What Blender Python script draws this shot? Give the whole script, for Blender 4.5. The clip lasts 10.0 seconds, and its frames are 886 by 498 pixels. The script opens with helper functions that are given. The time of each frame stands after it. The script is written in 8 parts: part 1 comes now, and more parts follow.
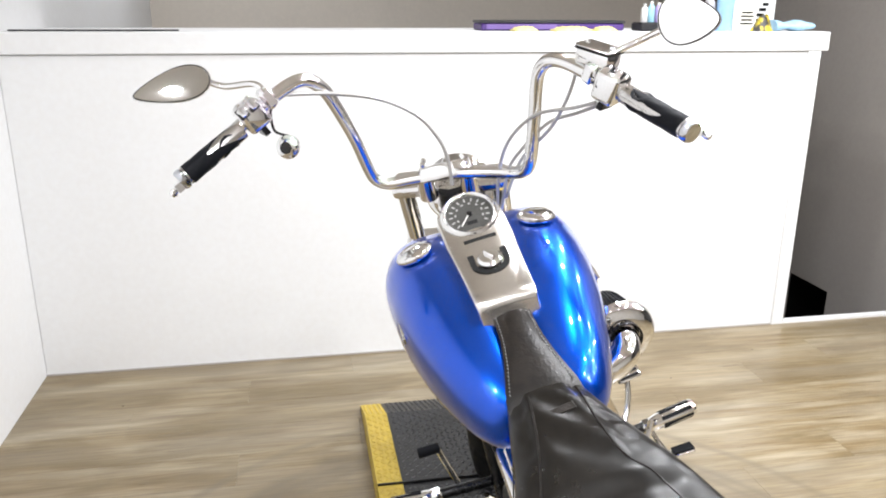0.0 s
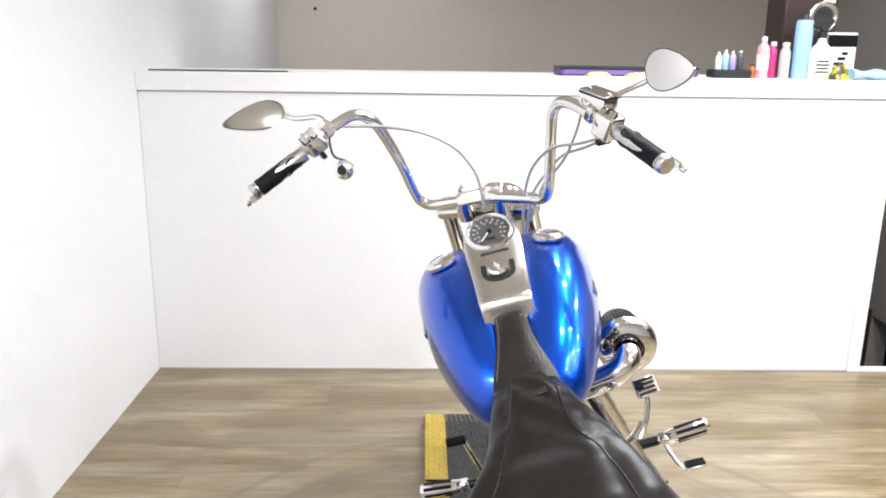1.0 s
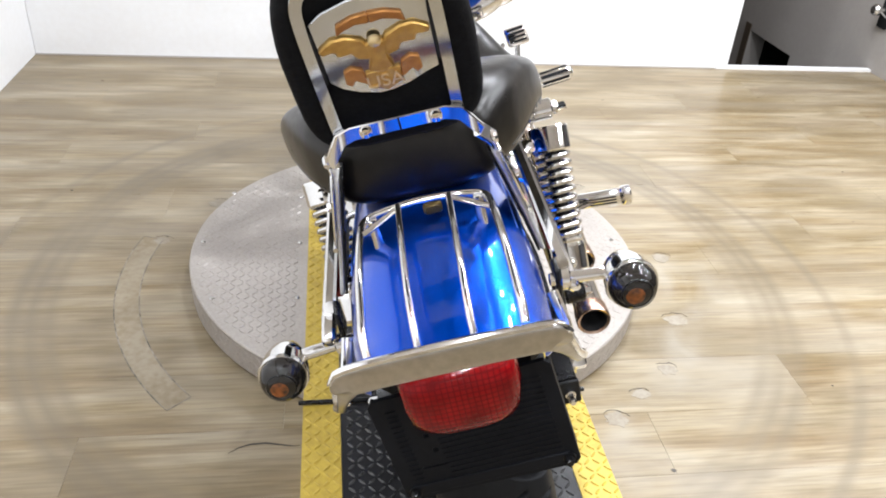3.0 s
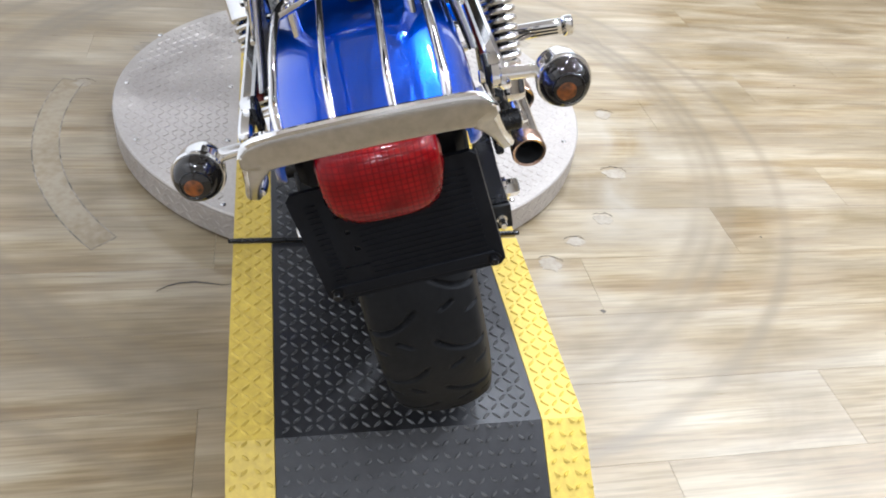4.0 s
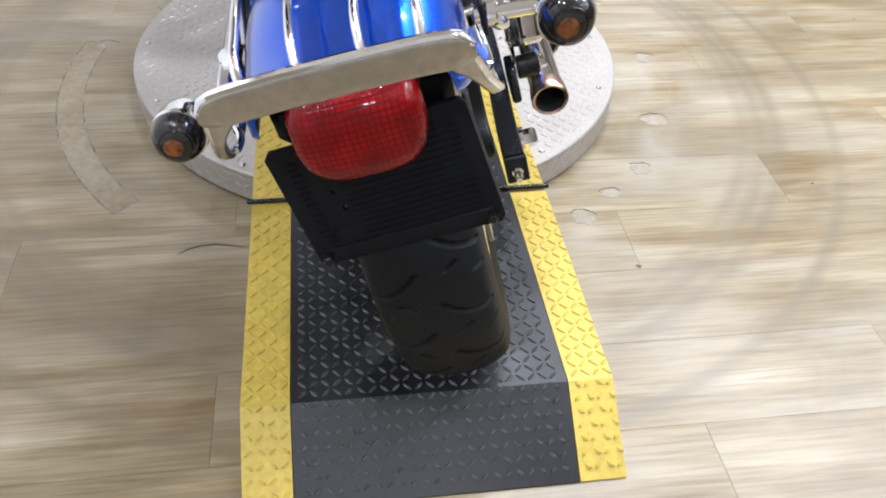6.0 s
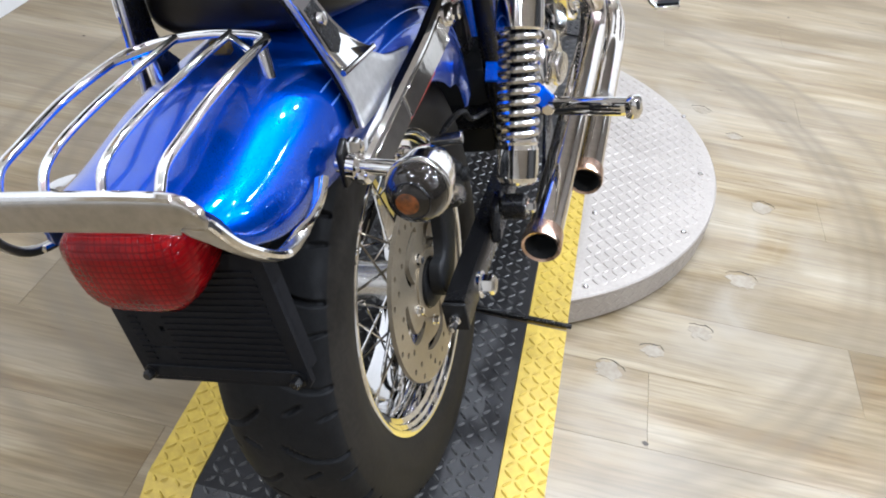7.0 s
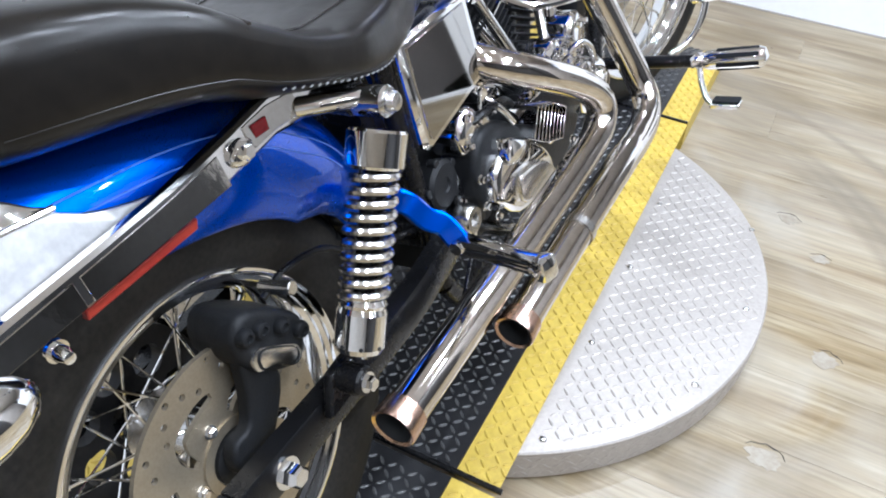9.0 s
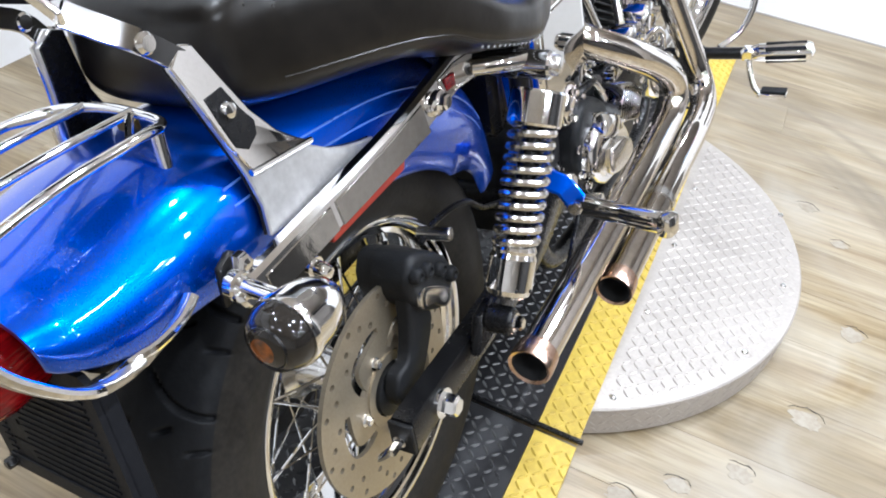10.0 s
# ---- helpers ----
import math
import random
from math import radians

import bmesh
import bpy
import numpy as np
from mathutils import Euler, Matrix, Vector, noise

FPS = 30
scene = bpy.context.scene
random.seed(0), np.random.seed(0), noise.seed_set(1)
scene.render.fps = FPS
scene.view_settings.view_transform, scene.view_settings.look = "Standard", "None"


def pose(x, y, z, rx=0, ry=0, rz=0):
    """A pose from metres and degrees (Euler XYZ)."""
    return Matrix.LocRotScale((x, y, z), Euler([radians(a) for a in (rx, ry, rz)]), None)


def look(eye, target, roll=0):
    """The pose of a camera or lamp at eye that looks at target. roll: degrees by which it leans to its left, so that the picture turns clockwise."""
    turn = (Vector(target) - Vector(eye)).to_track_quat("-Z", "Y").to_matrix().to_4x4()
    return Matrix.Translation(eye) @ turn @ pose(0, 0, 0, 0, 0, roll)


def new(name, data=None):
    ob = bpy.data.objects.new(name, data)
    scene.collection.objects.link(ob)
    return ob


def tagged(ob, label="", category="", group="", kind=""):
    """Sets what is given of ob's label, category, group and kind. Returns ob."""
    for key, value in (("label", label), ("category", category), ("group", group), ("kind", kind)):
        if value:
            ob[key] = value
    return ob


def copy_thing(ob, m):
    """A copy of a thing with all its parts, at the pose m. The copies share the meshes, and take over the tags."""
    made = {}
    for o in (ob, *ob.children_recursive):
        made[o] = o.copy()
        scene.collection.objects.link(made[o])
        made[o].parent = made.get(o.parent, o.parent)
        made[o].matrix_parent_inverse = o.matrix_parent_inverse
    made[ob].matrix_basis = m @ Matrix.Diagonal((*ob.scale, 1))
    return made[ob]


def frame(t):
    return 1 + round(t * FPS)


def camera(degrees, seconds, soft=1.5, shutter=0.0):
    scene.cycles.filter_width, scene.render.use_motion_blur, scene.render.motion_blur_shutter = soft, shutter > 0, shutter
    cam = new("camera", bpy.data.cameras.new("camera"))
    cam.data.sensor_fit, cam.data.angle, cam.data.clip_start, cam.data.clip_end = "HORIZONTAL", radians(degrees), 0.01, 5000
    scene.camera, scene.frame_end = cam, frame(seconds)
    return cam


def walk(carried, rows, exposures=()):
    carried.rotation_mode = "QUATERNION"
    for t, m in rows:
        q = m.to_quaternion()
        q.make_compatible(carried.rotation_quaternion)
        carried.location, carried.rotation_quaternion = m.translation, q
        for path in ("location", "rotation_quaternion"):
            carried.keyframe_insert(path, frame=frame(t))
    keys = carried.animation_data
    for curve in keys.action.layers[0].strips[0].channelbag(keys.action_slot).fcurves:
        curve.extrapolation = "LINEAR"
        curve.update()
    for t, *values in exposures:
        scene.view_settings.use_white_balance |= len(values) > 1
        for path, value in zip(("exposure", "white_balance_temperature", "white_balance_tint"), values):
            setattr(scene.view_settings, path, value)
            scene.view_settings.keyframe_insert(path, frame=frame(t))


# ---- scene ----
# ---- camera ----
cam = camera(59.1, 10.0, soft=1.9)
PATH = [
    (0, (-0.513, -0.424, 1.431), (-0.164, 1.455, 0.839), 0.3),
    (0.5, (-0.403, -0.566, 1.463), (-0.296, 1.377, 0.998), 3.4),
    (1, (-0.346, -0.705, 1.447), (-0.297, 1.231, 0.95), 0.8),
    (1.5, (-0.344, -0.864, 1.416), (-0.163, 1.036, 0.82), 1.3),
    (2, (-0.322, -0.932, 1.361), (-0.02, 0.885, 0.583), 3.0),
    (2.5, (-0.292, -0.924, 1.289), (-0.015, 0.838, 0.384), 3.7),
    (3, (-0.276, -0.915, 1.221), (0.009, 0.758, 0.163), 4.4),
    (3.2, (-0.269, -0.92, 1.2), (0.047, 0.721, 0.101), 5.7),
    (4.5, (-0.241, -0.958, 1.099), (0.19, 0.461, -0.243), 8.9),
    (5, (-0.238, -0.961, 1.091), (0.21, 0.443, -0.26), 8.0),
    (5.2, (-0.237, -0.966, 1.084), (0.236, 0.411, -0.286), 7.7),
    (6.3, (-0.08, -0.862, 1.106), (0.044, 0.603, -0.25), 6.0),
    (6.5, (0.02, -0.827, 1.12), (-0.001, 0.692, -0.18), 9.8),
    (7, (0.154, -0.765, 1.142), (-0.06, 0.735, -0.164), 6.4),
    (7.5, (0.219, -0.566, 1.126), (0.081, 0.896, -0.232), 9.1),
    (8, (0.306, -0.457, 1.136), (-0.058, 0.964, -0.224), 5.8),
    (8.5, (0.404, -0.39, 1.165), (-0.164, 1.013, -0.142), 7.4),
    (9, (0.432, -0.368, 1.169), (-0.189, 1.012, -0.139), 4.0),
    (9.5, (0.403, -0.411, 1.147), (-0.254, 0.952, -0.16), 4.8),
    (10, (0.274, -0.556, 1.161), (-0.243, 0.874, -0.139), 8.3),
]
walk(cam, [(t, look(eye, target, roll)) for t, eye, target, roll in PATH],
     exposures=((0.0, -0.10, 6300, 10), (1.5, -0.05, 6300, 10), (3.0, 0.09, 6120, 10), (4.5, 0.02, 5640, 10), (5.0, 0.02, 5640, 10), (6.5, -0.10, 5860, 10), (7.5, -0.15, 5560, 9), (9.0, -0.12, 5500, 9), (10.0, 0.00, 5750, 9)))

# ---- light ----
world = bpy.data.worlds.new("showroom_world")
world.use_nodes = True
world.node_tree.nodes["Background"].inputs[0].default_value = (0.8, 0.85, 0.9, 1)
world.node_tree.nodes["Background"].inputs[1].default_value = 0.15
scene.world = world
LAMP_WATTS = 18.7      # each round ceiling lamp
CEILING = 2.70


# ---- materials ----
def material(name, color, rough=0.5, metal=0.0, second=None, scale=6.0, fine=60.0, mix=0.5, bump=0.0,
             bump_scale=None, coat=0.0, rough_var=0.1, stretch=(1, 1, 1), transmission=0.0, ior=1.45, coords="Object", spec=0.5):
    """Principled surface with a broad and a fine noise in its colour, gloss and relief."""
    m = bpy.data.materials.new(name)
    m.use_nodes = True
    nt = m.node_tree
    n, l = nt.nodes, nt.links
    b = n["Principled BSDF"]
    tc = n.new("ShaderNodeTexCoord")
    mp = n.new("ShaderNodeMapping")
    mp.inputs["Scale"].default_value = stretch
    l.new(tc.outputs[coords], mp.inputs["Vector"])
    big = n.new("ShaderNodeTexNoise")
    big.inputs["Scale"].default_value, big.inputs["Detail"].default_value = scale, 4
    small = n.new("ShaderNodeTexNoise")
    small.inputs["Scale"].default_value, small.inputs["Detail"].default_value = fine, 6
    l.new(mp.outputs[0], big.inputs["Vector"])
    l.new(mp.outputs[0], small.inputs["Vector"])
    add = n.new("ShaderNodeMath")
    add.operation = "ADD"
    half = n.new("ShaderNodeMath")
    half.operation = "MULTIPLY"
    half.inputs[1].default_value = 0.5
    l.new(big.outputs["Fac"], add.inputs[0])
    l.new(small.outputs["Fac"], add.inputs[1])
    l.new(add.outputs[0], half.inputs[0])
    ramp = n.new("ShaderNodeValToRGB")
    second = second or tuple(c * 0.8 for c in color)
    ramp.color_ramp.elements[0].position, ramp.color_ramp.elements[1].position = 0.5 - 0.2 * mix - 0.02, 0.5 + 0.2 * mix + 0.02
    ramp.color_ramp.elements[0].color, ramp.color_ramp.elements[1].color = (*second, 1), (*color, 1)
    l.new(half.outputs[0], ramp.inputs[0])
    l.new(ramp.outputs[0], b.inputs["Base Color"])
    rr = n.new("ShaderNodeMapRange")
    rr.inputs["To Min"].default_value, rr.inputs["To Max"].default_value = max(0.02, rough - rough_var), min(1, rough + rough_var)
    l.new(half.outputs[0], rr.inputs["Value"])
    l.new(rr.outputs[0], b.inputs["Roughness"])
    b.inputs["Metallic"].default_value = metal
    b.inputs["Specular IOR Level"].default_value = spec
    b.inputs["Coat Weight"].default_value, b.inputs["Coat Roughness"].default_value = coat, 0.03
    b.inputs["Transmission Weight"].default_value, b.inputs["IOR"].default_value = transmission, ior
    if bump:
        bp = n.new("ShaderNodeBump")
        bp.inputs["Strength"].default_value, bp.inputs["Distance"].default_value = bump, 0.002
        src = small
        if bump_scale:
            src = n.new("ShaderNodeTexNoise")
            src.inputs["Scale"].default_value, src.inputs["Detail"].default_value = bump_scale, 5
            l.new(mp.outputs[0], src.inputs["Vector"])
        l.new(src.outputs["Fac"], bp.inputs["Height"])
        l.new(bp.outputs[0], b.inputs["Normal"])
    return m


def glow(name, color, strength):
    m = bpy.data.materials.new(name)
    m.use_nodes = True
    n, l = m.node_tree.nodes, m.node_tree.links
    b = n["Principled BSDF"]
    b.inputs["Base Color"].default_value = (*color, 1)
    b.inputs["Emission Color"].default_value = (*color, 1)
    b.inputs["Emission Strength"].default_value = strength
    return m


CHROME = material("chrome", (0.90, 0.90, 0.90), 0.06, 1.0, (0.82, 0.82, 0.82), 4, 300, rough_var=0.03)
PIPE_CHROME = material("warm_pipe_chrome", (0.82, 0.785, 0.745), 0.07, 1.0, (0.68, 0.635, 0.59), 5, 90, rough_var=0.03)
CHROME_SOFT = material("polished_alloy", (0.74, 0.73, 0.71), 0.2, 1.0, (0.62, 0.61, 0.60), 8, 200, rough_var=0.06, bump=0.05)
GREY_CHROME = material("grey_chrome", (0.56, 0.585, 0.63), 0.09, 1.0, (0.54, 0.55, 0.57), 8, 200, rough_var=0.05, bump=0.15, bump_scale=14)
SATIN = material("satin_plate", (0.82, 0.79, 0.75), 0.24, 1.0, (0.76, 0.73, 0.69), 6, 150, rough_var=0.05)
BLUE = material("blue_paint", (0.0013, 0.082, 0.63), 0.28, 0.88, (0.0011, 0.070, 0.545), 3, 900, coat=1.0, rough_var=0.04, spec=0.02)
LEATHER = material("black_leather", (0.0046, 0.0038, 0.0031), 0.30, 0.0, (0.010, 0.0085, 0.007), 5, 60, bump=0.30, bump_scale=26, rough_var=0.09, spec=0.40)
LEATHER_WORN = material("worn_brown_black_leather", (0.016, 0.012, 0.0095), 0.32, 0.0, (0.007, 0.006, 0.0055), 9, 70, bump=0.3, bump_scale=180, rough_var=0.1)
CLOTH = material("black_pad_cloth", (0.004, 0.004, 0.0045), 0.85, 0.0, (0.007, 0.007, 0.0075), 10, 200, bump=0.3, bump_scale=500, spec=0.12)
THREAD = material("grey_thread", (0.25, 0.25, 0.25), 0.7, 0.0)
RUBBER = material("tyre_rubber", (0.0082, 0.0086, 0.0095), 0.55, 0.0, (0.0115, 0.012, 0.013), 7, 120, bump=0.15, bump_scale=300, spec=0.13)
RUBBER_SIDE = material("dusty_sidewall_rubber", (0.021, 0.0185, 0.0155), 0.6, 0.0, (0.010, 0.0092, 0.008), 9, 150, bump=0.1, spec=0.14)
BLACK = material("black_painted_metal", (0.004, 0.004, 0.0045), 0.28, 0.0, (0.006, 0.006, 0.0066), 8, 160, bump=0.08, spec=0.32)
BLACK_CAST = material("dark_grey_casting", (0.0105, 0.011, 0.012), 0.46, 0.0, (0.007, 0.0073, 0.008), 12, 260, bump=0.3, bump_scale=420, spec=0.24)
PLASTIC = material("black_plastic", (0.0068, 0.0074, 0.0092), 0.5, 0.0, (0.009, 0.0096, 0.0118), 10, 200, bump=0.12, spec=0.10)
ROTOR = material("brake_disc_steel", (0.385, 0.335, 0.252), 0.38, 0.8, (0.325, 0.28, 0.208), 14, 300, bump=0.1, rough_var=0.08)
COPPER = material("heat_tinted_steel", (0.55, 0.33, 0.24), 0.25, 1.0, (0.66, 0.52, 0.42), 30, 90, mix=0.8)
DULL_BLACK = material("dull_black", (0.008, 0.008, 0.008), 0.9, 0.0)
GOLD = material("gold_relief", (0.62, 0.40, 0.12), 0.34, 1.0, (0.45, 0.27, 0.08), 20, 120, bump=0.4, bump_scale=160)
RED_LENS = material("red_lens", (0.265, 0.004, 0.005), 0.10, 0.0, (0.10, 0.0015, 0.0025), 18, 50, mix=0.6, spec=0.25, rough_var=0.03)


def prism_grid(m, pitch, dark):
    """Moulded squares in a lens: grooves along x and z, pressed in, their shade put into the colour."""
    n, l = m.node_tree.nodes, m.node_tree.links
    b = n["Principled BSDF"]
    tc = n.new("ShaderNodeTexCoord")
    sx = n.new("ShaderNodeSeparateXYZ")
    l.new(tc.outputs["Object"], sx.inputs[0])
    lines = []
    for axis in ("X", "Z"):
        pp = n.new("ShaderNodeMath")
        pp.operation = "PINGPONG"
        pp.inputs[1].default_value = pitch / 2
        l.new(sx.outputs[axis], pp.inputs[0])
        mr = n.new("ShaderNodeMapRange")
        mr.inputs["From Min"].default_value, mr.inputs["From Max"].default_value = 0.0, pitch * 0.22
        l.new(pp.outputs[0], mr.inputs["Value"])
        lines.append(mr)
    both = n.new("ShaderNodeMath")
    both.operation = "MULTIPLY"
    l.new(lines[0].outputs[0], both.inputs[0])
    l.new(lines[1].outputs[0], both.inputs[1])
    old = b.inputs["Base Color"].links[0].from_socket
    mix = n.new("ShaderNodeMix")
    mix.data_type = "RGBA"
    mix.inputs["A"].default_value = (*dark, 1)
    l.new(both.outputs[0], mix.inputs["Factor"])
    l.new(old, mix.inputs["B"])
    l.new(mix.outputs["Result"], b.inputs["Base Color"])
    bp = n.new("ShaderNodeBump")
    bp.inputs["Strength"].default_value, bp.inputs["Distance"].default_value = 0.3, 0.0010
    l.new(both.outputs[0], bp.inputs["Height"])
    l.new(bp.outputs[0], b.inputs["Normal"])


prism_grid(RED_LENS, 0.0058, (0.11, 0.0015, 0.003))
RED_TAPE = material("red_reflector", (0.24, 0.024, 0.013), 0.35, 0.0, (0.19, 0.013, 0.010), 20, 200)
DARK_RED = material("dark_red_reflector", (0.11, 0.004, 0.006), 0.2, 0.0, (0.05, 0.002, 0.003), 30, 200)
COPPER_GILT = material("copper_gilt", (0.50, 0.24, 0.07), 0.42, 0.8, (0.36, 0.16, 0.05), 20, 120, bump=0.4, bump_scale=160)
PALE_GILT = material("pale_gilt", (0.80, 0.66, 0.38), 0.35, 0.9, (0.70, 0.54, 0.28), 20, 120)
BRASS = material("dull_brass", (0.20, 0.14, 0.05), 0.45, 0.9, (0.12, 0.085, 0.035), 20, 120)
AMBER = material("amber_bulb", (0.26, 0.075, 0.015), 0.12, 0.0, (0.03, 0.016, 0.008), 20, 100)
POLISHED = material("polished_steel_plate", (0.68, 0.675, 0.67), 0.34, 0.9, (0.54, 0.535, 0.53), 7, 120, rough_var=0.08, bump=0.15, bump_scale=12)
RAIL = material("scuffed_alloy_rail", (0.50, 0.48, 0.45), 0.30, 1.0, (0.40, 0.385, 0.36), 9, 130, rough_var=0.08, bump=0.1)
PIN_LINE = material("pale_blue_pin_line", (0.10, 0.22, 0.72), 0.3, 0.2, coat=0.8)
SMOKED_CHROME = material("smoked_chrome", (0.54, 0.53, 0.505), 0.06, 1.0, (0.45, 0.44, 0.415), 16, 120, rough_var=0.02, bump=0.12, bump_scale=30)
PULLEY = material("black_pulley_coat", (0.010, 0.010, 0.011), 0.45, 0.0, (0.018, 0.017, 0.016), 12, 150, spec=0.3)
SMOKE = material("smoked_lens", (0.014, 0.012, 0.010), 0.08, 0.0, (0.010, 0.009, 0.008), 10, 100, coat=0.35, spec=0.35)
MIRROR = material("mirror_glass", (0.52, 0.51, 0.495), 0.03, 1.0, (0.50, 0.49, 0.475), 2, 50, rough_var=0.005)
DIAL = material("dial_face", (0.055, 0.054, 0.050), 0.4, 0.0, (0.04, 0.039, 0.036), 20, 200)
WHITE_INK = material("white_marking", (0.75, 0.75, 0.72), 0.5, 0.0)
DIAL_INK = material("dial_print", (0.36, 0.36, 0.35), 0.5, 0.0)
CABLE = material("grey_cable_sleeve", (0.50, 0.49, 0.47), 0.35, 0.6, (0.42, 0.41, 0.40), 20, 200)

ALU_PLATE = material("aluminium_tread_plate", (0.425, 0.390, 0.356), 0.40, 0.45, (0.345, 0.315, 0.285), 5, 140, bump=0.12, bump_scale=350)
MAT_BLACK = material("black_tread_rubber", (0.016, 0.016, 0.0175), 0.34, 0.0, (0.010, 0.010, 0.011), 5, 120, bump=0.2, bump_scale=300, spec=0.42)
MAT_WORN = material("rubbed_tread_bars", (0.066, 0.065, 0.064), 0.28, 0.0, (0.030, 0.030, 0.031), 4, 60, bump=0.1, bump_scale=300, spec=0.7)
MAT_YELLOW = material("yellow_tread_rubber", (0.54, 0.395, 0.062), 0.5, 0.0, (0.41, 0.295, 0.048), 6, 90, bump=0.2, bump_scale=250)
WALL_WHITE = material("white_wall_paint", (0.77, 0.775, 0.78), 0.55, 0.0, (0.742, 0.740, 0.738), 1.2, 40, bump=0.06, bump_scale=150)
WALL_GREY = material("grey_wall_paint", (0.36, 0.335, 0.308), 0.65, 0.0, (0.335, 0.31, 0.287), 1.0, 40, bump=0.06, bump_scale=150)
OFFICE_PAINT = material("beige_grey_wall_paint", (0.64, 0.585, 0.515), 0.65, 0.0, (0.60, 0.55, 0.485), 1.0, 40, bump=0.06, bump_scale=150)
CEIL_PAINT = material("ceiling_paint", (0.66, 0.62, 0.565), 0.7, 0.0, (0.63, 0.59, 0.54), 1.5, 60)
BACK_WALL = material("grey_back_wall_paint", (0.60, 0.575, 0.54), 0.6, 0.0, (0.56, 0.535, 0.50), 1.0, 40, bump=0.06, bump_scale=150)
CHARCOAL = material("charcoal_wall_paint", (0.050, 0.048, 0.047), 0.6, 0.0, (0.042, 0.040, 0.039), 1.0, 40, bump=0.06, bump_scale=150)
JAMB = material("brown_jamb_wood", (0.10, 0.075, 0.05), 0.5, 0.0, (0.07, 0.05, 0.034), 5, 60, stretch=(1, 1, 0.1))
# near-black base colour; in the doorway it stands in for missing light
DARK_VOID = material("near_black_void", (0.020, 0.019, 0.018), 0.7, 0.0)


def plank_material():
    """Pale washed oak boards: long grain, a tint of its own for each board, rings rubbed in by turning wheels, yellow and grey washes."""
    m = bpy.data.materials.new("washed_oak_board")
    m.use_nodes = True
    n, l = m.node_tree.nodes, m.node_tree.links
    b = n["Principled BSDF"]
    geo, info = n.new("ShaderNodeNewGeometry"), n.new("ShaderNodeObjectInfo")
    shift = n.new("ShaderNodeVectorMath")
    shift.operation = "MULTIPLY_ADD"
    comb = n.new("ShaderNodeCombineXYZ")
    l.new(info.outputs["Random"], comb.inputs[0])
    l.new(info.outputs["Random"], comb.inputs[2])
    shift.inputs[1].default_value = (0.9, 0.35, 0.05)
    l.new(comb.outputs[0], shift.inputs[0])
    l.new(geo.outputs["Position"], shift.inputs[2])

    def grain(scale, stretch, detail=6, dist=0.6):
        mp = n.new("ShaderNodeMapping")
        mp.inputs["Scale"].default_value = stretch
        l.new(shift.outputs[0], mp.inputs["Vector"])
        t = n.new("ShaderNodeTexNoise")
        t.inputs["Scale"].default_value, t.inputs["Detail"].default_value, t.inputs["Distortion"].default_value = scale, detail, dist
        l.new(mp.outputs[0], t.inputs["Vector"])
        return t

    broad, fine = grain(1.0, (1.7, 17.0, 1), 7, 0.45), grain(10.0, (0.7, 15.0, 1), 6, 0.3)
    ramp = n.new("ShaderNodeValToRGB")
    e = ramp.color_ramp.elements
    e[0].position, e[0].color = 0.33, (0.172, 0.120, 0.058, 1)
    e[1].position, e[1].color = 0.70, (0.335, 0.288, 0.202, 1)
    for pos, c in ((0.44, (0.232, 0.178, 0.100, 1)), (0.55, (0.275, 0.224, 0.140, 1))):
        ramp.color_ramp.elements.new(pos).color = c
    l.new(broad.outputs["Fac"], ramp.inputs[0])
    # unworn brown oak showing in patches, more of it towards the west wall
    patch = n.new("ShaderNodeTexNoise")
    pm = n.new("ShaderNodeMapping")
    pm.inputs["Scale"].default_value = (1.0, 2.6, 1)
    l.new(geo.outputs["Position"], pm.inputs["Vector"])
    patch.inputs["Scale"].default_value, patch.inputs["Detail"].default_value, patch.inputs["Distortion"].default_value = 2.2, 12, 0.7
    l.new(pm.outputs[0], patch.inputs["Vector"])
    sep = n.new("ShaderNodeSeparateXYZ")
    l.new(geo.outputs["Position"], sep.inputs[0])
    west = n.new("ShaderNodeMapRange")
    west.inputs["From Min"].default_value, west.inputs["From Max"].default_value = -1.0, 0.4
    west.inputs["To Min"].default_value, west.inputs["To Max"].default_value = 0.055, 0.015
    l.new(sep.outputs["X"], west.inputs["Value"])
    both = n.new("ShaderNodeMath")
    l.new(patch.outputs["Fac"], both.inputs[0])
    l.new(west.outputs[0], both.inputs[1])
    pf = n.new("ShaderNodeMapRange")
    pf.inputs["From Min"].default_value, pf.inputs["From Max"].default_value = 0.44, 0.63
    pf.inputs["To Max"].default_value = 0.78
    l.new(both.outputs[0], pf.inputs["Value"])
    brown = n.new("ShaderNodeMix")
    brown.data_type = "RGBA"
    brown.inputs["B"].default_value = (0.162, 0.121, 0.062, 1)
    l.new(pf.outputs[0], brown.inputs["Factor"])
    l.new(ramp.outputs[0], brown.inputs["A"])
    ramp2 = n.new("ShaderNodeValToRGB")
    e = ramp2.color_ramp.elements
    e[0].position, e[0].color = 0.34, (0.70, 0.66, 0.60, 1)
    e[1].position, e[1].color = 0.60, (1.04, 1.04, 1.04, 1)
    l.new(fine.outputs["Fac"], ramp2.inputs[0])
    mul = n.new("ShaderNodeMix")
    mul.data_type, mul.blend_type = "RGBA", "MULTIPLY"
    mul.inputs["Factor"].default_value = 0.9
    l.new(brown.outputs["Result"], mul.inputs["A"])
    l.new(ramp2.outputs[0], mul.inputs["B"])
    # a tint for each board
    tint = n.new("ShaderNodeValToRGB")
    e = tint.color_ramp.elements
    e[0].color, e[1].color = (0.95, 0.945, 0.935, 1), (1.02, 1.02, 1.02, 1)
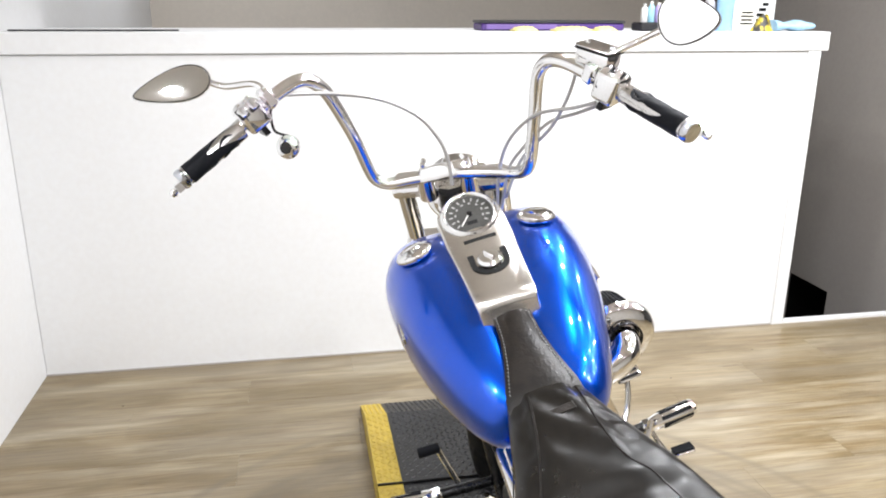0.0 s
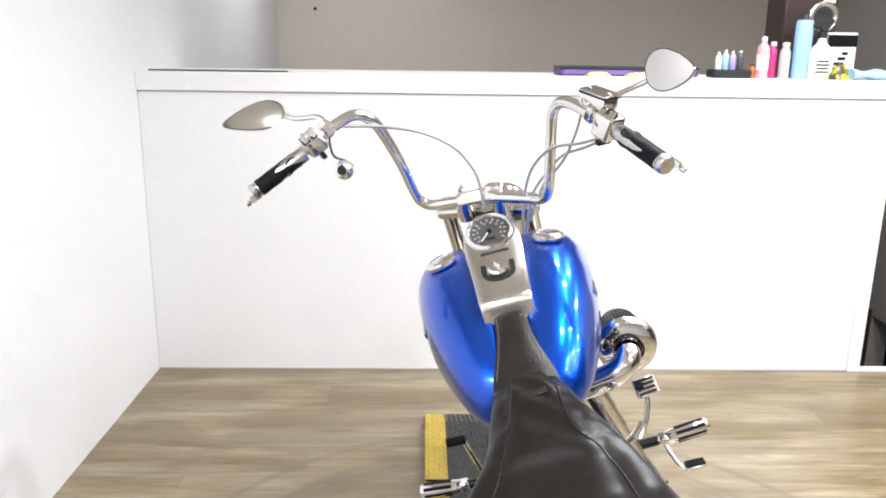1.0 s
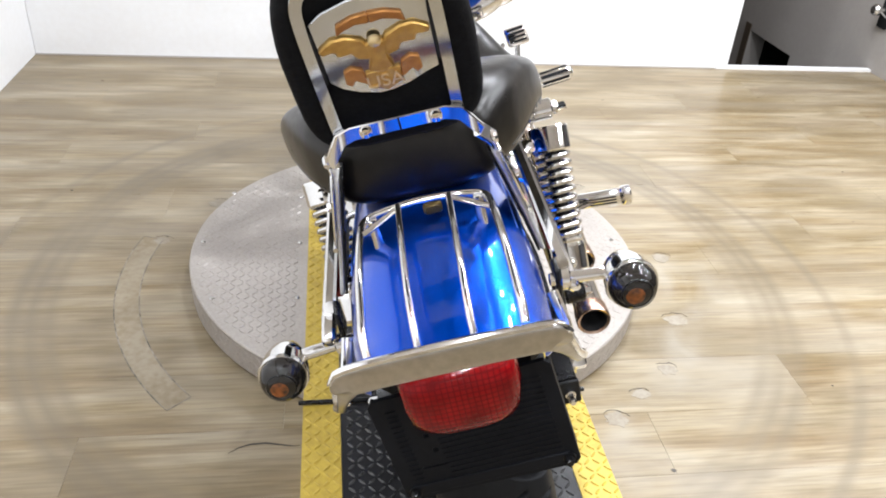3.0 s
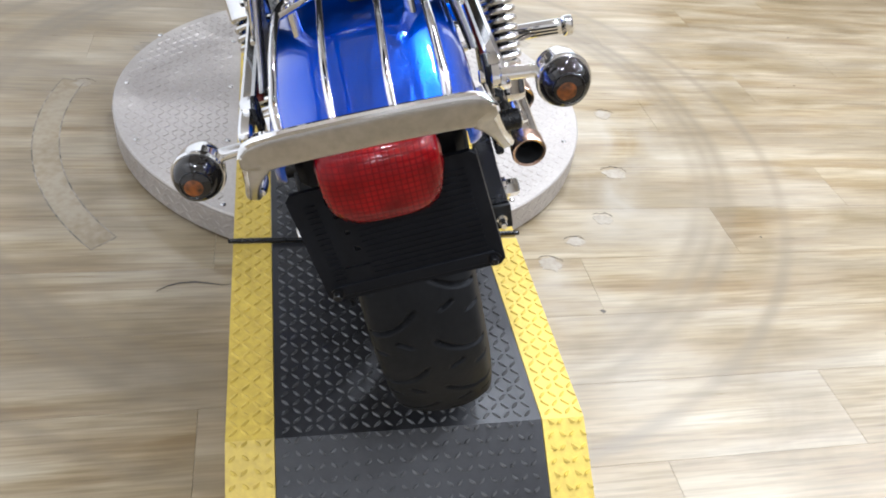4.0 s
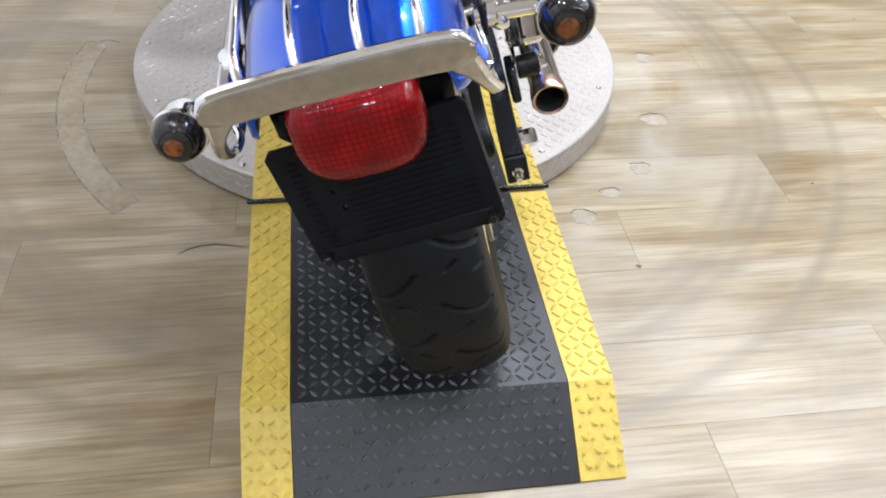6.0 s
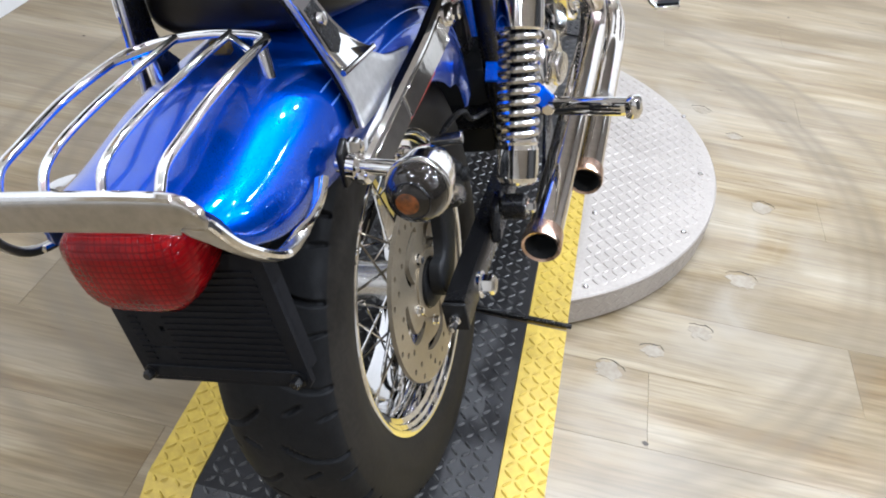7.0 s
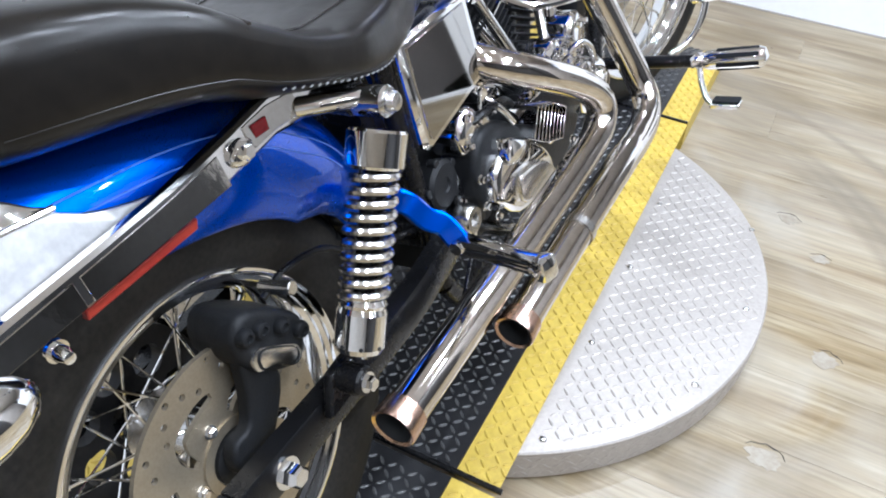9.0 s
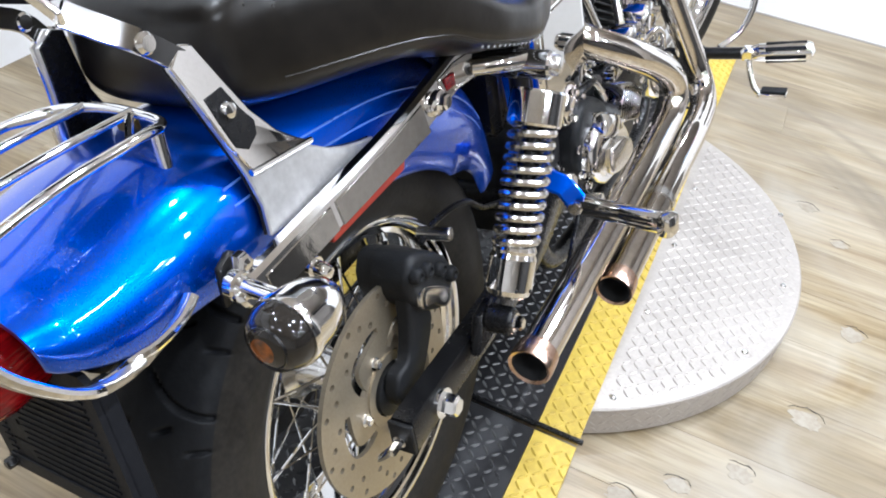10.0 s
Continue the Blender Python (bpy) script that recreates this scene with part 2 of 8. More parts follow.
    l.new(info.outputs["Random"], tint.inputs[0])
    mul2 = n.new("ShaderNodeMix")
    mul2.data_type, mul2.blend_type = "RGBA", "MULTIPLY"
    mul2.inputs["Factor"].default_value = 1.0
    l.new(mul.outputs["Result"], mul2.inputs["A"])
    l.new(tint.outputs[0], mul2.inputs["B"])
    # grey wash worn over the boards in broad streaks
    wash = grain(1.0, (0.9, 6.0, 1), 6, 0.6)
    ws = n.new("ShaderNodeMapRange")
    ws.inputs["From Min"].default_value, ws.inputs["From Max"].default_value = 0.44, 0.66
    ws.inputs["To Max"].default_value = 0.22
    l.new(wash.outputs["Fac"], ws.inputs["Value"])
    mixw = n.new("ShaderNodeMix")
    mixw.data_type = "RGBA"
    mixw.inputs["B"].default_value = (0.345, 0.320, 0.274, 1)
    l.new(ws.outputs[0], mixw.inputs["Factor"])
    l.new(mul2.outputs["Result"], mixw.inputs["A"])
    # rings rubbed round the turntable, and a pale worn apron beside it
    sub = n.new("ShaderNodeVectorMath")
    sub.operation = "SUBTRACT"
    sub.inputs[1].default_value = (DISC_X, DISC_Y, 0)
    l.new(geo.outputs["Position"], sub.inputs[0])
    length = n.new("ShaderNodeVectorMath")
    length.operation = "LENGTH"
    l.new(sub.outputs[0], length.inputs[0])
    rings = n.new("ShaderNodeValToRGB")
    cr = rings.color_ramp
    cr.elements[0].position, cr.elements[0].color = 0.0, (0, 0, 0, 1)
    cr.elements[1].position, cr.elements[1].color = 1.0, (0, 0, 0, 1)
    for pos, v in RINGS:
        k = cr.elements.new(pos / 2.0)
        k.color = (v, v, v, 1)
    dv = n.new("ShaderNodeMath")
    dv.operation = "DIVIDE"
    dv.inputs[1].default_value = 2.0
    l.new(length.outputs["Value"], dv.inputs[0])
    l.new(dv.outputs[0], rings.inputs[0])
    wear = n.new("ShaderNodeTexNoise")
    wear.inputs["Scale"].default_value, wear.inputs["Detail"].default_value = 1.7, 6
    l.new(geo.outputs["Position"], wear.inputs["Vector"])
    wr = n.new("ShaderNodeMapRange")
    wr.inputs["From Min"].default_value, wr.inputs["From Max"].default_value = 0.26, 0.56
    l.new(wear.outputs["Fac"], wr.inputs["Value"])
    wm = n.new("ShaderNodeMath")
    wm.operation = "MULTIPLY"
    l.new(rings.outputs[0], wm.inputs[0])
    l.new(wr.outputs[0], wm.inputs[1])
    mix3 = n.new("ShaderNodeMix")
    mix3.data_type = "RGBA"
    mix3.inputs["B"].default_value = (0.140, 0.114, 0.078, 1)
    l.new(wm.outputs[0], mix3.inputs["Factor"])
    apron = n.new("ShaderNodeValToRGB")
    ar = apron.color_ramp
    ar.elements[0].position, ar.elements[0].color = 0.0, (0, 0, 0, 1)
    ar.elements[1].position, ar.elements[1].color = 1.0, (0, 0, 0, 1)
    for pos, v in ((0.60, 0.36), (0.69, 0.36), (0.715, 0.52), (0.775, 0.52), (0.80, 0.36), (0.90, 0.36), (1.00, 0.22), (1.28, 0.14), (1.42, 0.0)):
        k = ar.elements.new(pos / 2.0)
        k.color = (v, v, v, 1)
    l.new(dv.outputs[0], apron.inputs[0])
    blotch = n.new("ShaderNodeTexNoise")
    blotch.inputs["Scale"].default_value, blotch.inputs["Detail"].default_value, blotch.inputs["Distortion"].default_value = 3.4, 8, 0.8
    l.new(geo.outputs["Position"], blotch.inputs["Vector"])
    br = n.new("ShaderNodeMapRange")
    br.inputs["From Min"].default_value, br.inputs["From Max"].default_value = 0.36, 0.64
    l.new(blotch.outputs["Fac"], br.inputs["Value"])
    bmul = n.new("ShaderNodeMath")
    bmul.operation = "MULTIPLY"
    l.new(apron.outputs[0], bmul.inputs[0])
    l.new(br.outputs[0], bmul.inputs[1])
    mixa = n.new("ShaderNodeMix")
    mixa.data_type = "RGBA"
    mixa.inputs["B"].default_value = (0.335, 0.312, 0.268, 1)
    worn = n.new("ShaderNodeMapRange")
    worn.inputs["From Min"].default_value, worn.inputs["From Max"].default_value = -0.35, 0.25
    worn.inputs["To Min"].default_value, worn.inputs["To Max"].default_value = 0.25, 1.05
    l.new(sep.outputs["X"], worn.inputs["Value"])
    bm2 = n.new("ShaderNodeMath")
    bm2.operation = "MULTIPLY"
    bm2.use_clamp = True
    l.new(bmul.outputs[0], bm2.inputs[0])
    l.new(worn.outputs[0], bm2.inputs[1])
    l.new(bm2.outputs[0], mixa.inputs["Factor"])
    l.new(mixw.outputs["Result"], mixa.inputs["A"])
    l.new(mixa.outputs["Result"], mix3.inputs["A"])
    l.new(mix3.outputs["Result"], b.inputs["Base Color"])
    rr = n.new("ShaderNodeMapRange")
    rr.inputs["To Min"].default_value, rr.inputs["To Max"].default_value = 0.22, 0.42
    l.new(fine.outputs["Fac"], rr.inputs["Value"])
    l.new(rr.outputs[0], b.inputs["Roughness"])
    bp = n.new("ShaderNodeBump")
    bp.inputs["Strength"].default_value, bp.inputs["Distance"].default_value = 0.12, 0.002
    l.new(fine.outputs["Fac"], bp.inputs["Height"])
    l.new(bp.outputs[0], b.inputs["Normal"])
    return m


DISC_X, DISC_Y, DISC_R, DISC_H = -0.038, 0.912, 0.604, 0.08
RINGS = ((0.915, 0), (0.940, 0.52), (0.960, 0.34), (0.985, 0.72), (1.003, 0.38), (1.025, 0.72), (1.055, 0), (1.145, 0), (1.160, 0.55), (1.172, 0.50), (1.190, 0))
PLANK = plank_material()


# ---- mesh helpers ----
def put(bm, name):
    me = bpy.data.meshes.new(name)
    bmesh.ops.recalc_face_normals(bm, faces=bm.faces)
    bm.to_mesh(me)
    bm.free()
    return me


def smooth_by_angle(me, degrees=38):
    for p in me.polygons:
        p.use_smooth = True
    me.set_sharp_from_angle(angle=radians(degrees))


def part(name, bm, mat, parent, label="", m=None, smooth=38):
    """One mesh object under a thing or a part (or at top level)."""
    me = bm if isinstance(bm, bpy.types.Mesh) else put(bm, name)
    if not isinstance(bm, bpy.types.Mesh) and smooth:
        smooth_by_angle(me, smooth)
    if mat and not me.materials:
        me.materials.append(mat)
    ob = new(name, me)
    if parent:
        ob.parent = parent
    if m is not None:
        ob.matrix_basis = m
    if label:
        tagged(ob, label)
    return ob


def empty(name, m=None):
    ob = new(name)
    if m is not None:
        ob.matrix_basis = m
    return ob


def V(*a):
    return Vector(a)


def box(sx, sy, sz, m=None, bevel=0.0, bm=None, seg=1):
    b = bmesh.new()
    bmesh.ops.create_cube(b, size=1, matrix=Matrix.Diagonal((sx, sy, sz, 1)))
    if bevel:
        bmesh.ops.bevel(b, geom=b.edges[:], offset=bevel, segments=seg, affect="EDGES", profile=0.5)
    if m is not None:
        bmesh.ops.transform(b, matrix=m, verts=b.verts)
    return join(bm, b)


def join(bm, b):
    if bm is None:
        return b
    me = bpy.data.meshes.new("tmp")
    b.to_mesh(me)
    b.free()
    bm.from_mesh(me)
    bpy.data.meshes.remove(me)
    return bm


def at(x, y, z):
    return Matrix.Translation((x, y, z))


def axis_frame(p0, p1):
    d = (Vector(p1) - Vector(p0)).normalized()
    return Matrix.Translation(p0) @ d.to_track_quat("Z", "Y").to_matrix().to_4x4(), (Vector(p1) - Vector(p0)).length


def lathe(profile, p0=(0, 0, 0), p1=(0, 0, 1), seg=32, bm=None, closed=False):
    """Turned body: profile of (radius, height along the axis from p0 towards p1, in metres)."""
    b = bmesh.new()
    m, _ = axis_frame(p0, p1)
    rings = []
    for r, h in profile:
        if r < 1e-6:
            rings.append([b.verts.new(m @ Vector((0, 0, h)))])
        else:
            rings.append([b.verts.new(m @ Vector((r * math.cos(2 * math.pi * i / seg), r * math.sin(2 * math.pi * i / seg), h))) for i in range(seg)])
    pairs = list(zip(rings, rings[1:])) + ([(rings[-1], rings[0])] if closed else [])
    for a, c in pairs:
        for i in range(seg):
            j = (i + 1) % seg
            if len(a) == 1 and len(c) == 1:
                continue
            if len(a) == 1:
                b.faces.new((a[0], c[i], c[j]))
            elif len(c) == 1:
                b.faces.new((a[i], a[j], c[0]))
            else:
                b.faces.new((a[i], a[j], c[j], c[i]))
    return join(bm, b)


def rod(p0, p1, r, seg=16, bevel=0.0, r1=None, bm=None):
    """Solid round bar with softened ends."""
    L = (Vector(p1) - Vector(p0)).length
    r1 = r if r1 is None else r1
    e = bevel or min(r, r1) * 0.15
    return lathe([(0, 0), (r - e, 0), (r, e), (r1, L - e), (r1 - e, L), (0, L)], p0, p1, seg, bm)


def bolt(p0, p1, r, bm=None):
    """Hexagonal head with a washer and a domed end."""
    L = (Vector(p1) - Vector(p0)).length
    b = lathe([(0, 0), (r * 1.35, 0), (r * 1.35, L * 0.25), (0, L * 0.25)], p0, p1, 18)
    b = lathe([(0, L * 0.25), (r, L * 0.25), (r, L * 0.85), (r * 0.75, L), (0, L)], p0, p1, 6, b)
    return join(bm, b)


def catmull(pts, n=8):
    pts = [Vector(p) for p in pts]
    out = []
    for i in range(len(pts) - 1):
        p0, p1, p2, p3 = pts[max(i - 1, 0)], pts[i], pts[i + 1], pts[min(i + 2, len(pts) - 1)]
        for k in range(n):
            t = k / n
            out.append(0.5 * (2 * p1 + (p2 - p0) * t + (2 * p0 - 5 * p1 + 4 * p2 - p3) * t * t + (3 * p1 - p0 - 3 * p2 + p3) * t ** 3))
    return out + [pts[-1]]


def sweep(pts, section, bm=None, up=(0, 0, 1), closed=False, caps=True, transport=True):
    """A section of (side, up) points carried along a line."""
    b = bmesh.new()
    pts = [Vector(p) for p in pts]
    n = len(pts)
    rings = []
    u = Vector(up)
    for i, p in enumerate(pts):
        a = pts[(i - 1) % n] if closed or i else p
        c = pts[(i + 1) % n] if closed or i < n - 1 else p
        d = (c - a).normalized()
        side = d.cross(u)
        if side.length < 1e-4:
            side = d.orthogonal()
        side.normalize()
        w = side.cross(d).normalized()
        if transport:
            u = w
        sec = section(i / max(1, n - 1)) if callable(section) else section
        rings.append([b.verts.new(p + side * s + w * t) for s, t in sec])
    k = len(rings[0])
    for i in range(n if closed else n - 1):
        a, c = rings[i], rings[(i + 1) % n]
        for j in range(k):
            b.faces.new((a[j], a[(j + 1) % k], c[(j + 1) % k], c[j]))
    if caps and not closed:
        b.faces.new(rings[0])
        b.faces.new(rings[-1][::-1])
    return join(bm, b)


def circle(r, k=12, rx=None):
    return [((rx or r) * math.cos(2 * math.pi * i / k), r * math.sin(2 * math.pi * i / k)) for i in range(k)]


def tube(pts, r, k=12, n=8, bm=None, closed=False, curve=True, caps=True):
    return sweep(catmull(pts, n) if curve else pts, circle(r, k), bm, closed=closed, caps=caps)


def plate(outline, thick, m=None, holes=(), bevel=0.0, bm=None):
    """A flat plate: outline and holes in its own x, y; thickness along z, centred. m brings it to its place."""
    b = bmesh.new()
    edges = []
    for loop in (outline, *holes):
        vs = [b.verts.new((x, y, -thick / 2)) for x, y in loop]
        edges += [b.edges.new((vs[i], vs[(i + 1) % len(vs)])) for i in range(len(vs))]
    if holes:
        bmesh.ops.triangle_fill(b, edges=edges, use_beauty=True)
    else:
        b.faces.new(b.verts[:])
    r = bmesh.ops.extrude_face_region(b, geom=b.faces[:])
    bmesh.ops.translate(b, vec=(0, 0, thick), verts=[v for v in r["geom"] if isinstance(v, bmesh.types.BMVert)])
    bmesh.ops.recalc_face_normals(b, faces=b.faces)
    if bevel:
        sharp = [e for e in b.edges if len(e.link_faces) == 2 and e.calc_face_angle(0) > 0.9]
        bmesh.ops.bevel(b, geom=sharp, offset=bevel, segments=1, affect="EDGES", profile=0.5)
    if m is not None:
        bmesh.ops.transform(b, matrix=m, verts=b.verts)
    return join(bm, b)


def ring2d(r, k=24, cx=0.0, cy=0.0):
    return [(cx + r * math.cos(2 * math.pi * i / k), cy + r * math.sin(2 * math.pi * i / k)) for i in range(k)]


def pillow(outline, thick, m, r, seg=4, sub=3):
    """A casting with a softly rounded outline and edges: thickness along z, its back at 0."""
    pts = catmull([(x, y, 0) for x, y in outline] + [(*outline[0], 0)], sub)[:-1]
    n = len(pts)
    nor = []
    area = sum(pts[i].x * pts[(i + 1) % n].y - pts[(i + 1) % n].x * pts[i].y for i in range(n))
    for i in range(n):
        t = (pts[(i + 1) % n] - pts[i - 1]).normalized()
        nor.append(Vector((t.y, -t.x, 0)) * (1 if area > 0 else -1))
    rings = [[m @ p for p in pts]]
    for k in range(seg + 1):
        a = 0.5 * math.pi * k / seg
        rings.append([m @ (p - q * r * (1 - math.cos(a)) + Vector((0, 0, thick - r + r * math.sin(a)))) for p, q in zip(pts, nor)])
    return loft(rings)


# a plate drawn in (forward, up) stands across the motorcycle
def side_on(x):
    return Matrix(((0, 0, 1, x), (1, 0, 0, 0), (0, 1, 0, 0), (0, 0, 0, 1)))


def loft(sections, bm=None, caps=True, closed=True):
    """Skin over rings of equal count."""
    b = bmesh.new()
    rings = [[b.verts.new(p) for p in s] for s in sections]
    k = len(rings[0])
    for a, c in zip(rings, rings[1:]):
        for j in range(k if closed else k - 1):
            b.faces.new((a[j], a[(j + 1) % k], c[(j + 1) % k], c[j]))
    if caps:
        b.faces.new(rings[0])
        b.faces.new(rings[-1][::-1])
    return join(bm, b)


def interp(table, t):
    """Smooth reading of a table of rows (t, a, b, ...)."""
    if t <= table[0][0]:
        return table[0][1:]
    for a, b in zip(table, table[1:]):
        if t <= b[0]:
            i = table.index(a)
            before, after = table[max(i - 1, 0)], table[min(i + 2, len(table) - 1)]
            h = b[0] - a[0]
            u = (t - a[0]) / h
            out = []
            for j in range(1, len(a)):
                d = (b[j] - a[j]) / h
                d0 = (a[j] - before[j]) / (a[0] - before[0]) if i else d
                d1 = (after[j] - b[j]) / (after[0] - b[0]) if after is not b else d
                m0 = 0.0 if d0 * d <= 0 else 2 * d0 * d / (d0 + d)
                m1 = 0.0 if d1 * d <= 0 else 2 * d1 * d / (d1 + d)
                out.append(a[j] + h * (m0 * (u ** 3 - 2 * u * u + u) + m1 * (u ** 3 - u * u)) + (b[j] - a[j]) * (3 * u * u - 2 * u ** 3))
            return tuple(out)
    return table[-1][1:]


def ease(a, b, t):
    t = max(0.0, min(1.0, (t - a) / (b - a)))
    return t * t * (3 - 2 * t)


def lettering(name, body, size, m, mat, parent, depth=0.0008):
    """Raised letters in the built-in font, as a mesh."""
    cu = bpy.data.curves.new(name, "FONT")
    cu.body, cu.size, cu.extrude, cu.align_x, cu.align_y = body, size, depth, "CENTER", "CENTER"
    tmp = bpy.data.objects.new("tmp_text", cu)
    scene.collection.objects.link(tmp)
    me = bpy.data.meshes.new_from_object(tmp.evaluated_get(bpy.context.evaluated_depsgraph_get()))
    bpy.data.objects.remove(tmp)
    me.materials.clear()
    me.materials.append(mat)
    ob = new(name, me)
    ob.parent = parent
    ob.matrix_basis = m
    return ob


# ---- the room ----
WALL_W, WALL_N, WALL_E, WALL_S = -1.56, 2.678, 2.50, -4.2
BAY_E, BAY_N = 5.6, 1.75      # unseen bay added to the east for dark reflections, south of the stair wall
LOW_TOP, LOW_END = 1.338, 1.70


def slab(name, lo, hi, mat, label="", category="", bevel=0.0):
    c = [(a + b) / 2 for a, b in zip(lo, hi)]
    s = [b - a for a, b in zip(lo, hi)]
    ob = part(name, box(*s, bevel=bevel), mat, None, m=at(*c), smooth=0)
    return tagged(ob, label, category, kind="structure")


def build_room():
    slab("floor", (WALL_W - 0.1, WALL_S - 0.1, -0.10), (BAY_E + 0.1, WALL_N + 0.02, -0.006), DARK_VOID,
         "pale washed oak floor boards with wheel scuffs", "floor")
    slab("wall_west", (WALL_W - 0.12, WALL_S - 0.1, 0), (WALL_W, 6.2, CEILING), WALL_WHITE, "smooth white painted side wall", "wall")
    slab("wall_south", (WALL_W, WALL_S - 0.12, 0), (BAY_E, WALL_S, CEILING), BACK_WALL, "plain grey painted showroom wall", "wall")
    # two unseen dark walls, added so that chrome and leather reflect dark
    slab("added_wall_bay_east", (BAY_E, WALL_S - 0.1, 0), (BAY_E + 0.12, BAY_N, CEILING), CHARCOAL, "unseen charcoal wall, added for dark reflections", "wall")
    slab("added_wall_bay_north", (WALL_E + 0.12, BAY_N, 0), (BAY_E + 0.12, BAY_N + 0.12, CEILING), CHARCOAL, "unseen charcoal wall, added for dark reflections", "wall")
    # grey wall beside the stair, with a dark doorway low in the stair well
    d0, d1, dt = 3.41, 3.93, -0.16
    slab("wall_east", (WALL_E, BAY_N, -1.6), (WALL_E + 0.12, d0, CEILING), WALL_GREY, "plain grey painted wall beside the stair opening", "wall")
    slab("wall_east_far", (WALL_E, d1, -1.6), (WALL_E + 0.12, 6.2, CEILING), WALL_GREY, "plain grey painted wall along the stair", "wall")
    slab("wall_east_lintel", (WALL_E, d0, dt), (WALL_E + 0.12, d1, CEILING), WALL_GREY, "grey painted wall over a low doorway", "wall")
    # closed box behind the doorway, its darkness put into the colour
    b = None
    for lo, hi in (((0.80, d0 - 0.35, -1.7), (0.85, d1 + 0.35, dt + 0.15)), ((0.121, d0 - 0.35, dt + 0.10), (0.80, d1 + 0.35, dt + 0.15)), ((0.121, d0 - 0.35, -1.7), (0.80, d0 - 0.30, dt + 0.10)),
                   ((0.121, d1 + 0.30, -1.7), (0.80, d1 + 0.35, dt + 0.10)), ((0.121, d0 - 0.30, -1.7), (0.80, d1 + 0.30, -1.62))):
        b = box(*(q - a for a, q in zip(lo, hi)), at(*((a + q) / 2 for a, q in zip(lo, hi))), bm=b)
    tagged(part("doorway_room", b, DARK_VOID, None, m=at(WALL_E, 0, 0), smooth=0), "near-black box standing for the unlit space behind the low doorway", "room", kind="structure")
    slab("door_frame", (WALL_E - 0.006, d1, -1.6), (WALL_E - 0.001, d1 + 0.07, dt + 0.04), JAMB, "brown wooden jamb of the low doorway", "trim")
    slab("wall_north", (WALL_W, 6.0, -1.6), (WALL_E, 6.12, CEILING), OFFICE_PAINT, "far grey beige painted wall behind the counter", "wall")
    slab("ceiling", (WALL_W - 0.12, WALL_S - 0.12, CEILING), (BAY_E + 0.12, 6.2, CEILING + 0.1), CEIL_PAINT, "plain beige grey painted ceiling", "ceiling")
    # half-height wall with a counter ledge along its top
    slab("wall_half_height", (WALL_W, WALL_N, 0), (LOW_END - 0.002, WALL_N + 0.14, LOW_TOP - 0.08), WALL_WHITE,
         "white painted half-height wall with faint smudges", "wall", bevel=0.004)
    slab("counter_ledge", (WALL_W, WALL_N - 0.012, LOW_TOP - 0.078), (LOW_END + 0.035, WALL_N + 0.62, LOW_TOP), WALL_WHITE,
         "thick white ledge capping the half-height wall", "ledge", bevel=0.003)
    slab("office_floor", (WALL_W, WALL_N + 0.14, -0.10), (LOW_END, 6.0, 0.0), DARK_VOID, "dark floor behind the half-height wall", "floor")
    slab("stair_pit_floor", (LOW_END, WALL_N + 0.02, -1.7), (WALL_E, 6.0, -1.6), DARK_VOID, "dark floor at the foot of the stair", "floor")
    slab("stair_cheek", (LOW_END - 0.1, WALL_N + 0.15, -1.6), (LOW_END, 6.0, LOW_TOP - 0.10), WALL_GREY, "grey wall along the descending stair", "wall")
    slab("threshold", (LOW_END, WALL_N - 0.005, -0.05), (WALL_E, WALL_N + 0.03, 0.012), WALL_WHITE, "white painted edge strip at the stair head", "trim")
    slab("baseboard", (WALL_W + 0.002, WALL_N - 0.006, 0.0), (LOW_END - 0.058, WALL_N, 0.006), WALL_GREY, "thin dark joint along the wall foot", "trim")
    slab("trim", (LOW_END - 0.055, WALL_N - 0.010, 0.0), (LOW_END + 0.004, WALL_N - 0.0005, LOW_TOP - 0.080), WALL_WHITE, "white edge board at the end of the half-height wall", "trim", bevel=0.002)


def build_hardware():
    """Latch box and knob on the grey wall beside the opening."""
    t = tagged(empty("door_latch", at(WALL_E, 2.74, 0.565)), "dark metal latch box with a brass keeper", "latch")
    part("case", box(0.045, 0.10, 0.085, at(-0.023, 0, 0), 0.006), BLACK_CAST, t)
    part("keeper", box(0.02, 0.05, 0.085, at(-0.012, -0.085, 0), 0.003), BRASS, t, "brass keeper plate")
    k = tagged(empty("knob_set", at(WALL_E, 2.70, 0.29)), "dark lever knob with a small cable", "knob")
    part("plate", box(0.02, 0.07, 0.14, at(-0.01, 0, 0), 0.006), BLACK_CAST, k)
    part("knob", lathe([(0, 0), (0.014, 0), (0.014, 0.03), (0.028, 0.04), (0.030, 0.055), (0.02, 0.068), (0, 0.07)], (-0.02, 0, 0.02), (-0.1, 0, 0.02), 20), CHROME_SOFT, k, "bright round knob")
    part("cable", tube([(-0.05, 0, 0.02), (-0.05, -0.08, 0.0), (-0.03, -0.2, 0.03), (-0.01, -0.3, 0.06)], 0.004, 8), CABLE, k)


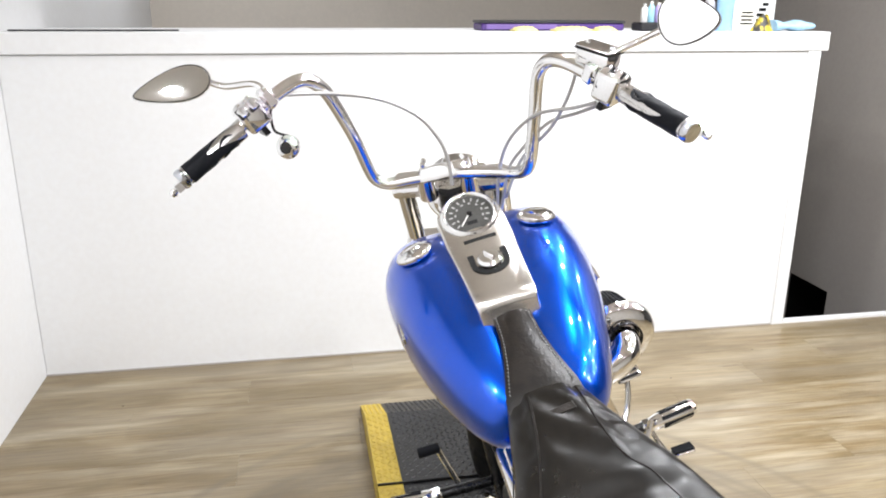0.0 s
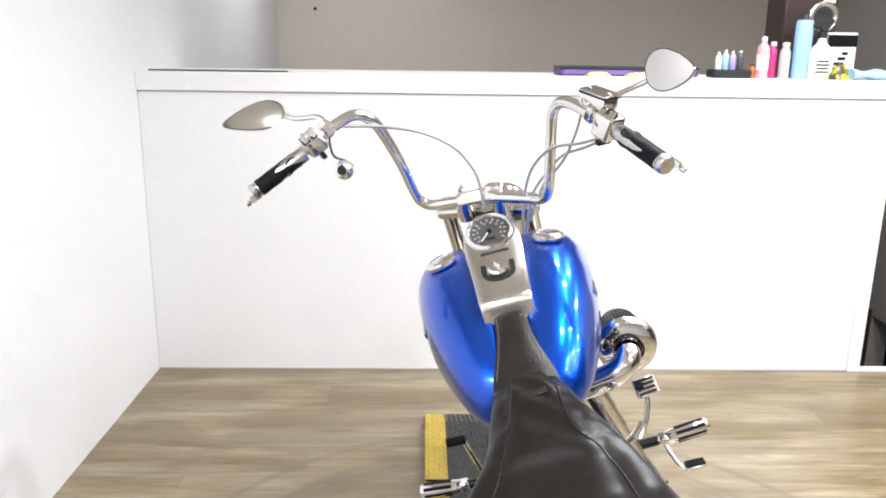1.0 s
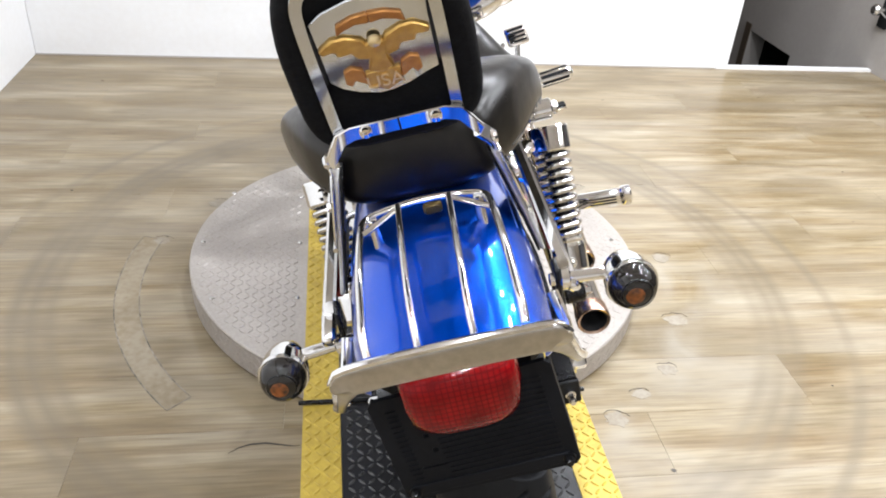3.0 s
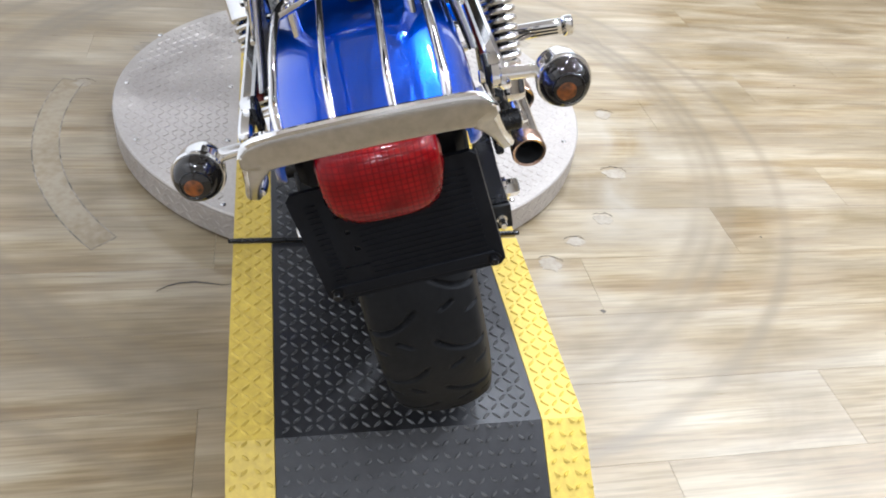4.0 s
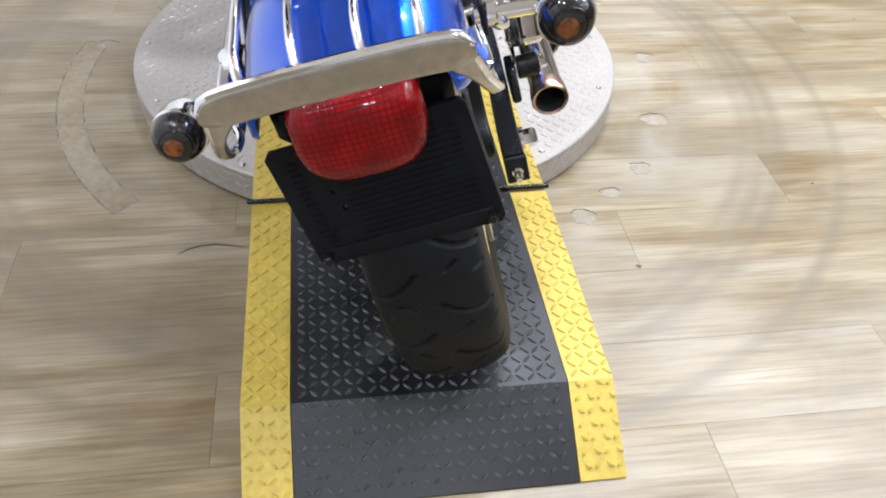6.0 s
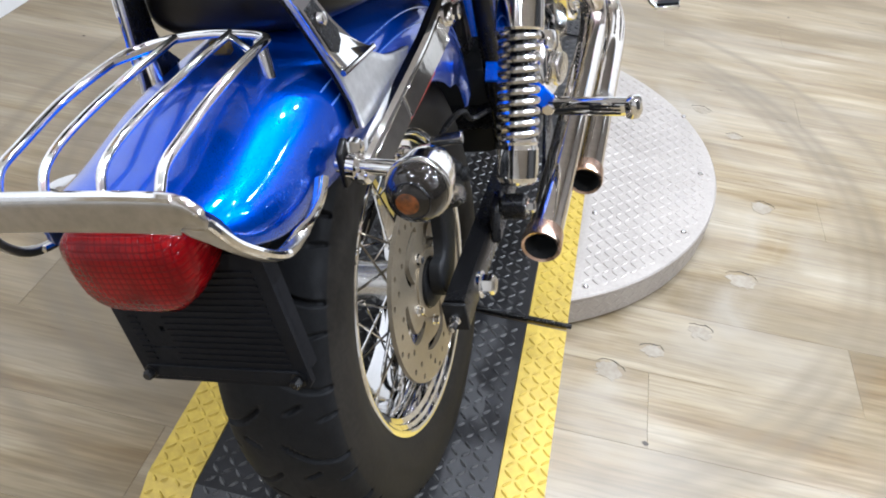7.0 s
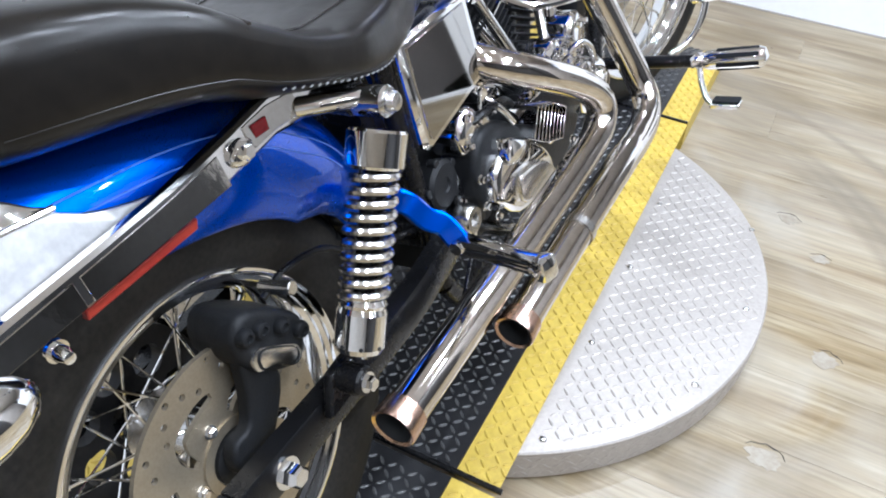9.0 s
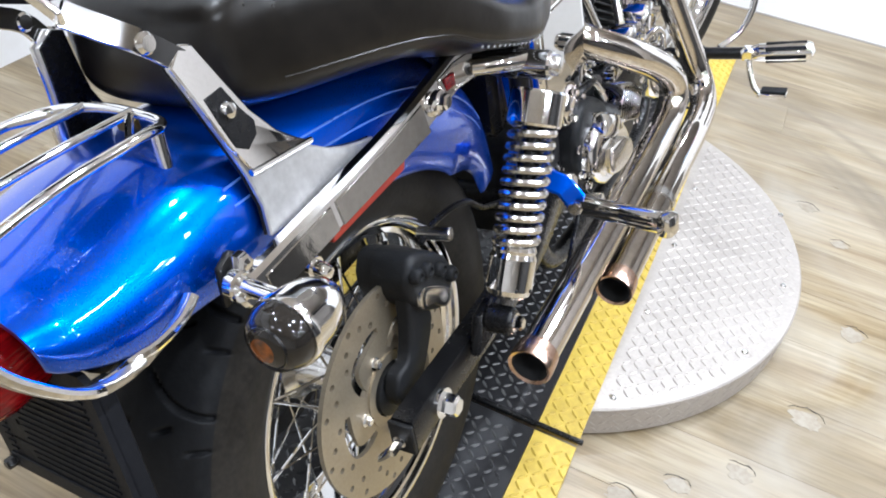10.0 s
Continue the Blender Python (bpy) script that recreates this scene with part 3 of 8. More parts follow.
def build_lamps():
    """Rows of small round recessed ceiling lamps."""
    shade = glow("lamp_diffuser", (1.0, 0.97, 0.93), 30.0)
    first = None
    # the lamp at (-0.70, -0.95) is unseen, added to brighten the west side
    for row in (((-0.95, -2.6), (-1.24, -0.30), (-0.70, -0.95)), ((0.25, 1.9), (0.25, 0.75), (0.25, -2.4)), ((1.05, 2.0), (1.05, 0.9), (1.0, 0.0), (0.9, -0.7), (0.62, 1.45)), ((1.9, 1.75), (1.8, 0.45), (1.9, -1.2)), ((2.4, 1.25), (2.5, 0.2)), ((2.9, 1.0), (2.9, -0.4), (3.0, -1.9)), ((3.6, 1.35),), ((4.2, 0.3), (4.2, -1.3)), ((-0.9, 4.6),)):
        for x, y in row:
            m = at(x, y, CEILING)
            if first is None:
                first = tagged(empty("ceiling_lamp", m), "round recessed white ceiling lamp, lit", "lamp", "ceiling lamps")
                part("trim_ring", lathe([(0.045, -0.001), (0.062, -0.001), (0.062, -0.010), (0.056, -0.016), (0.045, -0.012)], seg=36, closed=True), WALL_WHITE, first)
                part("diffuser", lathe([(0, -0.008), (0.044, -0.008), (0.044, -0.002), (0, -0.002)], seg=32), shade, first, "glowing diffuser")
            else:
                copy_thing(first, m)
            lamp = bpy.data.lights.new("ceiling_lamp_light", "AREA")
            lamp.shape, lamp.size, lamp.energy, lamp.color = "DISK", 0.08, LAMP_WATTS, (0.99, 0.99, 1.0)
            new("ceiling_lamp_light", lamp).matrix_basis = at(x, y, CEILING - 0.03)


build_room()
build_hardware()
build_lamps()


# ---- turntable, mats and ramps ----
def lugs(region, pitch, length, width, height, z, yaw=0.0, slope=None):
    """Raised tread bars, turned one way and the other by turns, joined in one mesh."""
    verts, faces = [], []
    x0, x1, y0, y1, inside = region
    nx, ny = int((x1 - x0) / pitch), int((y1 - y0) / pitch)
    for i in range(nx + 1):
        for j in range(ny + 1):
            x, y = x0 + (i + 0.5) * pitch, y0 + (j + 0.5) * pitch
            if not inside(x, y):
                continue
            a = radians(45 if (i + j) % 2 else -45)
            c, s = math.cos(a), math.sin(a)
            k = len(verts)
            h = z(y) if callable(z) else z
            for u, v, w in ((-length / 2, 0, 0), (-length * 0.2, -width / 2, 0), (length * 0.2, -width / 2, 0), (length / 2, 0, 0), (length * 0.2, width / 2, 0),
                            (-length * 0.2, width / 2, 0), (-length * 0.36, 0, height), (length * 0.36, 0, height)):
                verts.append((x + c * u - s * v, y + s * u + c * v, h + w))
            faces += [(k, k + 1, k + 6), (k + 1, k + 2, k + 7, k + 6), (k + 2, k + 3, k + 7), (k + 3, k + 4, k + 7), (k + 4, k + 5, k + 6, k + 7), (k + 5, k, k + 6)]
    me = bpy.data.meshes.new("tread_relief")
    me.from_pydata(verts, [], faces)
    me.update()
    return me


STRIP = pose(-0.0405, 0, 0)       # the tread strip's own frame: along y, middle at x = 0
HALF, EDGE = 0.295, 0.076
JOIN_A, JOIN_B = 0.295, 1.565


def build_turntable():
    t = tagged(empty("turntable", at(DISC_X, DISC_Y, 0)), "round aluminium tread plate turntable, slightly worn", "turntable")
    part("top_plate", lathe([(0, DISC_H), (DISC_R - 0.003, DISC_H), (DISC_R, DISC_H - 0.003), (DISC_R, DISC_H - 0.010), (DISC_R - 0.004, DISC_H - 0.012), (0, DISC_H - 0.012)], seg=120), ALU_PLATE, t)
    side = lathe([(DISC_R - 0.004, 0.008), (DISC_R - 0.001, 0.010), (DISC_R - 0.001, DISC_H - 0.013), (DISC_R - 0.004, DISC_H - 0.012), (DISC_R - 0.02, DISC_H - 0.012), (DISC_R - 0.02, 0.008)], seg=120, closed=True)
    part("side_band", side, ALU_PLATE, t)
    part("base_ring", lathe([(0, 0), (DISC_R - 0.03, 0), (DISC_R - 0.03, 0.03), (0, 0.03)], seg=80), BLACK, t)
    inv = STRIP.inverted()

    def inside(x, y):
        q = inv @ Vector((x + DISC_X, y + DISC_Y, 0))
        return math.hypot(x, y) < DISC_R - 0.02 and abs(q.x) > HALF + 0.012

    tagged(part("tread_relief", lugs((-DISC_R, DISC_R, -DISC_R, DISC_R, inside), 0.0190, 0.0188, 0.0052, 0.0016, DISC_H), ALU_PLATE, t), kind="stuff")
    # lugs on the side band
    verts, faces = [], []
    for i in range(170):
        for j in range(3):
            a = 2 * math.pi * (i + 0.5 * (j % 2)) / 170
            s = 1 if (i + j) % 2 else -1
            z = 0.022 + 0.02 * j
            k = len(verts)
            for u, w, h in ((-0.011, -0.008 * s, 0), (-0.002, 0.004, 0), (0.011, 0.008 * s, 0), (0.002, -0.004, 0), (0, 0, 0.0015)):
                b = a + u / DISC_R
                r = DISC_R - 0.001 + h
                verts.append((r * math.cos(b), r * math.sin(b), z + w))
            faces += [(k, k + 1, k + 4), (k + 1, k + 2, k + 4), (k + 2, k + 3, k + 4), (k + 3, k, k + 4)]
    me = bpy.data.meshes.new("side_relief")
    me.from_pydata(verts, [], faces)
    tagged(part("side_relief", me, ALU_PLATE, t), kind="stuff")
    head = put(lathe([(0, 0), (0.0065, 0), (0.0065, 0.0020), (0.0048, 0.0038), (0, 0.005)], seg=12), "bolt")
    for x, y in BOLTS:
        part("bolt", head, CHROME_SOFT, t, m=at(x - DISC_X, y - DISC_Y, DISC_H))


BOLTS = ((-0.562, 0.676), (-0.358, 0.673), (0.284, 0.929), (0.280, 0.430), (0.527, 0.925), (0.481, 0.676), (0.491, 1.193), (0.282, 0.681),
         (-0.559, 1.215), (-0.358, 0.930), (-0.615, 0.940), (-0.358, 1.190), (0.282, 1.180), (-0.360, 0.425))


def strip_piece(name, label, y0, y1, z_of, thick, cuts):
    """Black tread field with a yellow border along each side; cuts are the rows at which its slope may change."""
    t = tagged(empty(name, STRIP.copy()), label, "ramp" if "ramp" in name else "mat")
    ys = sorted({y0, y1, *cuts})

    def field(x0, x1):
        b = bmesh.new()
        top = [[b.verts.new((x, y, z_of(y))) for x in (x0, x1)] for y in ys]
        bot = [[b.verts.new((x, y, max(0.0005, z_of(y) - thick))) for x in (x0, x1)] for y in ys]
        for i in range(len(ys) - 1):
            b.faces.new((top[i][0], top[i][1], top[i + 1][1], top[i + 1][0]))
            b.faces.new((bot[i][0], bot[i + 1][0], bot[i + 1][1], bot[i][1]))
            for k in (0, 1):
                b.faces.new((top[i][k], top[i + 1][k], bot[i + 1][k], bot[i][k]))
        for i in (0, -1):
            b.faces.new((top[i][0], top[i][1], bot[i][1], bot[i][0]))
        return b

    part("black_field", field(-HALF + EDGE, HALF - EDGE), MAT_BLACK, t, smooth=0)
    part("yellow_edge", field(-HALF, -HALF + EDGE - 0.0015), MAT_YELLOW, t, "worn yellow edge", smooth=0)
    part("yellow_edge", field(HALF - EDGE + 0.0015, HALF), MAT_YELLOW, t, "worn yellow edge", smooth=0)
    for x0, x1, m in ((-HALF + EDGE + 0.008, HALF - EDGE - 0.008, MAT_WORN), (-HALF + 0.002, -HALF + EDGE - 0.006, MAT_YELLOW), (HALF - EDGE + 0.006, HALF - 0.002, MAT_YELLOW)):
        tagged(part("tread_relief", lugs((x0, x1, y0 + 0.01, y1 - 0.01, lambda x, y: x < x1 - 0.004 and y < y1 - 0.012), 0.0182, 0.0190, 0.0058, 0.0026, z_of), m, t), kind="stuff")
    return t


def build_strip():
    top = DISC_H + 0.005
    strip_piece("tread_mat", "black tread mat with yellow edges across the turntable", JOIN_A + 0.003, JOIN_B - 0.003, lambda y: top, 0.005, ())
    kink_a, end_a = -0.188, -0.320
    strip_piece("rear_ramp", "black tread ramp with yellow edges behind the turntable", end_a, JOIN_A - 0.006,
                lambda y: top if y > kink_a else 0.004 + (top - 0.004) * (y - end_a) / (kink_a - end_a), 0.2, (kink_a,))
    kink_b, end_b = 1.99, 2.21
    strip_piece("front_ramp", "black tread ramp with yellow edges before the turntable", JOIN_B + 0.006, end_b,
                lambda y: top if y < kink_b else 0.004 + (top - 0.004) * (end_b - y) / (end_b - kink_b), 0.2, (kink_b,))
    a = part("joint_rod", rod((-0.345, 0.291, 0.0905), (0.262, 0.299, 0.0905), 0.0050, 10), BLACK, None)
    tagged(a, "thin black rubber rod over the ramp joint", "rod")
    b = part("joint_rod", rod((-0.335, 1.565, 0.088), (0.254, 1.566, 0.088), 0.004, 10), BLACK, None)
    tagged(b, "thin black rubber rod over the ramp joint", "rod")


build_turntable()
build_strip()


# ---- the motorcycle: x to its right, y ahead, z up, from the rear tyre's foot ----
BIKE = tagged(empty("motorcycle", pose(0.0375, 0.003, DISC_H + 0.0055, 0, -15.85, -2.2)),
              "blue and chrome cruiser motorcycle leaning on the tread strip", "motorcycle")
STEER_AT, STEER_AXIS, STEER = Vector((0, 1.19, 1.06)), Vector((0, -0.5, 0.8660254)), -17.0
FORK = Matrix.Translation(STEER_AT) @ Matrix.Rotation(radians(STEER), 4, STEER_AXIS) @ Matrix.Translation(-STEER_AT)


def tyre(R, rim, w, groove, around, across):
    half = catmull([(0.80 * w, rim, 0), (0.86 * w, rim + 0.006, 0), (0.95 * w, rim + 0.022, 0), (1.0 * w, rim + 0.45 * (R - rim), 0), (0.90 * w, R - 0.024, 0),
                    (0.68 * w, R - 0.010, 0), (0.36 * w, R - 0.0022, 0), (0, R, 0)], across // 14 + 2)
    prof = [(p.x, p.y) for p in half] + [(-p.x, p.y) for p in half[-2::-1]]
    verts, faces = [], []
    n = len(prof)
    for i in range(around):
        a = 2 * math.pi * i / around
        for x, r in prof:
            d = groove(a, x / w) if r > R - 0.026 else 0.0
            verts.append((x, (r - d) * math.cos(a), (r - d) * math.sin(a)))
    for i in range(around):
        j = (i + 1) % around
        for k in range(n - 1):
            faces.append((i * n + k, i * n + k + 1, j * n + k + 1, j * n + k))
    me = bpy.data.meshes.new("tyre")
    me.from_pydata(verts, [], faces)
    me.update()
    me.materials.append(RUBBER)
    me.materials.append(RUBBER_SIDE)
    side = [k for k in range(n - 1) if prof[k][1] < R - 0.03 and prof[k + 1][1] < R - 0.02]
    for f in me.polygons:
        f.use_smooth = True
        f.material_index = 1 if f.index % (n - 1) in side else 0
    return me


def road_groove(a, u):
    """Curved rain cuts that sweep from near the crown to the shoulder, by turns on each side, with short slits between."""
    s = 1 if u > 0 else 0
    q = abs(u)
    if q > 0.93:
        return 0.0
    pitch = 2 * math.pi / 20
    t = (a / pitch + 0.5 * s) % 1.0
    f = 0.08 + 0.42 * (1 - (1 - q / 0.86) ** 2)
    d = abs((t - f + 0.5) % 1.0 - 0.5)
    ends = min(1.0, (q - 0.10) / 0.04, (0.92 - q) / 0.04)
    if ends > 0 and d < 0.040:
        return 0.008 * ends * min(1.0, (0.040 - d) / 0.014)
    d2 = abs((t - 0.86 + 0.42 * q + 0.5) % 1.0 - 0.5)
    ends = min(1.0, (q - 0.26) / 0.04, (0.52 - q) / 0.04)
    if ends > 0 and d2 < 0.034:
        return 0.007 * ends * min(1.0, (0.034 - d2) / 0.012)
    d3 = abs((t - 0.98 + 0.16 * q + 0.5) % 1.0 - 0.5)
    ends = min(1.0, (q - 0.70) / 0.04, (0.92 - q) / 0.04)
    if ends > 0 and d3 < 0.030:
        return 0.006 * ends * min(1.0, (0.030 - d3) / 0.012)
    return 0.0


def front_groove(a, u):
    t = (a * 20 / (2 * math.pi) + 0.4 * abs(u) + (0.5 if u > 0 else 0)) % 1.0
    return 0.003 if 0.15 < abs(u) < 0.85 and t < 0.09 else 0.0


def build_wheel(name, label, center, R, rim, w, groove, around, hub_w, spokes, m=None):
    cx, cy, cz = center
    place = (m or Matrix()) @ at(cx, cy, cz)
    rw = 0.78 * w
    prof = [(rim + 0.004, rw - 0.004), (rim + 0.006, rw + 0.004), (rim + 0.004, rw + 0.0075), (rim, rw + 0.008), (rim - 0.004, rw + 0.006), (rim - 0.005, rw + 0.001), (rim - 0.011, rw - 0.001), (rim - 0.012, rw - 0.005), (rim - 0.019, rw - 0.008), (rim - 0.021, rw - 0.013), (rim - 0.026, rw * 0.5), (rim - 0.028, 0)]
    prof = prof + [(r, -x) for r, x in prof[-2::-1]]
    prof += [(rim - 0.016, -rw * 0.5), (rim - 0.018, 0), (rim - 0.016, rw * 0.5)]
    rimob = part(name, lathe(prof, (0, 0, 0), (1, 0, 0), 96, closed=True), CHROME, BIKE, label, place)
    part("tyre", tyre(R, rim, w, groove, around, 90 if around > 500 else 44), None, rimob, "black tyre with curved rain grooves and a dusty sidewall")
    hub = [(0, -hub_w), (0.030, -hub_w), (0.046, -hub_w + 0.006), (0.046, -hub_w + 0.014), (0.030, -hub_w + 0.022), (0.026, 0), (0.030, hub_w - 0.022), (0.046, hub_w - 0.014), (0.046, hub_w - 0.006), (0.030, hub_w), (0, hub_w)]
    part("hub", lathe(hub, (0, 0, 0), (1, 0, 0), 40), CHROME_SOFT, rimob)
    meshes = []
    for s in (-1, 1):
        for lead in (-1, 1):
            a0 = lead * radians(62)
            p0 = (s * (hub_w - 0.010), 0.043 * math.sin(a0) * 0 + 0.042 * math.cos(radians(90) - a0), 0.042 * math.cos(a0))
            p1 = (s * 0.012, 0, rim - 0.020)
            b = tube([p0, p1], 0.0017, 6, curve=False)
            b = rod(Vector(p1) * 1.0 + (Vector(p0) - Vector(p1)) * 0.14, p1, 0.0034, 6, bm=b)
            meshes.append(put(b, "spoke"))
    for me in meshes:
        smooth_by_angle(me)
        me.materials.append(CHROME)
    for i in range(spokes):
        k = i % 4
        part("spoke", meshes[k], None, rimob, m=Matrix.Rotation(2 * math.pi * (i + (0.25 if k in (1, 2) else 0)) / spokes, 4, "X"))
    return rimob


REAR_R, REAR_RIM = 0.314, 0.205
RX, RY, RZ = 0.0, 0.0, REAR_R


def build_rear_wheel():
    w = build_wheel("rear_wheel", "chrome laced rear wheel", (RX, RY, RZ), REAR_R, REAR_RIM, 0.076, road_groove, 1300, 0.062, 40)
    # brake disc with curved slots and rows of small holes
    holes = [ring2d(0.046, 36)]
    for i in range(5):
        a = 2 * math.pi * i / 5 + 0.3
        pts_o, pts_i = [], []
        spine = []
        for k in range(13):
            u = k / 12
            b = a + radians(58) * u
            r = 0.089 - 0.034 * max(0.0, (u - 0.62) / 0.38) ** 1.6
            spine.append(Vector((r * math.cos(b), r * math.sin(b), 0)))
        for k in range(13):
            tan = (spine[min(k + 1, 12)] - spine[max(k - 1, 0)]).normalized()
            wd = 0.0076 * (1 - 0.45 * abs(2 * k / 12 - 1) ** 4)
            pts_o.append((spine[k].x + tan.y * wd, spine[k].y - tan.x * wd))
            pts_i.append((spine[k].x - tan.y * wd, spine[k].y + tan.x * wd))
        holes.append(pts_o + pts_i[::-1])
        for k, (da, rr) in enumerate(((0.10, 0.104), (0.26, 0.117), (0.40, 0.130), (0.55, 0.118), (0.70, 0.105), (0.86, 0.126), (1.02, 0.112), (1.15, 0.128))):
            holes.append(ring2d(0.0042, 10, rr * math.cos(a + da), rr * math.sin(a + da)))
    disc = plate(ring2d(0.137, 90), 0.006, side_on(0.078), holes)
    d = part("brake_disc", disc, ROTOR, w, "slotted and drilled steel brake disc")
    part("disc_carrier", plate(ring2d(0.0485, 48), 0.003, side_on(0.0825), [ring2d(0.036, 30)]), ROTOR, d)
    for i in range(5):
        a = i * 2 * math.pi / 5 + 0.65
        p = (0.081, 0.057 * math.cos(a), 0.057 * math.sin(a))
        part("disc_bolt", bolt(p, (0.090, p[1], p[2]), 0.0060), CHROME, d)
    part("hub_cap", lathe([(0, 0), (0.034, 0), (0.034, 0.008), (0.026, 0.014), (0, 0.015)], (0.080, 0, 0), (1, 0, 0), 30), BLACK_CAST, w)


def build_caliper():
    body = [(0.026, 0.462), (0.038, 0.480), (0.060, 0.480), (0.098, 0.455), (0.124, 0.424), (0.120, 0.396), (0.098, 0.375), (0.066, 0.390), (0.038, 0.414), (0.026, 0.438)]
    cal = part("brake_caliper", pillow(body, 0.052, side_on(0.068), 0.011), BLACK_CAST, BIKE, "dark grey brake caliper with a bright badge", smooth=60)
    part("inner_half", pillow([(0.066 + (y - 0.066) * 0.92, 0.435 + (z - 0.435) * 0.92) for y, z in body], 0.030, side_on(0.046), 0.008), BLACK_CAST, cal, smooth=60)
    arm = [(0.029, 0.430), (0.023, 0.392), (0.009, 0.357), (-0.014, 0.354), (-0.026, 0.330), (-0.018, 0.306), (0.006, 0.300), (0.026, 0.311), (0.046, 0.330), (0.074, 0.376), (0.060, 0.420)]
    part("caliper_arm", pillow(arm, 0.018, side_on(0.094), 0.006), BLACK_CAST, cal, smooth=60)
    badge = [(0.036, 0.430), (0.043, 0.439), (0.058, 0.435), (0.094, 0.409), (0.102, 0.395), (0.097, 0.384), (0.083, 0.386), (0.063, 0.405), (0.047, 0.411), (0.037, 0.417)]
    part("badge_rim", pillow(badge, 0.005, side_on(0.1195), 0.0015, 2), CHROME_SOFT, cal)
    c0 = Vector((0.0705, 0.4135))
    inner = [(c0.x + (y - c0.x) * 0.86, c0.y + (z - c0.y) * 0.86 + 0.0000) for y, z in badge]
    part("badge_field", pillow(inner, 0.002, side_on(0.1235), 0.0006, 2), BLACK_CAST, cal)
    mid_ = [(c0.x + (y - c0.x) * 0.76, c0.y + (z - c0.y) * 0.76) for y, z in badge]
    part("badge_plate", pillow(mid_, 0.002, side_on(0.1242), 0.0006, 2), SATIN, cal, "brushed badge plate")
    head = [(0, 0), (0.0105, 0), (0.0105, 0.006), (0.0085, 0.010), (0.005, 0.011), (0.004, 0.008), (0, 0.008)]
    for y, z in ((0.040, 0.461), (0.061, 0.455), (0.089, 0.438), (0.112, 0.415)):
        part("caliper_bolt", lathe(head, (0.1185, y, z), (1, y, z), 16), BLACK_CAST, cal)
    part("brake_pipe", tube([(0.095, 0.10, 0.462), (0.10, 0.135, 0.475), (0.11, 0.19, 0.47), (0.10, 0.26, 0.42), (0.09, 0.40, 0.36)], 0.0042, 8), BLACK, cal)
    part("banjo_fitting", rod((0.085, 0.112, 0.468), (0.128, 0.118, 0.470), 0.0085, 14), CHROME_SOFT, cal)


def build_swingarm():
    for s in (1, -1):
        sec = [(-0.013, -0.024), (0.013, -0.024), (0.015, -0.020), (0.015, 0.020), (0.013, 0.024), (-0.013, 0.024), (-0.015, 0.020), (-0.015, -0.020)]
        path = [(s * 0.136, -0.060, 0.312), (s * 0.136, 0.02, 0.313), (s * 0.140, 0.15, 0.318), (s * 0.140, 0.30, 0.325), (s * 0.115, 0.48, 0.33)]
        arm = part("swingarm", sweep(catmull(path, 5), sec), BLACK, BIKE, "glossy black swingarm")
        part("axle_nut", bolt((s * 0.150, 0, 0.312), (s * 0.176, 0, 0.312), 0.014), CHROME, arm)
        part("adjuster_cap", box(0.032, 0.006, 0.044, at(s * 0.136, -0.064, 0.312), 0.0015), BLACK_CAST, arm)
        part("adjuster_bolt", bolt((s * 0.136, -0.066, 0.312), (s * 0.136, -0.090, 0.312), 0.006), CHROME, arm)
        part("shock_lug", plate([(0.07, 0.325), (0.09, 0.375), (0.125, 0.38), (0.145, 0.33)], 0.014, side_on(s * 0.163), bevel=0.003), BLACK, arm)
    part("crossmember", rod((-0.12, 0.44, 0.33), (0.12, 0.44, 0.33), 0.026, 18), BLACK, BIKE)


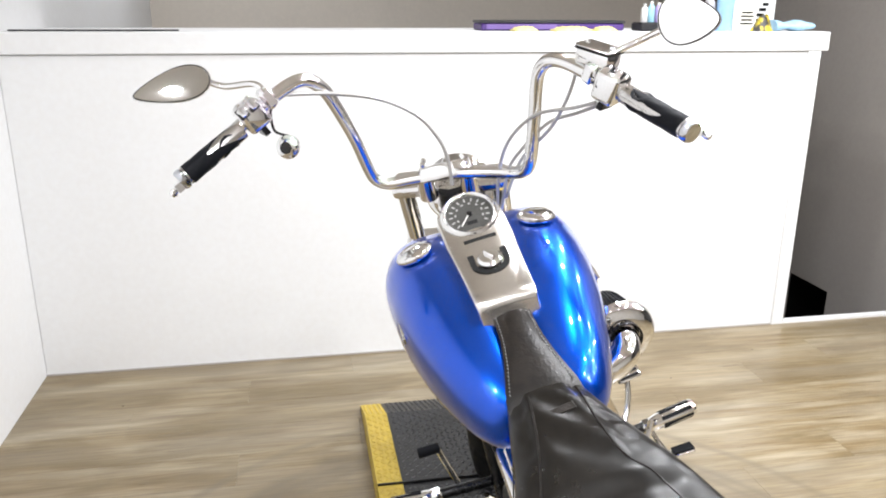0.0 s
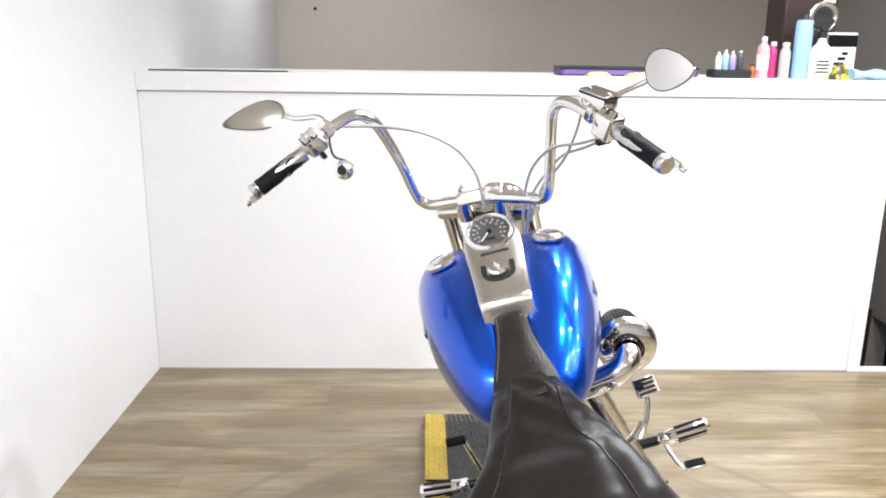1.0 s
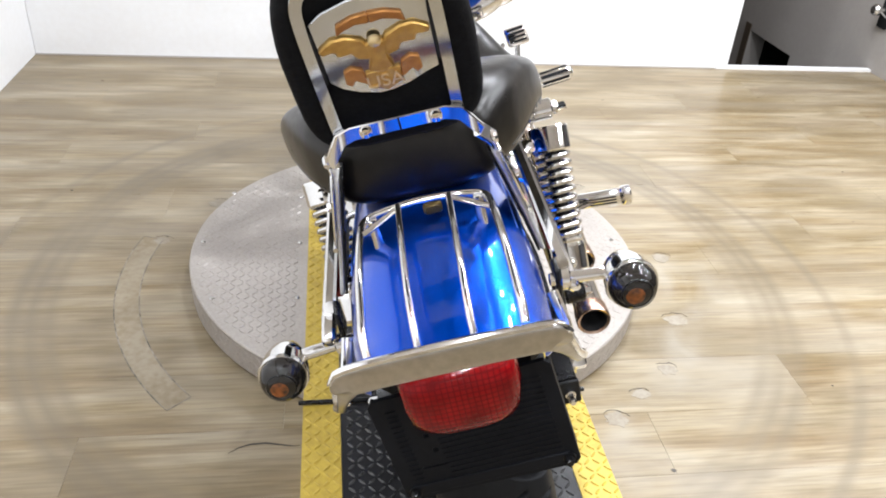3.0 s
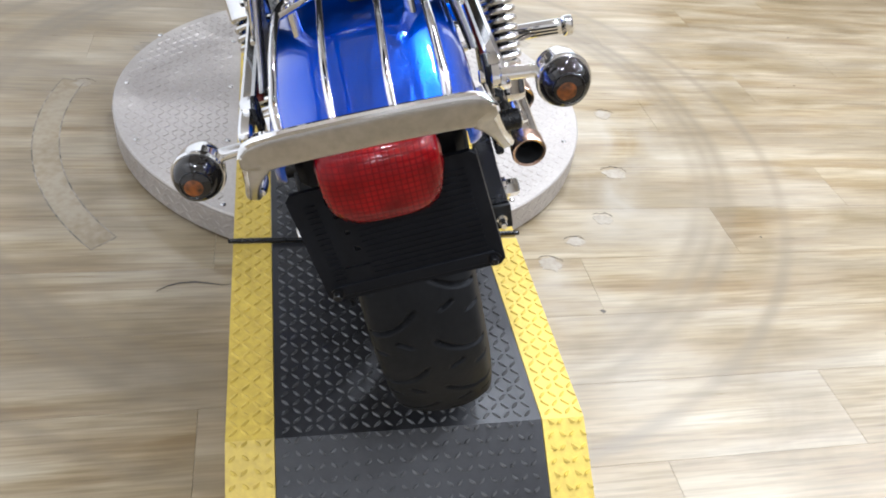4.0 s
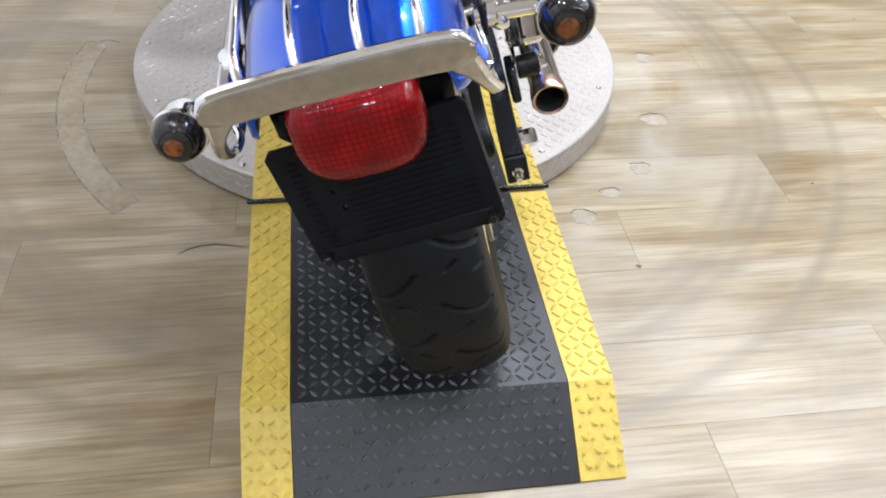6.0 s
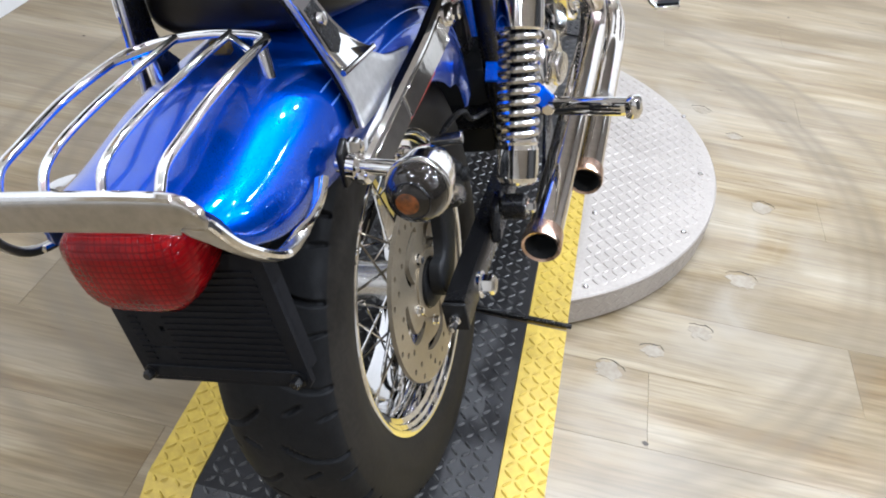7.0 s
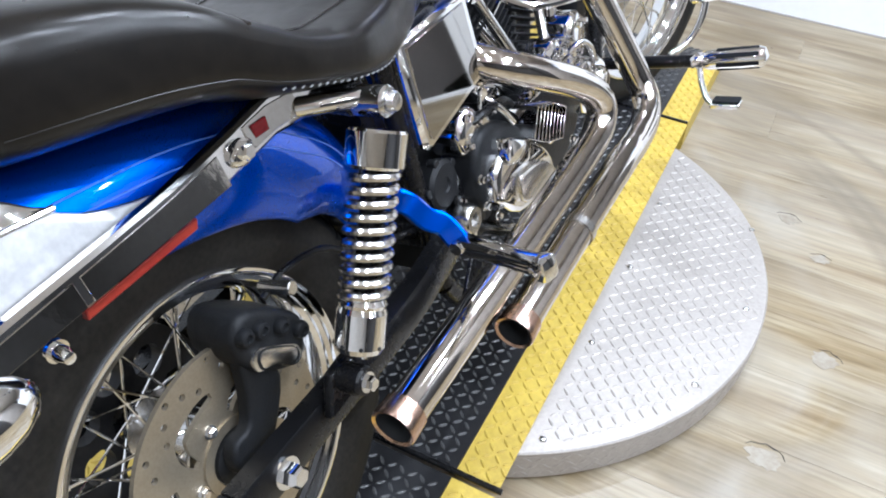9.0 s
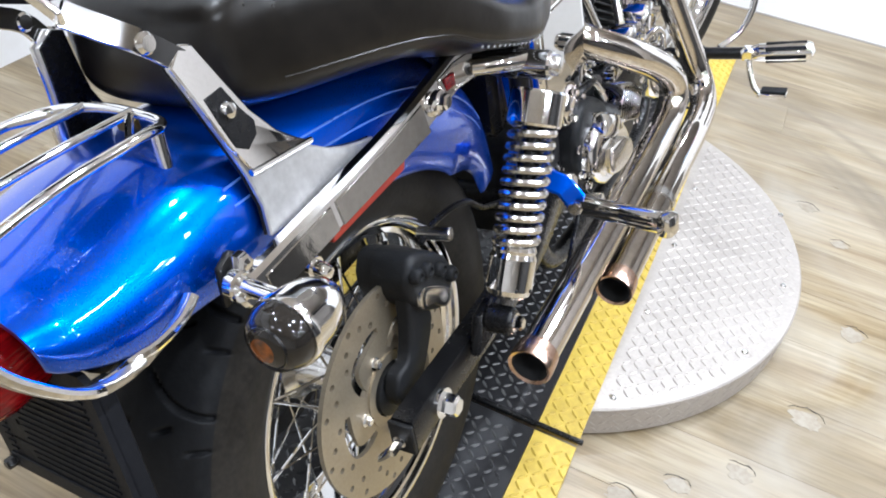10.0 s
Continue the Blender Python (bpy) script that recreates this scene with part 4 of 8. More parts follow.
def build_shock(s):
    p0, p1 = (Vector((0.192, 0.104, 0.366)), Vector((0.205, 0.247, 0.634))) if s > 0 else (Vector((-0.170, 0.104, 0.366)), Vector((-0.178, 0.247, 0.634)))
    d = (p1 - p0)
    L = d.length
    u = d.normalized()
    body = part("rear_shock", lathe([(0, 0.03), (0.013, 0.03), (0.013, L * 0.8), (0, L * 0.8)], p0, p1, 18), BLACK, BIKE, "chrome coil-over rear shock absorber")
    lo = L * 0.10
    cup = [(0, lo), (0.022, lo), (0.026, lo + 0.004), (0.0285, lo + 0.010), (0.0285, lo + 0.048), (0.026, lo + 0.054), (0.0275, lo + 0.058), (0.024, lo + 0.064), (0, lo + 0.066)]
    part("lower_cup", lathe(cup, p0, p1, 40), CHROME, body, smooth=20)
    for i in range(8):
        m, _ = axis_frame(p0, p1)
        a = 2 * math.pi * i / 8
        q0, q1 = m @ Vector((0.0275 * math.cos(a), 0.0275 * math.sin(a), lo + 0.012)), m @ Vector((0.0295 * math.cos(a), 0.0295 * math.sin(a), lo + 0.012))
        # a solid black disc, the shade of a hole put into its colour
        part("cup_hole", rod(q0, q1, 0.0024, 8), DULL_BLACK, body)
    t0, t1 = lo + 0.064, L * 0.795
    m, _ = axis_frame(p0, p1)
    turns, steps = 10.5, 252
    pts = []
    for i in range(steps + 1):
        a = 2 * math.pi * turns * i / steps
        pts.append(m @ Vector((0.0245 * math.cos(a), 0.0245 * math.sin(a), t0 + (t1 - t0) * i / steps)))
    part("coil_spring", sweep(pts, circle(0.0052, 8), up=u, transport=False), CHROME_SOFT, body)
    hi = L * 0.79
    cap = [(0, hi - 0.006), (0.0305, hi - 0.006), (0.0325, hi - 0.003), (0.0325, hi + 0.032), (0.0305, hi + 0.035), (0, hi + 0.036)]
    part("upper_cup", lathe(cap, p0, p1, 40), CHROME, body, smooth=25)
    part("lower_eye", rod(p0 - Vector((s * 0.020, 0, 0)), p0 + Vector((s * 0.014, 0, 0)), 0.018, 20), BLACK, body)
    part("lower_bolt", bolt(p0 + Vector((s * 0.013, 0, 0)), p0 + Vector((s * 0.026, 0, 0)), 0.009), CHROME, body)
    part("upper_eye", rod(p1 - Vector((s * 0.030, 0, 0)), p1 + Vector((s * 0.012, 0, 0)), 0.017, 24), CHROME, body)
    part("upper_bolt", lathe([(0, 0), (0.012, 0), (0.012, 0.006), (0.009, 0.010), (0, 0.011)], p1 + Vector((s * 0.012, 0, 0)), p1 + Vector((s * 0.05, 0, 0)), 24), CHROME_SOFT, body)


# rear mudguard: middle line (y, z), half width, drop of its sides
GUARD = ((0.365, 0.450, 0.092, 0.088), (0.348, 0.520, 0.098, 0.108), (0.310, 0.585, 0.104, 0.125), (0.250, 0.640, 0.108, 0.142), (0.175, 0.682, 0.110, 0.140), (0.080, 0.708, 0.111, 0.133),
         (-0.030, 0.720, 0.112, 0.124), (-0.120, 0.722, 0.112, 0.112), (-0.210, 0.718, 0.112, 0.100), (-0.290, 0.704, 0.108, 0.080), (-0.330, 0.700, 0.102, 0.062), (-0.352, 0.698, 0.092, 0.046))


def guard_ring(y, z, w, d, normal, grow=0.0, k=17):
    out = []
    for i in range(k):
        a = radians(-90 + 180 * i / (k - 1))
        s, c = math.sin(a), math.cos(a)
        x = (w + grow) * math.copysign(abs(s) ** 0.78, s)
        h = d * (max(c, 0.0) ** 0.72 - 1) + grow
        out.append(Vector((x, y, z)) + normal * h)
    return out


def build_mudguard():
    mid = catmull([(0, y, z) for y, z, *_ in GUARD], 4)
    n = len(mid)
    rings = []
    for i, p in enumerate(mid):
        t = (mid[min(i + 1, n - 1)] - mid[max(i - 1, 0)]).normalized()
        normal = Vector((0, -t.z, t.y))
        if normal.z < 0:
            normal = -normal
        normal = (normal * 0.6 + Vector((0, 0.0, 0.4 * (1 - ease(0.08, 0.34, p.y))))).normalized()
        j = min(i // 4, len(GUARD) - 2)
        u = (i - j * 4) / 4
        w = GUARD[j][2] + (GUARD[j + 1][2] - GUARD[j][2]) * u
        d = GUARD[j][3] + (GUARD[j + 1][3] - GUARD[j][3]) * u
        outer = guard_ring(0 * p.x + p.y, p.z, w, d, normal)
        inner = guard_ring(p.y, p.z, w, d, normal, -0.004)
        rings.append(outer + inner[::-1])
    g = part("rear_mudguard", loft(rings), BLUE, BIKE, "glossy blue bobbed rear mudguard", smooth=55)
    # pale pin lines along the sides
    for j in (2, 3, 13, 14):
        pts = []
        for i in range(6, n - 14):
            a, b = rings[i][j], rings[i][j + (1 if j < 8 else -1)]
            pts.append(a + (b - a) * (0.15 if j in (2, 14) else 0.0))
        part("pin_line", tube(pts, 0.0011, 5, 1, curve=False), PIN_LINE, g, "pale blue pin line")
    return g


def build_tail():
    # bright rail round the tail of the mudguard
    right = [(0.115, -0.242, 0.640), (0.118, -0.268, 0.630), (0.121, -0.315, 0.628), (0.121, -0.350, 0.640), (0.112, -0.376, 0.668), (0.099, -0.391, 0.697), (0.080, -0.399, 0.714)]
    line = catmull(right + [(-x, y, z) for x, y, z in right[::-1]], 7)

    def sec(t):
        f = max(0.0, min(1.0, (min(t, 1 - t) - 0.30) / 0.16))
        h = 0.0045 + 0.0106 * f * f * (3 - 2 * f)
        return [(h * math.copysign(abs(math.cos(a)) ** 0.45, math.cos(a)), 0.0042 * math.copysign(abs(math.sin(a)) ** 0.45, math.sin(a))) for a in (2 * math.pi * (i + 0.5) / 16 for i in range(16))]

    part("tail_rail", sweep(line, sec, up=(0, 1, 0), transport=False), RAIL, BIKE, "bright flattened rail round the mudguard tail")
    n = len(line)
    bead = []
    for i, q in enumerate(line):
        d = (line[min(i + 1, n - 1)] - line[max(i - 1, 0)]).normalized()
        side = d.cross(Vector((0, 1, 0))).normalized()
        lift = sec(i / (n - 1))[0][0]
        bead.append(q + side * (-lift if side.z < 0 else lift))
    part("rail_bead", tube(bead, 0.0040, 8, 1, curve=False), CHROME, bpy.data.objects["tail_rail"], "rolled chrome upper edge")
    # luggage rails over the mudguard
    rack = part("luggage_rack", tube([(-0.073, -0.382, 0.722), (-0.074, -0.368, 0.735), (-0.074, -0.34, 0.740), (-0.074, -0.28, 0.747), (-0.072, -0.205, 0.747), (-0.066, -0.174, 0.744), (-0.04, -0.168, 0.747),
                                      (0, -0.166, 0.749), (0.04, -0.168, 0.747), (0.066, -0.174, 0.744), (0.072, -0.205, 0.747), (0.074, -0.28, 0.747), (0.074, -0.34, 0.740), (0.074, -0.368, 0.735), (0.073, -0.382, 0.722)], 0.0044, 10, 6),
                CHROME, BIKE, "chrome tube luggage rack over the mudguard")
    for s in (-1, 1):
        part("inner_rail", tube([(s * 0.026, -0.384, 0.724), (s * 0.026, -0.370, 0.739), (s * 0.027, -0.33, 0.747), (s * 0.028, -0.25, 0.750), (s * 0.029, -0.168, 0.749)], 0.0038, 10), CHROME, rack)
        part("corner_brace", tube([(s * 0.029, -0.172, 0.748), (s * 0.072, -0.212, 0.747)], 0.0036, 8, curve=False), CHROME, rack)
        part("rack_foot", rod((s * 0.060, -0.176, 0.744), (s * 0.060, -0.180, 0.700), 0.006, 10), CHROME, rack)
    part("rack_clip", box(0.022, 0.010, 0.014, at(0.008, -0.160, 0.733), 0.003), BRASS, rack, "dull brass clip")
    # tail lamp
    def lens_ring(y, hw, zc, hh, k=28):
        y, zc = y + 0.026, zc - 0.020
        return [(hw * math.copysign(abs(math.cos(a)) ** 0.5, math.cos(a)) * (1 - 0.20 * (math.sin(a) < 0) * -math.sin(a)), y, zc + hh * math.copysign(abs(math.sin(a)) ** 0.55, math.sin(a))) for a in (2 * math.pi * i / k for i in range(k))]

    lens = part("tail_lamp", loft([lens_ring(-0.352, 0.058, 0.664, 0.043), lens_ring(-0.385, 0.060, 0.662, 0.044), lens_ring(-0.402, 0.056, 0.660, 0.040), lens_ring(-0.409, 0.046, 0.658, 0.031), lens_ring(-0.412, 0.02, 0.656, 0.014)]),
                RED_LENS, BIKE, "red tail lamp lens moulded in small squares", smooth=60)
    part("lamp_shell", loft([lens_ring(-0.300, 0.050, 0.668, 0.038), lens_ring(-0.340, 0.058, 0.668, 0.045), lens_ring(-0.353, 0.058, 0.668, 0.045)]), CHROME, lens, "chrome lamp shell")
    part("lamp_bracket", box(0.17, 0.05, 0.05, at(0.0, -0.292, 0.630), 0.01), PLASTIC, BIKE)
    # number plate carrier, empty
    m = Matrix.Translation((0.000, -0.329, 0.552)) @ Matrix.Rotation(radians(-4.7), 4, "Z") @ Matrix.Rotation(radians(-6.1), 4, "Y") @ Matrix.Rotation(radians(-6), 4, "X")
    slots = [[(x0 - 0.003, z - 0.003), (x0 + 0.003, z - 0.003), (x0 + 0.003, z + 0.003), (x0 - 0.003, z + 0.003)] for x0, z in ((-0.056, 0.030), (-0.052, 0.008), (-0.048, -0.014), (-0.059, 0.048))]
    slots.append([(-0.070, -0.0375), (-0.036, -0.0375), (-0.036, -0.0345), (-0.070, -0.0345)])
    pl = part("plate_carrier", plate([(-0.100, -0.070), (-0.094, -0.077), (0.094, -0.077), (0.100, -0.070), (0.100, 0.060), (0.094, 0.066), (-0.094, 0.066), (-0.100, 0.060)], 0.006,
                                     m @ Matrix.Rotation(radians(90), 4, "X"), slots), PLASTIC, BIKE, "empty black plastic number plate carrier")
    for i in range(15):
        for xc, w in ((-0.0785, 0.012), (0.0220, 0.126)):
            part("carrier_rib", box(w, 0.0020, 0.0022, m @ at(xc, -0.0034, -0.050 + 0.0070 * i)), PLASTIC, pl, smooth=0)
    part("carrier_band", box(0.180, 0.004, 0.014, m @ at(0, -0.0035, -0.064), 0.001), PLASTIC, pl)
    for x, z in ((-0.088, -0.066), (0.088, -0.066)):
        part("carrier_bolt", bolt(m @ Vector((x, -0.003, z)), m @ Vector((x, -0.014, z)), 0.0055), BLACK, pl)
    for s in (-1, 1):
        part("carrier_flange", box(0.005, 0.016, 0.12, m @ at(s * 0.0975, 0.008, 0), 0.002), PLASTIC, pl)


def build_indicator(s):
    """Bullet-shaped rear indicator on a short stem, its smoked lens turned back."""
    c = Vector((0.204, -0.228, 0.628)) if s > 0 else Vector((-0.205, -0.214, 0.597))
    back = Vector((0, -1, 0.08)).normalized()
    front = c - back * 0.042
    shell = [(0, -0.002), (0.009, 0.0), (0.017, 0.008), (0.024, 0.022), (0.0275, 0.038), (0.0290, 0.052), (0.0300, 0.056), (0.0290, 0.060), (0.027, 0.060)]
    b = part("rear_indicator", lathe(shell, front, front + back, 36), CHROME, BIKE, "chrome bullet indicator with a smoked lens")
    lens = [(0.0275, 0.059), (0.0265, 0.067), (0.022, 0.076), (0.012, 0.081), (0, 0.082)]
    part("lens", lathe(lens, front, front + back, 32), SMOKE, b, "dark smoked lens")
    part("bulb", lathe([(0.0125, 0.0780), (0.0112, 0.0808), (0.006, 0.0828), (0, 0.0834)], front + Vector((-0.002, 0, -0.001)), front + back, 20), AMBER, b, "orange bulb behind the lens")
    part("lens_ring", lathe([(0.0165, 0.0780), (0.0177, 0.0782), (0.0170, 0.0796), (0.0161, 0.0790)], front, front + back, 30, closed=True), BLACK, b)
    part("stem", rod(c + Vector((-s * 0.022, 0.012, 0.004)), (s * 0.118, c.y + 0.016, c.z + 0.008), 0.0075, 18), CHROME, b)
    part("collar", rod((s * 0.142, c.y + 0.014, c.z + 0.006), (s * 0.130, c.y + 0.015, c.z + 0.007), 0.013, 20), CHROME, b)
    part("bracket", plate([(c.y + 0.002, 0.618), (c.y + 0.030, 0.618), (c.y + 0.034, 0.650), (c.y + 0.022, 0.660), (c.y + 0.006, 0.652)], 0.006, side_on(s * 0.127), bevel=0.0015), BLACK, b)
    part("acorn_nut", lathe([(0, 0), (0.009, 0), (0.009, 0.008), (0.006, 0.013), (0, 0.015)], (s * 0.130, c.y + 0.025, 0.648), (s * 0.3, c.y + 0.025, 0.648), 6), CHROME, b)


def lean_plane(y0=-0.190, z0=0.800, slope=0.37):
    """The backrest's leaning plane: x across, local y up along it, local z towards the rear."""
    up = Vector((0, -slope, 1)).normalized()
    rear = Vector((0, -1, -slope)).normalized()
    right = up.cross(rear)
    return Matrix(((right.x, up.x, rear.x, 0), (right.y, up.y, rear.y, y0), (right.z, up.z, rear.z, z0), (0, 0, 0, 1)))


def build_struts():
    for s in (1, -1):
        # long bright channel from the shock mount back along the mudguard
        o = [(0.252, 0.662), (0.228, 0.666), (0.200, 0.674), (0.158, 0.678), (0.097, 0.668), (0.018, 0.657), (-0.060, 0.651), (-0.150, 0.645), (-0.215, 0.640), (-0.228, 0.632), (-0.222, 0.618), (-0.150, 0.614), (-0.060, 0.617), (0.018, 0.622), (0.090, 0.632), (0.150, 0.640), (0.205, 0.636), (0.235, 0.626), (0.252, 0.626)]
        lean = Matrix(((1, 0, -s * 0.20, s * 0.20 * 0.660), (0, 1, 0, 0), (0, 0, 1, 0), (0, 0, 0, 1)))
        st = part("guard_strut", plate(o, 0.016, lean @ side_on(s * 0.136), bevel=0.0035), CHROME, BIKE, "chrome mudguard strut")
        for y0, y1 in ((0.072, -0.095), (-0.102, -0.196)):
            top, low = lambda y: 0.6515 + 0.075 * y + (0.00 if y < 0 else 0.05 * y), lambda y: 0.6215 + 0.055 * y
            n = 8
            ys = [y0 + (y1 - y0) * i / n for i in range(n + 1)]
            part("strut_recess", plate([(y, top(y) - 0.003) for y in ys] + [(y, low(y) + 0.002) for y in ys[::-1]], 0.003, lean @ side_on(s * 0.1438), bevel=0.0006), SMOKED_CHROME, st, "dark mirror-like recess")
        part("recess_ahead", plate([(0.190, 0.669), (0.150, 0.671), (0.112, 0.666), (0.112, 0.642), (0.150, 0.646), (0.190, 0.645)], 0.003, lean @ side_on(s * 0.1438), bevel=0.0006), SMOKED_CHROME, st)
        part("small_reflector", box(0.003, 0.021, 0.014, at(s * 0.146, 0.132, 0.657), 0.0006), DARK_RED, st, "small red reflector")
        part("red_reflector", plate([(0.030, 0.6170), (-0.100, 0.6105), (-0.102, 0.6015), (0.026, 0.6075)], 0.008, side_on(s * 0.1385), bevel=0.001), RED_TAPE, st, "long red reflector strip")
        boss = [(0.113, 0.655), (0.104, 0.660), (0.090, 0.658), (0.081, 0.649), (0.084, 0.639), (0.098, 0.635), (0.110, 0.641)]
        part("strut_boss", pillow([(y, z) for y, z in boss], 0.014, side_on(0.140) if s > 0 else side_on(-0.154), 0.005), CHROME, st, smooth=60)
        part("strut_bolt", bolt((s * 0.150, 0.098, 0.650), (s * 0.162, 0.098, 0.650), 0.009), CHROME, st)
        part("strut_bolt", lathe([(0, 0), (0.010, 0), (0.010, 0.004), (0.0072, 0.004), (0.0075, 0.014), (0.005, 0.020), (0, 0.022)], (s * 0.142, -0.136, 0.600), (s * 0.168, -0.138, 0.597), 20), CHROME, st)
        part("shock_mount", rod((s * 0.128, 0.247, 0.640), (s * 0.176, 0.247, 0.636), 0.020, 18), BLACK, st)
        part("mount_bridge", tube([(s * 0.142, 0.190, 0.650), (s * 0.160, 0.205, 0.648), (s * 0.176, 0.228, 0.643), (s * 0.186, 0.245, 0.640)], 0.011, 14), CHROME, st)
        # backrest side plate: broad at the strut, curving in to the upright
        q = [(0.010, 0.650), (-0.012, 0.655), (-0.036, 0.662), (-0.056, 0.670), (-0.076, 0.682), (-0.098, 0.697), (-0.119, 0.714), (-0.142, 0.742), (-0.160, 0.774), (-0.178, 0.808), (-0.190, 0.812), (-0.202, 0.800), (-0.186, 0.762), (-0.172, 0.726), (-0.161, 0.696), (-0.154, 0.665), (-0.156, 0.640), (-0.100, 0.636), (-0.020, 0.640)]
        # the plates lean in towards the backrest, the far one a little further ahead
        a, b = 0.22, (0.19 if s > 0 else 0.33)
        S = Matrix(((1, 0, -s * a, s * a * 0.640), (0, 1, b, -b * 0.640), (0, 0, 0.93, 0.07 * 0.640), (0, 0, 0, 1)))
        sp = part("backrest_side_plate", plate(q, 0.006, S @ side_on(s * 0.1235), bevel=0.0015), POLISHED, BIKE, "polished side plate of the backrest")
        # black sheet on the inner face, in place of the mudguard's dark reflection
        part("plate_inner_dark", plate(q, 0.003, S @ side_on(s * 0.1185), bevel=0.0008), BLACK, sp, "inner face blackened for its dark reflection")
        up_o = [(-0.158, 0.6990), (-0.084, 0.6915), (-0.098, 0.700), (-0.119, 0.717), (-0.142, 0.745), (-0.160, 0.777), (-0.178, 0.8105), (-0.190, 0.8145), (-0.2045, 0.8015), (-0.188, 0.763), (-0.174, 0.727)]
        part("upper_arm", plate(up_o, 0.004, S @ side_on(s * 0.1290), bevel=0.0014), CHROME, sp, "mirror polished upper arm")
        # dark reflection on the arm, laid on as a thin black plate
        part("arm_dark_reflection", plate([(-0.184, 0.770), (-0.164, 0.772), (-0.152, 0.750), (-0.141, 0.735), (-0.143, 0.724), (-0.156, 0.717), (-0.168, 0.724), (-0.177, 0.748)], 0.0016, S @ side_on(s * 0.1312), bevel=0.0004), BLACK, sp, "black patch standing for a dark reflection")
        part("arm_lip", tube([S @ Vector((s * 0.1300, -0.160, 0.6985)), S @ Vector((s * 0.1300, -0.082, 0.6905))], 0.0030, 8, curve=False), CHROME, sp)
        part("upright_bolt", lathe([(0, 0), (0.007, 0), (0.006, 0.005), (0, 0.007)], S @ Vector((s * 0.1318, -0.166, 0.754)), S @ Vector((s * 0.3, -0.166, 0.754)), 14), CHROME, sp)
        head = S @ Vector((s * 0.1260, -0.184, 0.796))
        knuckle = Vector((0.087, -0.182, 0.812)) if s > 0 else Vector((-0.090, -0.150, 0.812))
        end = lean_plane() @ Vector((s * 0.071, 0.056, 0.016))
        sec = [(-0.0085, -0.003), (0.0085, -0.003), (0.0095, 0), (0.0085, 0.003), (-0.0085, 0.003), (-0.0095, 0)]
        part("upright", sweep(catmull([head - Vector((0, -0.008, 0.016)), head, knuckle, knuckle.lerp(end, 0.6), end], 4), sec, up=(1, 0, 0), transport=False), CHROME, sp)
        part("knuckle", lathe([(0, -0.006), (0.006, -0.006), (0.0085, -0.003), (0.0085, 0.003), (0.006, 0.006), (0, 0.006)], knuckle, knuckle + Vector((s, 0, 0)), 20), CHROME, sp)


